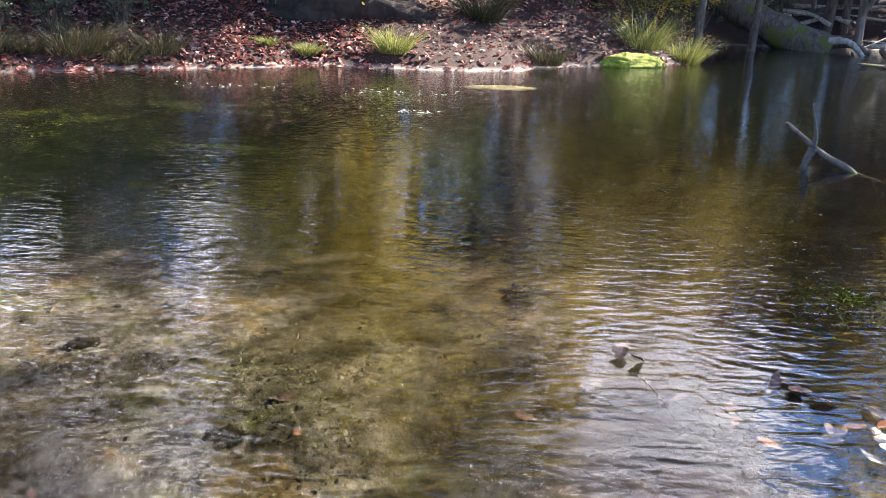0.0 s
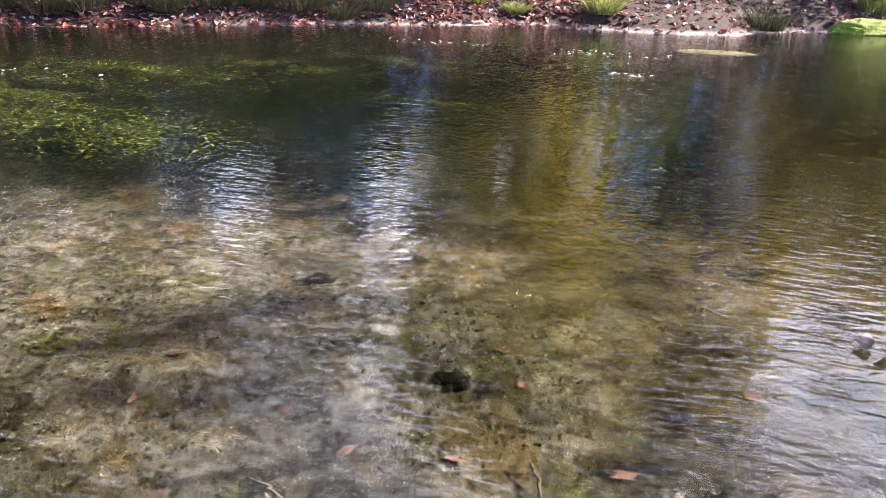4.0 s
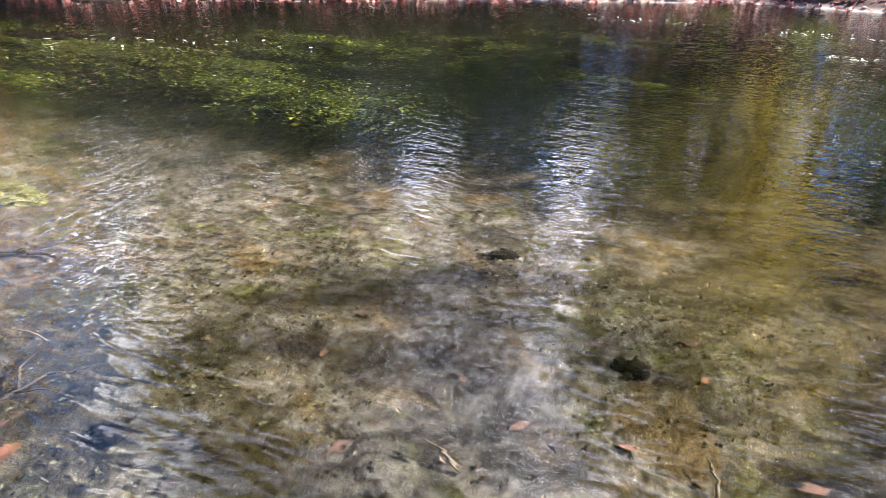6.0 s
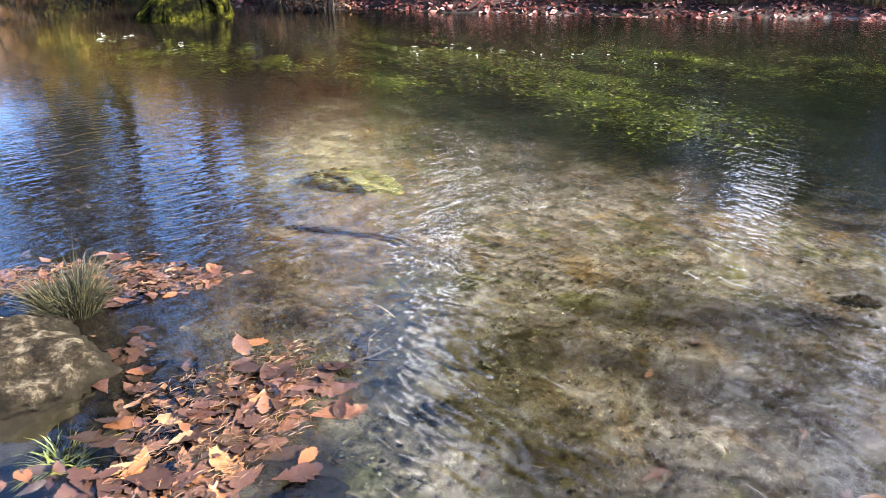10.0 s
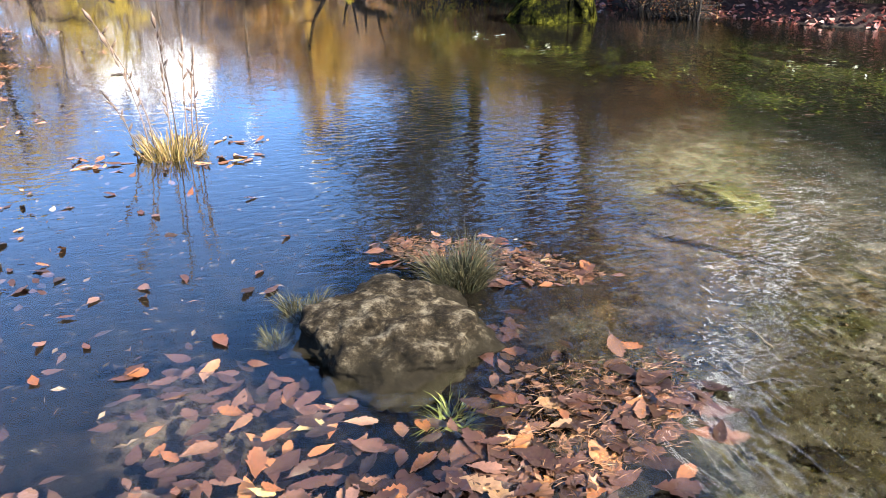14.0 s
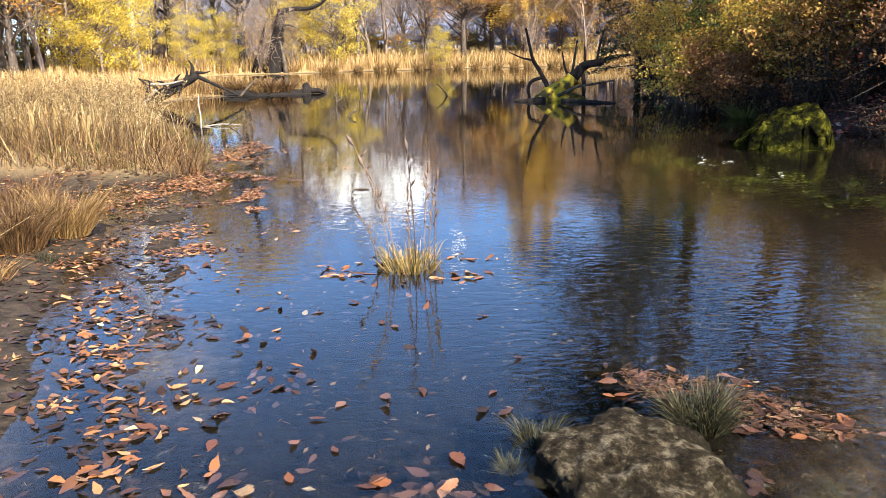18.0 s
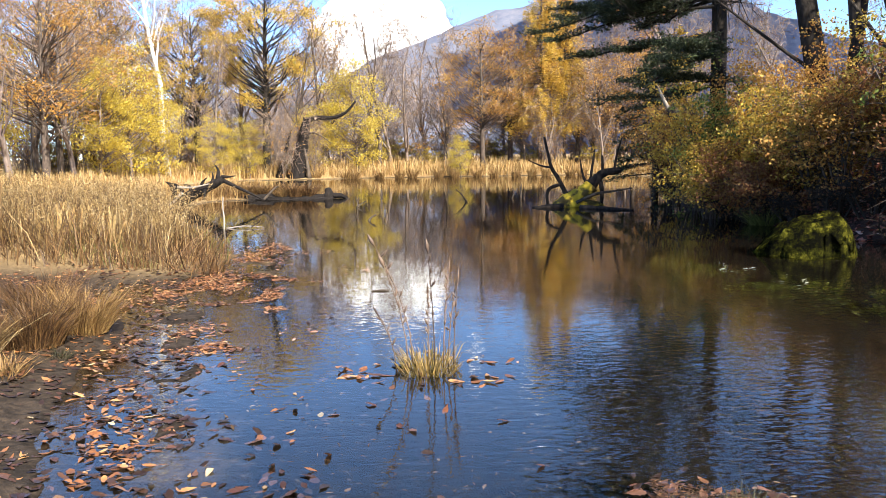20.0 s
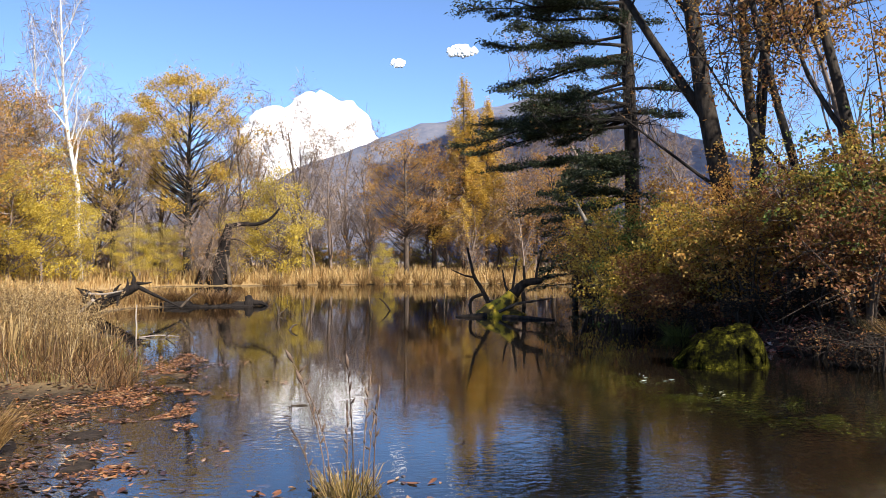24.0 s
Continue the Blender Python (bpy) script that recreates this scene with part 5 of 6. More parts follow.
jr = np.random.default_rng(77)
dead_wood("fallen_log", "black broken log with torn roots on the marsh", at_bearing(107.7, 29.5), [
    ("trunk", m_black, 0.24, 0.13, [(-0.1, 0, -0.1), (0.45, 0, 0.22), (1.1, 0, 0.52), (1.8, 0, 0.88)]),
    ("branch", m_black, 0.08, 0.02, [(1.75, 0, 0.85), (2.3, -0.1, 0.6), (2.9, -0.1, 0.32), (3.3, -0.1, 0.12)]),
    ("branch", m_dead, 0.05, 0.015, [(3.2, 0, 0.1), (3.6, 0, 0.5), (3.8, 0, 0.62)]),
    ("root", m_pale, 0.06, 0.03, [(0.42, -0.33, 0.42), (0.1, -0.36, 0.1), (-0.15, -0.36, -0.1)]),
    ("root", m_pale, 0.045, 0.02, [(0.2, -0.34, 0.62), (0.8, -0.36, 0.6), (1.4, -0.3, 0.72)])] + [
    ("root", m_black, r0, 0.012, jagged(jr, b_, w_, l_)) for r0, b_, w_, l_ in (
        (0.1, (0.0, 0, 0.3), (-0.5, 0, 1.0), 0.7), (0.09, (0.3, 0, 0.4), (-0.7, 0, 0.9), 0.75), (0.07, (0.6, 0, 0.5), (-0.2, 0, 1), 0.5), (0.08, (1.0, 0, 0.6), (0.3, 0, 1), 0.4),
        (0.09, (1.6, 0, 0.9), (0.5, 0, 0.9), 0.55), (0.07, (1.75, 0, 0.95), (0.9, 0, 0.35), 0.5), (0.06, (1.4, 0, 0.8), (-0.3, 0, 1), 0.35), (0.08, (0.1, -0.2, 0.2), (-1, -0.2, 0.5), 0.6), (0.06, (1.2, -0.2, 0.5), (0.3, -0.6, -0.9), 0.6))], "log")
dead_wood("snag", "broken hollow trunk with one upcurved limb", at_bearing(99.4, 62), [
    ("trunk", m_black, 0.75, 0.28, [(0.0, 0, -0.3), (0.3, 0, 1.2), (0.6, 0, 2.8), (1.0, 0, 4.5)]),
    ("splinter", m_black, 0.3, 0.05, [(-1.3, -0.2, -0.1), (-0.9, -0.2, 1.4), (-0.2, -0.2, 3.6)]),
    ("splinter", m_dead, 0.12, 0.03, [(-0.9, -0.4, 0.0), (-0.3, -0.4, 1.6), (0.1, -0.4, 2.4)]),
    ("branch", m_dead, 0.1, 0.02, [(0.6, -0.1, 3.4), (1.8, -0.2, 3.3), (2.8, -0.2, 2.6)]),
    ("limb", m_black, 0.2, 0.08, [(0.9, -0.1, 4.3), (1.9, -0.1, 4.5), (3.0, -0.1, 4.5), (4.0, -0.1, 4.85), (4.8, -0.1, 5.7)]),
    ("splinter", m_dead, 0.2, 0.04, [(1.1, -0.3, -0.1), (0.9, -0.3, 1.6), (0.5, -0.3, 3.2)])], "tree stump")
dead_wood("snag", "grey split trunk leaning out of the bushes", at_bearing(73.2, 26.5), [
    ("trunk", m_dead, 0.34, 0.16, [(0.9, -0.6, 0.0), (0.75, -0.6, 1.3), (0.4, -0.6, 2.5), (0.0, -0.6, 3.3)]),
    ("splinter", m_pale, 0.1, 0.02, [(0.1, -0.6, 3.0), (-0.22, -0.6, 3.55), (-0.42, -0.6, 4.0)])], "tree stump")
dead_wood("stump", "low black stump at the end of the spit", (-33.4, -4.9, 0), [
    ("stump", m_black, 0.3, 0.1, [(0, 0, -0.1), (0.02, 0, 0.2), (-0.06, 0, 0.42)]),
    ("root", m_black, 0.1, 0.06, [(-0.1, 0, 0.08), (-1.2, 0, 0.1), (-2.4, -0.1, 0.03)]),
    ("root", m_black, 0.14, 0.05, [(0, 0, 0.1), (0.5, -0.05, 0.12), (0.8, -0.1, 0.0)])], "tree stump")
dead_wood("stick", "forked stick standing out of the pond", (-27.4, -3.2, 0), [
    ("prong", m_dead, 0.03, 0.012, [(0, 0, -0.1), (0.02, 0, 0.14), (-0.05, 0, 0.38)]),
    ("prong", m_dead, 0.03, 0.012, [(0.0, 0, 0.0), (0.14, 0, 0.1), (0.34, 0, 0.22)])], "stick")
dead_wood("stake", "pale upright stake standing at the marsh edge", bearing(104.6, 19.6), [("post", m_pale, 0.022, 0.013, [(0, 0, -0.3), (0.03, 0, 0.25), (0.01, 0, 0.5), (0.03, 0, 0.78)])], "stake")
dead_wood("branch", "weathered branch lying at the marsh edge", bearing(103.0, 19.6), [
    ("stem", m_pale, 0.02, 0.01, [(-0.5, 0, 0.0), (-0.1, 0.1, 0.05), (0.4, 0.1, 0.02)]), ("twig", m_dead, 0.014, 0.006, [(0.1, 0.1, 0.04), (0.3, 0.05, 0.16), (0.36, 0, 0.24)])], "branch")
for deg, dist, tall, tilt in ((93.4, 33, 0.3, 0.02), (92.2, 32, 0.12, 0.1), (90.9, 33, 0.22, 0.1), (87.0, 29, 0.45, -0.5), (83.3, 30, 0.6, 0.02), (84.0, 31, 0.18, 0.15), (94.6, 21, 0.15, 0.3)):
    dead_wood("stick", "short dark stick standing out of the pond", bearing(deg, dist), [("stem", m_dead, 0.04, 0.02, [(0, 0, -0.2), (tilt * 0.5, 0, tall * 0.5), (tilt, 0, tall)])], "stick")
dead_wood("floating_stick", "dark stick floating on the still water", bearing(93.6, 9.9), [("stem", m_dead, 0.011, 0.007, [(-0.1, 0, 0.0), (0, 0, 0.008), (0.1, 0, 0.003)])], "stick")

# wood on the north shore, seen along y
RIGHT, AWAY = Vector((1, 0, 0)), Vector((0, 1, 0))
dead_wood("water_branch", "forked mossy branch rising from the water", (4.85, 8.4, 0), [
    ("stem", m_mossy, 0.045, 0.022, [(0.25, -0.2, -0.25), (0, 0, 0.02), (-0.28, 0.1, 0.16), (-0.5, 0.15, 0.32), (-0.72, 0.2, 0.48)]),
    ("twig", m_mossy, 0.03, 0.008, [(-0.4, 0.13, 0.24), (-0.38, 0.15, 0.36), (-0.42, 0.15, 0.5), (-0.5, 0.15, 0.72)]),
    ("twig", m_mossy, 0.05, 0.03, [(-0.4, 0.12, 0.22), (-0.47, 0.1, 0.05), (-0.52, 0.1, -0.2)])], "branch")
dead_wood("fallen_tree", "thick dark trunk fallen across the spring inlet", (16.2, 33.2, 0), [
    ("trunk", m_mossy, 0.75, 0.5, [(0.6, -0.3, -0.1), (-1.2, 0.6, 0.7), (-3.4, 1.5, 1.8), (-6.5, 3.0, 3.6)]),
    ("root", m_dead, 0.3, 0.08, [(0.2, 0, 0.2), (1.2, -0.4, 0.4), (2.2, -0.6, 0.0)]),
    ("root", m_pale, 0.2, 0.06, [(0, -0.3, 0.3), (0.9, -1.0, 0.5), (1.5, -1.6, -0.1)])], "fallen tree")
dead_wood("mossy_limb", "crooked mossy limb hanging over the water", (15.6, 25.2, 0), [
    ("stem", m_mossy, 0.22, 0.09, [(1.6, 1.2, 2.4), (0.4, 0.6, 1.0), (-0.4, 0.4, 0.35), (-0.9, 0.2, 0.55)]),
    ("limb", m_mossy, 0.16, 0.06, [(-0.2, 0.4, 0.4), (0.6, 0, 0.1), (1.4, -0.2, 0.0), (2.4, -0.4, 0.3)]),
    ("twig", m_mossy, 0.1, 0.03, [(0.2, 0.2, 0.2), (-0.8, -0.2, 0.06), (-1.9, -0.4, 0.12)])], "branch")
for k in range(40):
    r = random.Random(90 + k)
    x = r.uniform(12.5, 27)
    y = 37.0 + 0.02 * (x - 12) + r.uniform(-1.5, 5) ** 1.0
    z = float(ground_height(x, y))
    a, l = r.uniform(0, 3.14), r.uniform(1.5, 4.0)
    dead_wood("driftwood", "bleached dead branch heaped on the far shore", (x, y, z), [
        ("stem", m_pale if k % 3 else m_dead, r.uniform(0.05, 0.14), 0.03, [(-l * math.cos(a), -l * math.sin(a) * 0.5, 0.1), (0, 0, r.uniform(0.2, 0.6)), (l * math.cos(a), l * math.sin(a) * 0.5, r.uniform(0.0, 1.0))])], "dead wood")
dead_wood("sapling", "slim grey trunk on the shaded bank", on_ground((2.9, 24.5)), [("trunk", m_twig, 0.2, 0.14, [(0, 0, -0.3), (0.15, 0, 1.5), (0.5, 0, 4.0), (0.6, 0, 9.0)])], "tree")

# ---- tufts ----


def tuft(name, label, where, radius, tall, width, count, mat_, seed, splay=0.75, category="grass"):
    """A tussock whose blades fan out from one foot."""
    rng = np.random.default_rng(seed)
    a, r = rng.uniform(0, 2 * np.pi, count), np.sqrt(rng.uniform(0, 1, count))
    roots = np.stack([np.cos(a) * r * radius * 0.55, np.sin(a) * r * radius * 0.55, -0.03 + 0 * a], 1)
    out = np.stack([np.cos(a) * r, np.sin(a) * r, 0 * a], 1) * splay + rng.normal(size=(count, 3)) * [0.42 * splay, 0.42 * splay, 0]
    v, f = blades(roots, tall * (0.75 + 0.25 * np.sin(3 * a + seed)), width, rng, dirs=out)
    ob = part(name, mesh_of(name, v, f), mat_)
    ob.location = where
    return tagged(ob, label, category)


tuft("sedge_tuft", "dark green sedge tuft growing behind the boulder", (-3.93, 0.56, 0.0), 0.2, 0.22, 0.005, 1500, m_grass_dark, 1, 0.6)
tuft("sedge_tuft", "thin dark sedge beside the boulder", (-3.86, -0.22, -0.02), 0.15, 0.14, 0.0045, 480, m_grass_dark, 2, 0.6)
tuft("sedge_tuft", "thin dark sedge at the boulder's foot", (-3.64, -0.38, -0.02), 0.1, 0.1, 0.0045, 300, m_grass_dark, 3, 0.6)
tuft("water_grass", "green grass tuft under the water", (-2.95, 0.2, -0.13), 0.12, 0.14, 0.008, 90, m_grass_green, 4, 1.2)
tuft("rust_tussock", "rusty dry grass tussock on the muddy shore", on_ground((-7.5, -4.3)), 0.5, 0.5, 0.006, 1700, m_grass_umber, 5, 0.65)
tuft("rust_tussock", "dry tussock at the muddy shore", on_ground((-8.8, -4.8)), 0.5, 0.5, 0.006, 1700, m_grass_umber, 6, 0.65)
tuft("rust_tussock", "tall rusty tussock leaning over the mud", on_ground((-8.1, -4.1)), 0.42, 0.5, 0.006, 1500, m_grass_rust, 8, 0.7)
tuft("rust_tussock", "thin straw-coloured tussock on the mud", on_ground((-7.0, -4.6)), 0.45, 0.4, 0.006, 900, m_grass_pale, 9, 0.8)
tuft("rust_tussock", "low rusty tussock by the shaded bank", on_ground((-13.6, 8.9)), 0.5, 0.6, 0.014, 700, m_grass_rust, 7, 0.8)
for k, (x, y, rad, tall, m_, label) in enumerate((
        (-0.6, 17.6, 0.55, 0.62, m_grass_green, "bright sunlit grass tussock at the water's edge"), (-2.4, 17.2, 0.3, 0.3, m_grass_green, "small green grass tuft on the bank"),
        (3.0, 19.3, 0.75, 0.6, m_grass_dark, "grey-green grass tussock on the bank"), (6.2, 22.3, 0.9, 1.1, m_grass_green, "tall green grass behind the mossy stone"),
        (7.6, 22.9, 0.7, 1.0, m_grass_green, "tall yellow-green grass by the inlet"), (-3.2, 16.9, 0.2, 0.25, m_grass_green, "little grass tuft among leaves"),
        (-24.2, 7.6, 0.6, 1.0, m_grass_green, "arching green tussock at the dark bank's foot"), (-19.0, 7.1, 0.5, 0.6, m_grass_green, "green tussock under the overhanging bushes"))):
    tuft("tussock", label, on_ground((x, y)), rad, tall, 0.013, 620, m_, 20 + k, 0.85)
for k in range(16):
    r = random.Random(200 + k)
    y = -11 + 24 * (k + r.uniform(0, 0.8)) / 16
    x = -62.2 - 0.10 * (y + 5) + r.uniform(-0.3, 0.3)
    tagged(tuft("tussock", "dark-footed sedge tussock along the far shore", (x, y, 0.0), 0.6, 0.85, 0.03, 220, m_grass_rust, 230 + k, 0.5), group="far shore tussocks")

for k, (x, y) in enumerate(((-33.7, -8.2), (-33.9, -8.9), (-33.6, -7.5), (-34.0, -9.6), (-34.2, -6.6))):
    tuft("rust_tussock", "rusty dry tussock on the low spit", on_ground((x, y)), 0.6, 0.6, 0.02, 420, m_grass_rust, 320 + k, 0.8)

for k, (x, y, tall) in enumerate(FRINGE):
    tuft("sedge_tuft", "dark sedge standing in for shade along the water's edge", on_ground((x, y)), tall * 0.9, tall, 0.012, 380, m_grass_dark, 500 + k, 1.1)

# the clump in the middle of the pond
clump = thing("reed_clump", "small island of yellowed reeds with tall dry stems", "reeds", (-6.85, -0.8, 0))
rng = np.random.default_rng(31)
a, r = rng.uniform(0, 2 * np.pi, 320), np.sqrt(rng.uniform(0, 1, 320))
v, f = blades(np.stack([np.cos(a) * r * 0.2, np.sin(a) * r * 0.21, -0.1 + 0 * a], 1), 0.27, 0.009, rng, dirs=np.stack([np.cos(a) * r, np.sin(a) * r, 0 * a], 1) * 0.5)
part("foliage", mesh_of("foliage", v, f), leafage("clump_blades", [(0, (0.08, 0.07, 0.02)), (0.45, (0.28, 0.18, 0.055)), (1, (0.5, 0.36, 0.15))], 0.35), clump)
m_stem = leafage("dry_stems", [(0, (0.05, 0.03, 0.022)), (1, (0.17, 0.11, 0.075))], 0.0, per="object")
for k, (u, w, tall, lean) in enumerate(((-0.12, 0.0, 1.02, -0.3), (-0.16, 0.06, 0.86, -0.22), (0.05, 0.1, 0.98, -0.05), (0.12, 0.0, 0.8, 0.06), (0.16, -0.05, 0.68, 0.1), (0.0, -0.06, 0.6, 0.0), (-0.26, 0.02, 0.45, -0.3), (0.2, 0.08, 0.74, 0.05))):
    s = Soup()
    pts = [Vector((w, u + lean * (t * t) * tall, tall * t)) for t in (0, 0.3, 0.6, 0.85, 1.0)]
    s.tube(pts, [0.006, 0.0052, 0.0045, 0.0038, 0.0025], 5)
    # seed sheaths up the stem, a ragged head on top
    for t in (0.45, 0.58, 0.7, 0.8, 0.9):
        p = pts[2].lerp(pts[3], (t - 0.6) / 0.25) if t > 0.6 else pts[1].lerp(pts[2], (t - 0.3) / 0.3)
        d = Vector((rng.normal() * 0.3, rng.normal() * 0.5, 1)).normalized()
        s.tube([p, p + d * 0.035, p + d * 0.075], [0.004, 0.012, 0.003], 4)
    stem = part("stem", s, m_stem, clump)
    h = Soup()
    d = (pts[4] - pts[3]).normalized()
    h.tube([pts[4] - d * 0.03, pts[4] + d * 0.03, pts[4] + d * 0.09], [0.004, 0.018 if k < 3 else 0.01, 0.003], 5)
    part("seed_head", h, m_stem, stem)

# ---- fallen leaves ----


def leaf_mesh(seed):
    """A wavy-edged oak leaf one unit long, broadest past the middle, slightly cupped and curled."""
    r = random.Random(seed)
    n = 15
    verts, faces = [], []
    curl, cup, bend = r.uniform(-0.25, 0.3), r.uniform(-0.25, 0.35), r.uniform(-0.3, 0.3)
    broad = r.uniform(0.18, 0.27)
    for i in range(n):
        t = i / (n - 1)
        w = broad * math.sin(math.pi * min(1, t * 0.93 + 0.05) ** 1.35) ** 0.9 * (1.1 if i % 2 else 0.9)
        w = 0.012 if i == 0 else max(w, 0.02)
        x, z = t - 0.5, curl * (t - 0.5) ** 2 + 0.012 * (i % 2)
        y = bend * (t - 0.5) ** 2
        rag, lap = r.uniform(0.9, 1.12), 0.025 * (1 if i % 2 else -1)
        verts += [(x + lap, y - w * rag, z + cup * w + r.uniform(-0.02, 0.03)), (x, y, z), (x + lap, y + w / rag, z + cup * w + r.uniform(-0.02, 0.03))]
        if i:
            k = 3 * i
            faces += [(k - 3, k, k + 1, k - 2), (k - 2, k + 1, k + 2, k - 1)]
    stalk = len(verts)
    verts += [(-0.5, -0.012, 0), (-0.5, 0.012, 0), (-0.64, 0.03, 0.02)]
    faces.append((stalk, stalk + 1, stalk + 2))
    return mesh_of("leaf", verts, faces, True)


AUTUMN = [(0, (0.014, 0.007, 0.005)), (0.25, (0.04, 0.016, 0.01)), (0.45, (0.09, 0.033, 0.018)), (0.62, (0.17, 0.058, 0.02)), (0.78, (0.22, 0.086, 0.03)), (0.9, (0.15, 0.075, 0.055)), (0.97, (0.27, 0.15, 0.07)), (1, (0.34, 0.25, 0.11))]
m_leaf = leafage("fallen_leaf", AUTUMN, 0.15, 0.38, "object", 0.5, 9.0)
m_leaf_wet = leafage("sodden_leaf", [(0, (0.008, 0.0045, 0.0035)), (0.4, (0.024, 0.011, 0.009)), (0.7, (0.055, 0.025, 0.02)), (0.9, (0.09, 0.045, 0.035)), (1, (0.14, 0.065, 0.035))], 0.05, 0.3, "object", 0.25, 9.0)
LEAVES, WET_LEAVES = [leaf_mesh(k) for k in range(14)], [leaf_mesh(k) for k in range(20, 30)]
for stock, mat_ in ((LEAVES, m_leaf), (WET_LEAVES, m_leaf_wet)):
    for me in stock:
        me.materials.append(mat_)


def drop_leaf(rng, x, y, z, size, parent=None, tilt=0.25, name="leaf", wet=0.0):
    stock = WET_LEAVES if rng.uniform() < wet else LEAVES
    ob = new(name, stock[int(rng.integers(0, len(stock)))])
    m = Matrix.LocRotScale((x, y, z), Euler((rng.normal() * tilt, rng.normal() * tilt, rng.uniform(0, 6.283))), (size,) * 3)
    if parent is not None:
        ob.parent = parent
        m = Matrix.Translation(-parent.location) @ m
    ob.matrix_basis = m
    return ob


def scatter_in(rng, poly, n):
    """n places inside a polygon of the plan."""
    p = np.array(poly)
    out = []
    while len(out) < n:
        x, y = rng.uniform(p[:, 0].min(), p[:, 0].max()), rng.uniform(p[:, 1].min(), p[:, 1].max())
        odd = False
        for (ax, ay), (bx, by) in zip(p, np.roll(p, -1, 0)):
            if (ay > y) != (by > y) and x < (bx - ax) * (y - ay) / (by - ay) + ax:
                odd = not odd
        if odd:
            out.append((x, y))
    return out


def drift(rng, line, wide, n):
    """n places along a bent line of the plan, thinning out to both sides."""
    p = np.array(line, float)
    seg = np.hypot(*np.diff(p, axis=0).T)
    cum = np.concatenate([[0], np.cumsum(seg)])
    u = rng.uniform(0, cum[-1], n)
    x, y = np.interp(u, cum, p[:, 0]), np.interp(u, cum, p[:, 1])
    w = np.interp(u, cum, np.broadcast_to(wide, len(p)))
    return np.stack([x, y], 1) + rng.normal(size=(n, 2)) * 0.5 * w[:, None]


rng = np.random.default_rng(51)
RAFTS = (
    ("raft of wet orange and brown oak leaves drifted into the shallows", [(-2.78, 1.02), (-2.72, 0.72), (-2.6, 0.5)], [0.16, 0.4, 0.34], 150),
    ("dense raft of wet brown oak leaves along the shallows", [(-2.55, 0.45), (-2.4, 0.12), (-2.42, -0.2)], [0.3, 0.28, 0.28], 135),
    ("broad drift of wet oak leaves at the muddy edge", [(-2.45, -0.2), (-2.62, -0.6), (-2.62, -1.1), (-2.5, -1.5)], [0.28, 0.28, 0.22, 0.18], 125))
for label, line, wide, n in RAFTS:
    raft = thing("leaf_mat", label, "leaves", (line[1][0], line[1][1], 0))
    for x, y in drift(rng, line, wide, n):
        drop_leaf(rng, x, y, rng.uniform(-0.035, 0.008), rng.uniform(0.075, 0.185), raft, 0.12, wet=0.62)
mat2 = thing("leaf_mat", "matted russet leaves and needles behind the boulder", "leaves", (-4.1, 0.9, 0))
for x, y in drift(rng, [(-4.5, 0.32), (-4.25, 0.62), (-4.05, 0.9), (-3.85, 1.22)], [0.22, 0.34, 0.26, 0.12], 210):
    drop_leaf(rng, x, y, rng.uniform(-0.014, 0.012), rng.uniform(0.055, 0.115), mat2, 0.15, wet=0.6)
for line, wide, n, label in (([(-3.6, -0.95), (-3.35, -0.75), (-3.2, -0.45), (-2.95, -0.3)], 0.3, 75, "sunken brown leaves resting in the shallows"),
                             ([(-2.9, -1.2), (-2.85, -0.6), (-2.75, 0.0)], 0.36, 65, "waterlogged pinkish leaves lying in the shallows"),
                             ([(-3.0, 0.25), (-3.2, 0.7), (-3.8, 0.75)], 0.22, 26, "a few sunken leaves on the silt by the boulder"),
                             ([(-2.0, 2.2), (-0.6, 2.3), (0.8, 2.7)], 0.9, 26, "scattered sunken leaves on the sandy bed")):
    for x, y in drift(rng, line, wide, n):
        z = float(ground_height(x, y))
        ob = drop_leaf(rng, x, y, max(z + 0.012, rng.uniform(-0.1, -0.03) if n > 60 else -9), rng.uniform(0.075, 0.14), None, 0.12, "sunken_leaf", 0.75)
        tagged(ob, label, "leaf", "sunken leaves")

# floating single leaves on the calm water
for x, y in ((-4.88, -1.67), (-5.02, -1.38), (-5.94, -1.2), (-5.8, -0.69), (-5.41, -0.9), (-4.93, -2.06), (-4.57, -1.79), (-4.35, -0.93), (-4.24, -0.93), (-4.36, -0.38), (-4.13, -0.34), (-3.69, -0.6),
             (-3.48, -0.65), (-4.16, -0.45), (-4.13, -1.26), (-4.4, -0.74), (-4.22, -1.75), (-4.11, -2.08), (-3.82, -1.15), (-3.9, -1.34), (-3.59, -1.32), (-3.73, -1.66), (-3.5, -1.49), (-3.5, -1.72)):
    tagged(drop_leaf(rng, x, y, 0.008, rng.uniform(0.07, 0.125), None, 0.25, "floating_leaf"), "curled brown leaf floating on the calm water", "leaf", "floating leaves")
for x, y in ((-3.54, -1.96), (-3.65, -2.21), (-3.18, -1.69), (-3.55, -0.94), (-5.04, -1.83), (-4.81, -1.45), (-4.81, -0.19), (-5.56, -0.32), (-5.04, -0.81), (-5.21, -1.71), (-5.36, -2.41), (-4.51, -2.12), (-4.51, -2.68), (-3.94, -2.14), (-3.45, -0.47), (1.1, 3.54), (1.86, 3.12), (1.8, 3.2), (2.1, 3.1)):
    tagged(drop_leaf(rng, x, y, 0.008, rng.uniform(0.07, 0.12), None, 0.25, "floating_leaf"), "pale reddish leaf floating on the water", "leaf", "floating leaves")
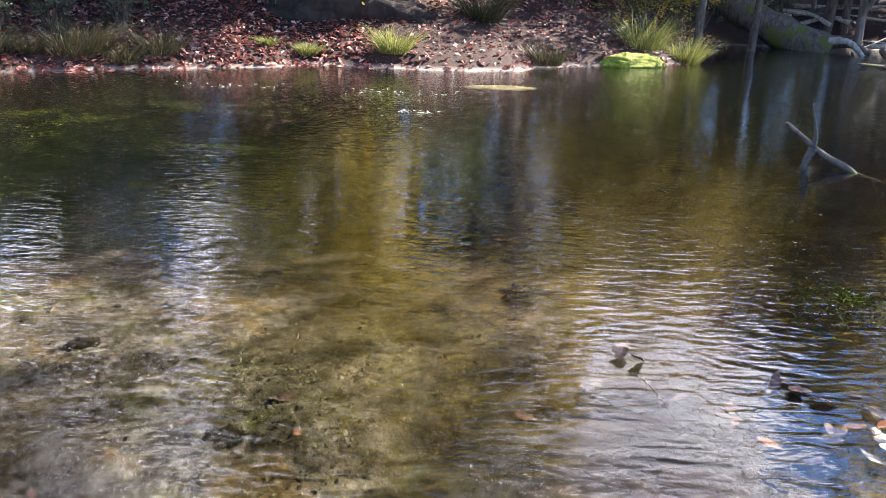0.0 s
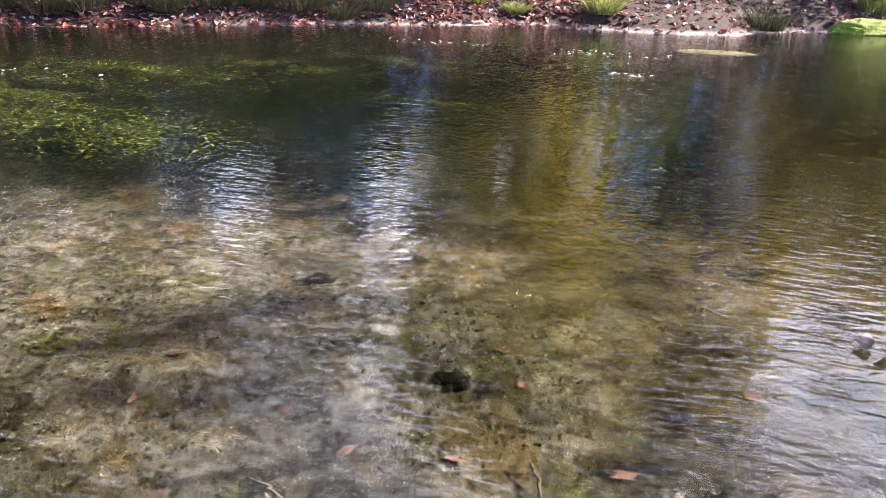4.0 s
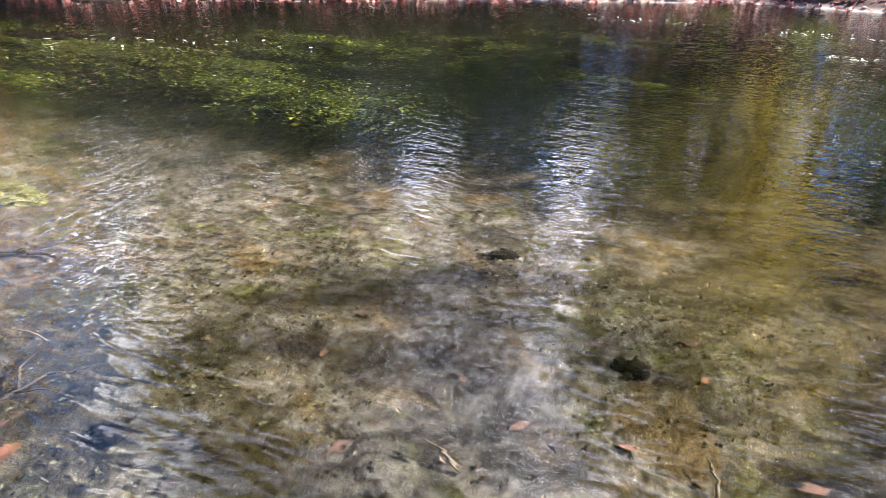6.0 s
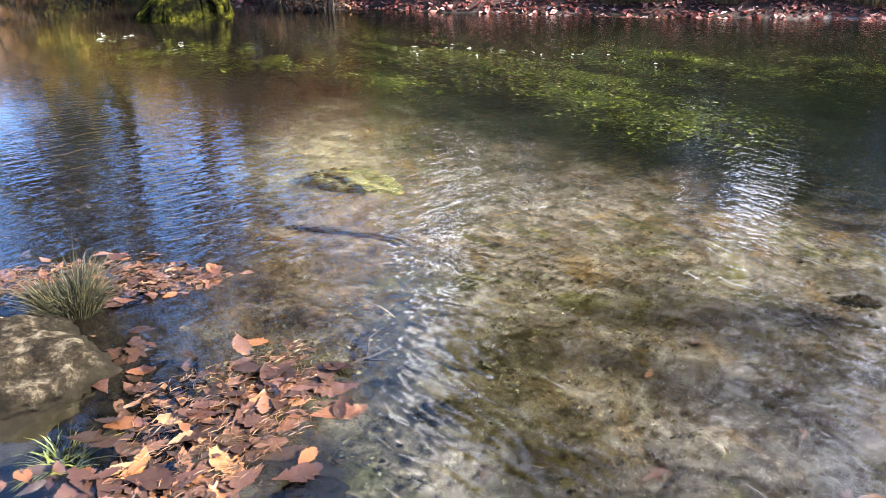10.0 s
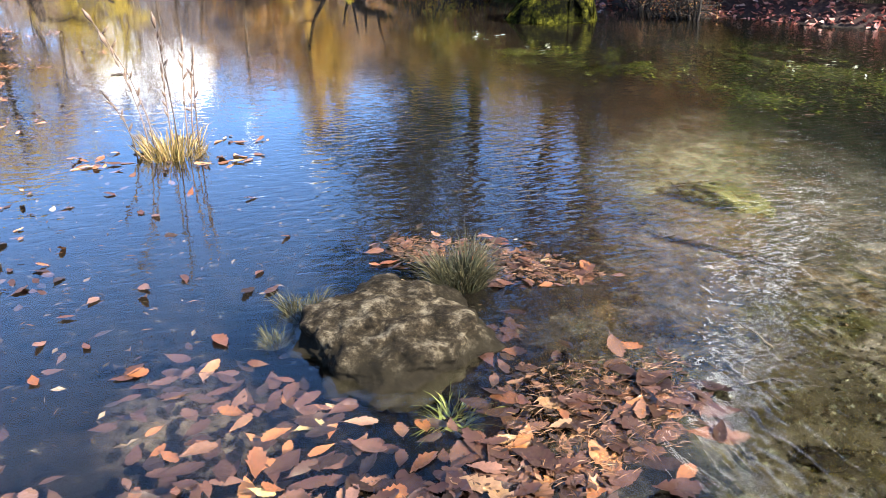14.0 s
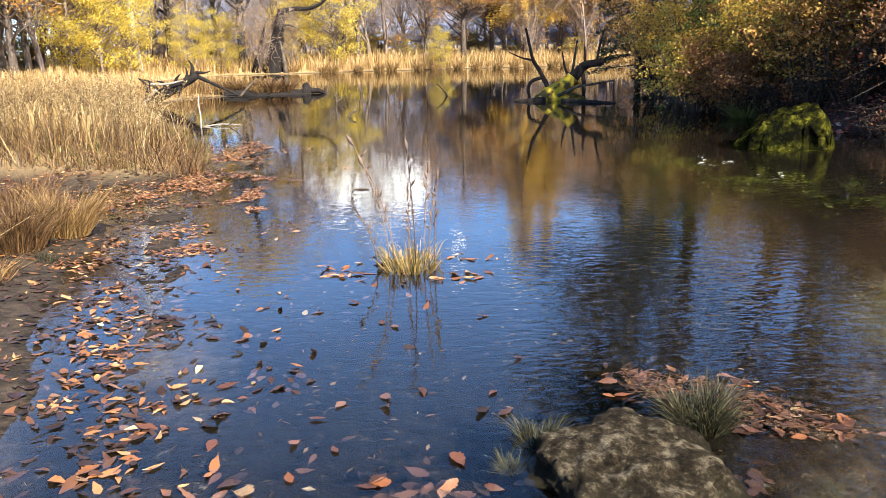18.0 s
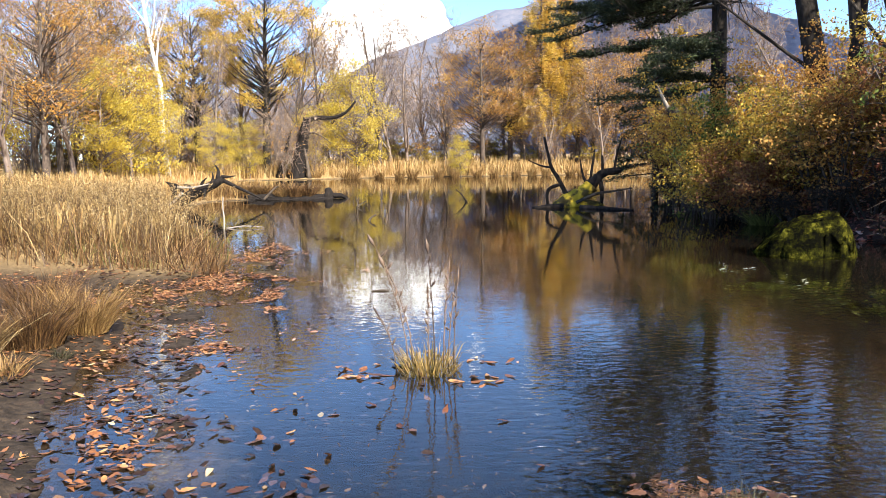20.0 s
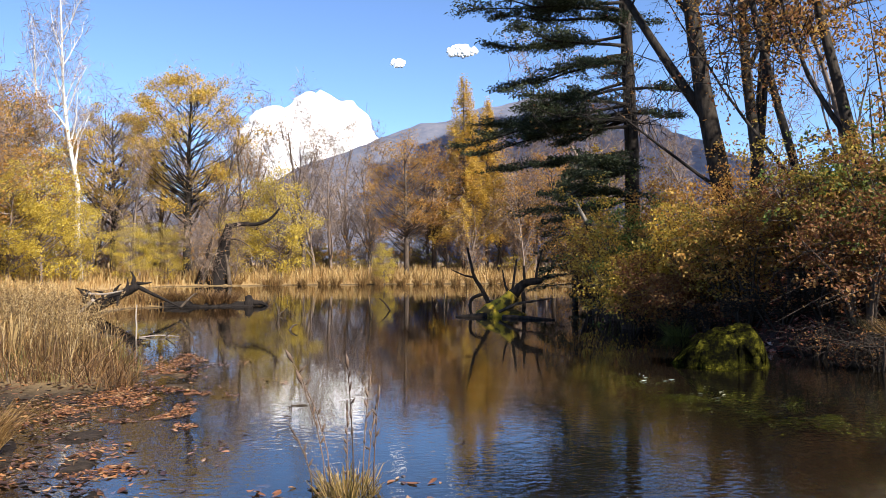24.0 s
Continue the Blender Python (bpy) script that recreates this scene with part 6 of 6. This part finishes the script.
# loose clusters over the flooded mud, denser towards the shore
for line, wide, n, each in (([(-3.0, -1.6), (-3.6, -2.0), (-4.6, -2.3)], 0.5, 16, 4), ([(-4.2, -1.5), (-5.2, -2.0), (-6.4, -2.3)], 0.6, 20, 4), ([(-5.6, -1.3), (-6.6, -1.2), (-7.4, -1.7)], 0.5, 12, 3), ([(-4.6, -2.7), (-5.8, -2.9), (-7.6, -2.9)], 0.5, 22, 5), ([(-3.2, -1.0), (-4.2, -1.3)], 0.6, 10, 2)):
    for cx, cy in drift(rng, line, wide, n):
        for _ in range(int(rng.integers(1, each + 1))):
            x, y = cx + rng.normal() * 0.1, cy + rng.normal() * 0.07
            low = rng.uniform() < 0.6
            z = max(float(ground_height(x, y)) + 0.008, -0.025 if low else 0.004)
            tagged(drop_leaf(rng, x, y, z, rng.uniform(0.06, 0.125), None, 0.1 if low else 0.22, "floating_leaf", 0.9 if low else 0.3), "waterlogged leaf just under the surface near the shore" if low else "small autumn leaf adrift near the muddy shore", "leaf", "floating leaves")


def leaf_field(centres, size, r, tilt=0.14):
    """Many small lobed leaves lying flat, each turned, sized and curled on its own."""
    st = np.array([(-0.5, 0.02), (-0.3, 0.1), (-0.12, 0.15), (0.02, 0.22), (0.16, 0.2), (0.3, 0.23), (0.42, 0.12), (0.5, 0.01)])
    k, n = len(st), len(centres)
    base = np.zeros((k, 3, 3))
    base[:, :, 0] = st[:, :1]
    base[:, 0, 1], base[:, 2, 1] = -st[:, 1], st[:, 1]
    p = np.repeat(base.reshape(1, -1, 3), n, 0)
    p[:, :, 1] *= r.uniform(0.7, 1.15, (n, 1))
    p[:, :, 2] = r.uniform(-0.35, 0.5, (n, 1)) * p[:, :, 0] ** 2 + r.uniform(-0.4, 0.9, (n, 1)) * np.abs(p[:, :, 1]) * 0.6
    p *= (size * 1.5 * r.uniform(0.55, 1.3, n))[:, None, None]
    a = r.uniform(0, 2 * np.pi, n)[:, None]
    x, y = p[:, :, 0] * np.cos(a) - p[:, :, 1] * np.sin(a), p[:, :, 0] * np.sin(a) + p[:, :, 1] * np.cos(a)
    z = p[:, :, 2] + x * (r.normal(size=(n, 1)) * tilt) + y * (r.normal(size=(n, 1)) * tilt)
    v = np.stack([x, y, z], -1) + np.asarray(centres)[:, None]
    f = np.array([(3 * i + j, 3 * i + 3 + j, 3 * i + 4 + j, 3 * i + 1 + j) for i in range(k - 1) for j in (0, 1)])
    return v.reshape(-1, 3), (np.arange(n)[:, None, None] * 3 * k + f[None]).reshape(-1, 4)


def leaf_carpet(name, label, mat_, region, count, seed, size, keep, z=None):
    r = np.random.default_rng(seed)
    x, y = r.uniform(region[0], region[1], count), r.uniform(region[2], region[3], count)
    ok = keep(x, y, shore_distance(x, y), waves(x, y, 0.45, seed)) & (waves(x, y, 0.16, seed + 5) > -0.35)
    x, y = x[ok], y[ok]
    h = np.maximum(ground_height(x, y), 0.0) + 0.005 if z is None else np.full(len(x), z)
    v, f = leaf_field(np.stack([x, y, h], 1), size, r)
    ob = part(name, mesh_of(name, v, f, True), mat_)
    return tagged(ob, label, "leaves", kind="stuff")


m_drift = leafage("drifted_leaves", [(0, (0.03, 0.014, 0.009)), (0.3, (0.11, 0.045, 0.022)), (0.6, (0.27, 0.105, 0.035)), (0.82, (0.38, 0.17, 0.06)), (0.94, (0.42, 0.25, 0.11)), (1, (0.56, 0.43, 0.24))], 0.1, 0.45, "island", 0.4, 12)
m_leaf_wet_stuff = leafage("trodden_leaves", [(0, (0.01, 0.006, 0.004)), (0.5, (0.035, 0.018, 0.012)), (0.9, (0.09, 0.042, 0.026)), (1, (0.16, 0.08, 0.04))], 0.05, 0.35, "island", 0.4, 12)


def sparse(x, seed, share):
    return np.random.default_rng(seed).uniform(size=len(x)) < share


leaf_carpet("drifted_leaves", "orange-brown leaves drifted along the muddy shore", m_drift, (-16, -2.6, -6.0, -1.6), 24000, 3, 0.045, lambda x, y, d, w: (d < 2.4) & (d > -1.9 - 0.45 * w) & sparse(x, 8, 0.06 + 0.5 * ease(d + 0.4 * w, -1.5, -0.1)) & (waves(x * 0.6, y * 1.6, 0.3, 44) > -0.1))
leaf_carpet("drifted_leaves", "bright russet leaf drift before the reeds", m_drift, (-12.6, -9.0, -4.4, -2.6), 8000, 4, 0.04, lambda x, y, d, w: (waves(x * 0.6, y * 1.6, 0.3, 45) > -0.7) & (((x + 10.8) / 1.6) ** 2 + ((y + 3.4) / 0.8) ** 2 < 0.85 + 0.45 * w))
leaf_carpet("drifted_leaves", "rusty leaves strewn over the mud before the reeds", m_drift, (-12.6, -9.4, -7.6, -3.6), 7000, 46, 0.04, lambda x, y, d, w: (w > -0.5) & sparse(x, 48, 0.55))
leaf_carpet("drifted_leaves", "broken line of leaves drifted over the mud bar", m_drift, (-9.6, -7.4, -3.4, -1.9), 2600, 6, 0.045, lambda x, y, d, w: (np.abs(y + 2.75 + 0.25 * np.sin(x * 2.1)) < 0.16 + 0.12 * w))
leaf_carpet("drifted_leaves", "loose band of brown and orange leaves on the flooded mud", m_drift, (-6.4, -3.4, -3.1, -1.5), 900, 16, 0.052, lambda x, y, d, w: (np.abs(y + 2.3 - 0.35 * (x + 4.4)) < 0.2 + 0.16 * w) & sparse(x, 38, 0.55))
leaf_carpet("drifted_leaves", "reddish leaf drift beyond the reeds", m_drift, (-17.5, -13.5, -4.5, -2.8), 4200, 7, 0.042, lambda x, y, d, w: (((x + 15.3) / 1.6) ** 2 + ((y + 3.6) / 0.6) ** 2 < 0.7 + 0.45 * w))
leaf_carpet("drifted_leaves", "leaves caught round the reed clump", m_drift, (-7.9, -6.1, -1.9, 0.3), 260, 5, 0.075, lambda x, y, d, w: (((x + 6.9) / 0.5) ** 2 + ((y + 0.8) / 0.8) ** 2 < 0.9 + 0.4 * w))
leaf_carpet("scattered_leaves", "single fallen leaves scattered on the dark mud", m_drift, (-12.3, -2.4, -6.6, -1.2), 5200, 9, 0.055, lambda x, y, d, w: (d > -0.6) & (d < 2.6) & sparse(x, 18, 0.4))
leaf_carpet("scattered_leaves", "sodden dark leaves trodden into the mud", m_leaf_wet_stuff, (-12.3, -2.4, -6.2, -1.2), 8200, 19, 0.058, lambda x, y, d, w: (d > -0.9) & (d < 2.2) & sparse(x, 28, 0.5))
for k in range(14):
    r = random.Random(400 + k)
    x, y = r.uniform(-7.6, -3.2), r.uniform(-4.6, -2.9)
    if float(shore_distance(x, y)) > 0.05:
        tuft("mud_tuft", "small dry grass tuft on the muddy shore", on_ground((x, y)), r.uniform(0.12, 0.3), r.uniform(0.12, 0.28), 0.006, 130, m_grass_rust if k % 2 else m_grass_dark, 420 + k, 1.1)

# ---- water weed ----
m_weed = leafage("water_weed", [(0, (0.005, 0.009, 0.0015)), (0.45, (0.025, 0.038, 0.005)), (0.8, (0.1, 0.125, 0.012)), (0.97, (0.28, 0.29, 0.03)), (1, (0.6, 0.58, 0.3))], 0.35, 0.35, spec=0.05)


def weed_bed(where, rx, ry, count, seed, top=0.0, label="green water weed streaming just under the surface"):
    r = np.random.default_rng(seed)
    a, q = r.uniform(0, 2 * np.pi, count), np.minimum(np.abs(r.normal(size=count)) * 0.6, 1.6)
    x, y = where[0] + np.cos(a) * q * rx, where[1] + np.sin(a) * q * ry
    lump = waves(x, y, 0.35, seed)
    ok = lump + 0.9 * waves(x, y, 0.12, seed + 1) > -0.5
    # bushy tufts that stand up from the bed and comb out below the surface
    deep = -np.minimum(0.42, -ground_height(x, y))
    rise = r.uniform(0, 1, count) ** 0.55
    z = deep + (top - 0.04 + 0.05 * lump - 0.1 * q - deep) * rise
    z = np.minimum(z, 0.004)
    v, f = flakes(np.stack([x, y, z], 1)[ok], 0.06, r, normal=(0, 0, 1.2), tilt=0.9, aspect=3.6)
    ob = part("water_weed", mesh_of("water_weed", v, f), m_weed)
    return tagged(ob, label, "water plant", kind="stuff")


for k, (x, y, rx, ry, n) in enumerate(((-8.4, 6.4, 2.0, 0.9, 16000), (-6.2, 6.8, 1.5, 1.0, 13000), (-5.7, 8.3, 1.9, 0.7, 9000), (-4.3, 5.8, 0.9, 0.6, 6000), (-9.3, 4.7, 1.2, 0.8, 6000), (-5.4, 5.9, 0.8, 0.5, 4000),
                                       (-2.9, 11.0, 1.5, 0.8, 5000), (-0.6, 12.6, 1.6, 0.7, 4000), (-4.4, 9.6, 1.2, 0.6, 4000), (2.75, 4.4, 0.35, 0.4, 2000), (-10.6, 3.6, 1.4, 0.7, 4500), (-7.2, 4.9, 0.7, 0.4, 2200), (-12.2, 3.4, 1.6, 0.6, 3500), (-2.0, 8.2, 0.9, 0.5, 2200))):
    weed_bed((x, y), rx, ry, n, 70 + k)
weed_bed((3.42, 8.5), 0.2, 0.14, 260, 99, 0.06, "pale dried water plant standing out of the spring")
# sunlit pale sand bar and stones near the north shore
boulder("sunken_stone", "pale yellowish stone just under the surface", bark("pale_stone", (0.1, 0.09, 0.04), (0.24, 0.22, 0.11), 4), (1.5, 14.8, -0.19), (0.7, 0.35, 0.15), 31, 0.2, 20, 4)

# ---- fine debris ----


def slivers(name, label, mat_, poly, n, z, seed, size=0.04, aspect=13):
    r = np.random.default_rng(seed)
    c = np.array([(x, y, z + abs(r.normal()) * 0.008) for x, y in scatter_in(r, poly, n)])
    v, f = flakes(c, size, r, normal=(0, 0, 4), tilt=0.35, aspect=aspect, fold=0.1)
    return tagged(part(name, mesh_of(name, v, f), mat_), label, "debris", kind="stuff")


m_straw = leafage("needle_straw", [(0, (0.04, 0.017, 0.009)), (0.5, (0.12, 0.05, 0.02)), (1, (0.22, 0.12, 0.055))], 0.0)
slivers("needle_litter", "fine straw and needles caught among the drifted leaves", m_straw, [(-3.0, 1.2), (-2.5, 1.0), (-2.3, 0.4), (-2.6, 0.25), (-3.1, 0.55)], 700, 0.0, 1)
slivers("needle_litter", "matted needles behind the boulder", m_straw, [(-3.78, 1.3), (-3.7, 1.1), (-3.95, 0.75), (-4.3, 0.3), (-4.6, 0.35), (-4.4, 0.8), (-4.1, 1.1)], 700, 0.01, 2)
m_frag = leafage("leaf_fragment", [(0, (0.01, 0.006, 0.004)), (0.5, (0.035, 0.016, 0.01)), (0.85, (0.09, 0.04, 0.02)), (1, (0.16, 0.08, 0.04))], 0.0)
slivers("leaf_fragments", "torn dark leaf fragments packed among the drifted leaves", m_frag, [(-2.95, 1.2), (-2.55, 1.05), (-2.3, 0.4), (-2.15, -0.2), (-2.2, -0.75), (-2.55, -0.7), (-2.52, -0.1), (-2.62, 0.25), (-2.85, 0.4), (-3.12, 0.55)], 320, -0.004, 4, 0.04, 1.9)
slivers("leaf_fragments", "torn leaf fragments packed behind the boulder", m_frag, [(-3.78, 1.3), (-3.7, 1.1), (-3.95, 0.75), (-4.3, 0.3), (-4.6, 0.35), (-4.4, 0.8), (-4.1, 1.1)], 260, -0.003, 5, 0.04, 1.9)
slivers("water_straw", "bits of straw and stalk afloat on the calm water", m_straw, [(-6.4, -0.4), (-4.0, -0.6), (-3.0, -1.2), (-3.4, -2.4), (-6.0, -3.1)], 140, 0.003, 3, 0.045, 12)


def bed_debris(name, label, mat_, region, n, seed, size, aspect=1.6, lift=0.012):
    r = np.random.default_rng(seed)
    x, y = r.uniform(region[0], region[1], n), r.uniform(region[2], region[3], n)
    ok = (shore_distance(x, y) < -0.1) & (waves(x, y, 0.5, seed) > -0.4)
    x, y = x[ok], y[ok]
    v, f = flakes(np.stack([x, y, ground_height(x, y) + lift], 1), size, r, normal=(0, 0, 2), tilt=0.7, aspect=aspect)
    return tagged(part(name, mesh_of(name, v, f), mat_), label, "debris", kind="stuff")


m_bits = leafage("bed_bits", [(0, (0.006, 0.005, 0.004)), (0.5, (0.03, 0.02, 0.013)), (0.85, (0.09, 0.06, 0.04)), (1, (0.2, 0.15, 0.11))], 0.0, spec=0.0)
m_fluff = leafage("bed_algae", [(0, (0.01, 0.012, 0.007)), (0.6, (0.035, 0.037, 0.022)), (1, (0.085, 0.085, 0.055))], 0.2, spec=0.0)
bed_debris("bed_litter", "dark bits of leaf and twig on the pond bed", m_bits, (-6, 5, 0.6, 7), 1500, 21, 0.045, 2.2)
bed_debris("bed_algae", "grey-green fluffy algae on the pond bed", m_fluff, (-3.4, 2.5, 0.8, 3.6), 9000, 22, 0.022, 1.4, 0.02)
bed_debris("bed_litter", "brown rotting leaves on the mud", m_bits, (-9, -2.4, -3.6, 0.2), 900, 23, 0.05, 2.2)
for k, (x, y, turn) in enumerate(((-1.25, 1.9, 70), (-0.35, 2.25, 20), (-3.2, 1.75, 100), (1.2, 3.4, 30))):
    s = Soup()
    s.tube([(0, -0.09, -0.02), (0.01, 0, 0.03), (-0.01, 0.1, 0.05)], [0.009, 0.007, 0.004], 5)
    tw = part("twig", s, m_dead)
    tw.matrix_world = pose(x, y, min(float(ground_height(x, y)) + 0.03, -0.05), 0, 0, turn)
    tagged(tw, "short dark sunken twig on the pond bed", "twig")

# a near-black mound and sedge stand in for the shaded hollow of the north bank
m_soil = bark("shaded_soil", (0.008, 0.006, 0.005), (0.04, 0.026, 0.02), 4)
boulder("hollow_mound", "dark earth mound standing in for the shaded hollow in the bank", m_soil, on_ground((-1.9, 19.6), 0.1), (1.9, 0.8, 0.75), 15, 0.3, 10)
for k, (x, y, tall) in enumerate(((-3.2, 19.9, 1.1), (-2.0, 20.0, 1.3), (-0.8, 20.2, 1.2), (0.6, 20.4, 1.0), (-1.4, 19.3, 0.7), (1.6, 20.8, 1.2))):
    tuft("sedge_tuft", "dark sedge deepening the shaded hollow in the bank", on_ground((x, y), -0.4 if k < 5 else 0.0), 0.7, tall, 0.02, 420, m_grass_dark, 300 + k, 1.0)

# single things on the spring's bed and surface
m_sunk = bark("algae_stone", (0.012, 0.011, 0.005), (0.085, 0.08, 0.034), 12, spec=0.0)
boulder("sunken_stone", "pale yellow-green stone under the clear water", m_sunk, (-4.95, 2.85, -0.46), (0.36, 0.2, 0.17), 41, 0.5, 15, 5)
m_dark_stone = bark("dark_stone", (0.002, 0.002, 0.0015), (0.012, 0.01, 0.008), 9, spec=0.0)
for k, (x, y, wide) in enumerate(((1.04, 3.25, 0.2), (-2.36, 0.84, 0.13), (-2.42, 1.46, 0.1), (-0.78, 2.8, 0.1), (-5.15, 2.72, 0.11), (0.75, 4.6, 0.18), (-1.7, 3.6, 0.1))):
    boulder("sunken_stone", "dark algae-blackened stone on the spring's bed", m_dark_stone, (x, y, min(float(ground_height(x, y)) + wide * 0.2, -0.02)), (wide * 0.8, wide * 0.6, wide * 0.2), 50 + k, 0.8, 40 * k, 4)
rng = np.random.default_rng(71)
for x, y, z, size in ((1.05, 3.42, 0.02, 0.15), (1.12, 3.36, 0.03, 0.13), (1.82, 3.12, 0.02, 0.14), (1.9, 3.02, 0.02, 0.13), (1.76, 3.2, 0.012, 0.15), (2.1, 2.92, 0.015, 0.15), (2.2, 2.8, 0.01, 0.14)):
    tagged(drop_leaf(rng, x, y, z, size, None, 0.35, "floating_leaf", 0.8), "curled pinkish leaf standing out of the spring water", "leaf", "floating leaves")
for x, y in drift(rng, [(1.5, 3.1), (1.9, 2.7), (2.3, 2.9)], 0.35, 24):
    z = float(ground_height(x, y))
    tagged(drop_leaf(rng, x, y, max(z + 0.012, -0.12), rng.uniform(0.09, 0.15), None, 0.15, "sunken_leaf", 0.3), "orange leaf lying under the spring water", "leaf", "sunken leaves")
fork = thing("twig", "dark forked twig lying on the spring's bed", "twig", (-2.9, 1.47, float(ground_height(-2.9, 1.47)) + 0.03))
for name, r0, pts in (("stem", 0.011, [(-0.02, -0.2, 0), (0.0, -0.05, 0.02), (0.02, 0.1, 0.03)]), ("branch", 0.008, [(0.0, -0.04, 0.02), (0.1, 0.03, 0.03), (0.22, 0.05, 0.02)]), ("branch", 0.008, [(0.0, -0.02, 0.02), (-0.12, 0.08, 0.03), (-0.16, 0.2, 0.02)]), ("branch", 0.006, [(0.02, 0.1, 0.03), (0.1, 0.18, 0.03), (0.13, 0.28, 0.02)])):
    st = Soup()
    st.tube(pts, [r0, r0 * 0.8, r0 * 0.4], 5)
    part(name, st, m_stub, fork)
dead_wood("sunken_log", "black sunken log half buried in the pale sand", (-4.1, 2.25, float(ground_height(-4.1, 2.25)) + 0.04), [
    ("trunk", m_stub, 0.026, 0.016, [(-0.34, -0.2, 0.0), (-0.1, -0.05, 0.02), (0.12, 0.1, 0.01), (0.32, 0.16, 0.0)]), ("branch", m_stub, 0.02, 0.008, [(0.1, 0.08, 0.02), (0.2, 0.22, 0.06), (0.22, 0.34, 0.05)])], "log")
# bright highlights on the water, laid on as pale slivers
m_fleck = leafage("glint_flecks", [(0, (0.25, 0.26, 0.16)), (0.6, (0.5, 0.5, 0.38)), (1, (0.75, 0.74, 0.66))], 0.3)
for k, poly in enumerate(([(-4.0, 12.2), (-2.0, 13.0), (-2.2, 13.5), (-4.0, 12.9)], [(-1.2, 12.6), (0.8, 13.2), (0.7, 13.9), (-1.1, 13.4)], [(-0.3, 10.9), (0.3, 11.0), (0.3, 11.3), (-0.3, 11.2)], [(-9.0, 5.4), (-5.0, 8.0), (-5.2, 8.6), (-9.2, 6.4)], [(-12.6, 3.2), (-10.4, 3.9), (-10.6, 4.4), (-12.8, 3.8)])):
    slivers("water_flecks", "pale slivers standing in for glints on the water", m_fleck, poly, (26, 32, 14, 26, 18)[k], 0.004, 80 + k, 0.085, 3.6)

# the peaty spit before the far meadow
boulder("peat_bank", "low black peat bank under rusty grass on the spit", m_black, (-33.2, -7.3, -0.04), (0.6, 2.5, 0.22), 61, 0.5, 2, 5)
for k in range(9):
    r = random.Random(600 + k)
    tuft("rust_tussock", "rusty tussock growing on the peat bank", (-33.2 + r.uniform(-0.35, 0.3), -9.6 + 0.48 * k, 0.12), 0.55, r.uniform(0.4, 0.62), 0.02, 500, m_grass_umber if k % 3 else m_grass_rust, 610 + k, 0.8)
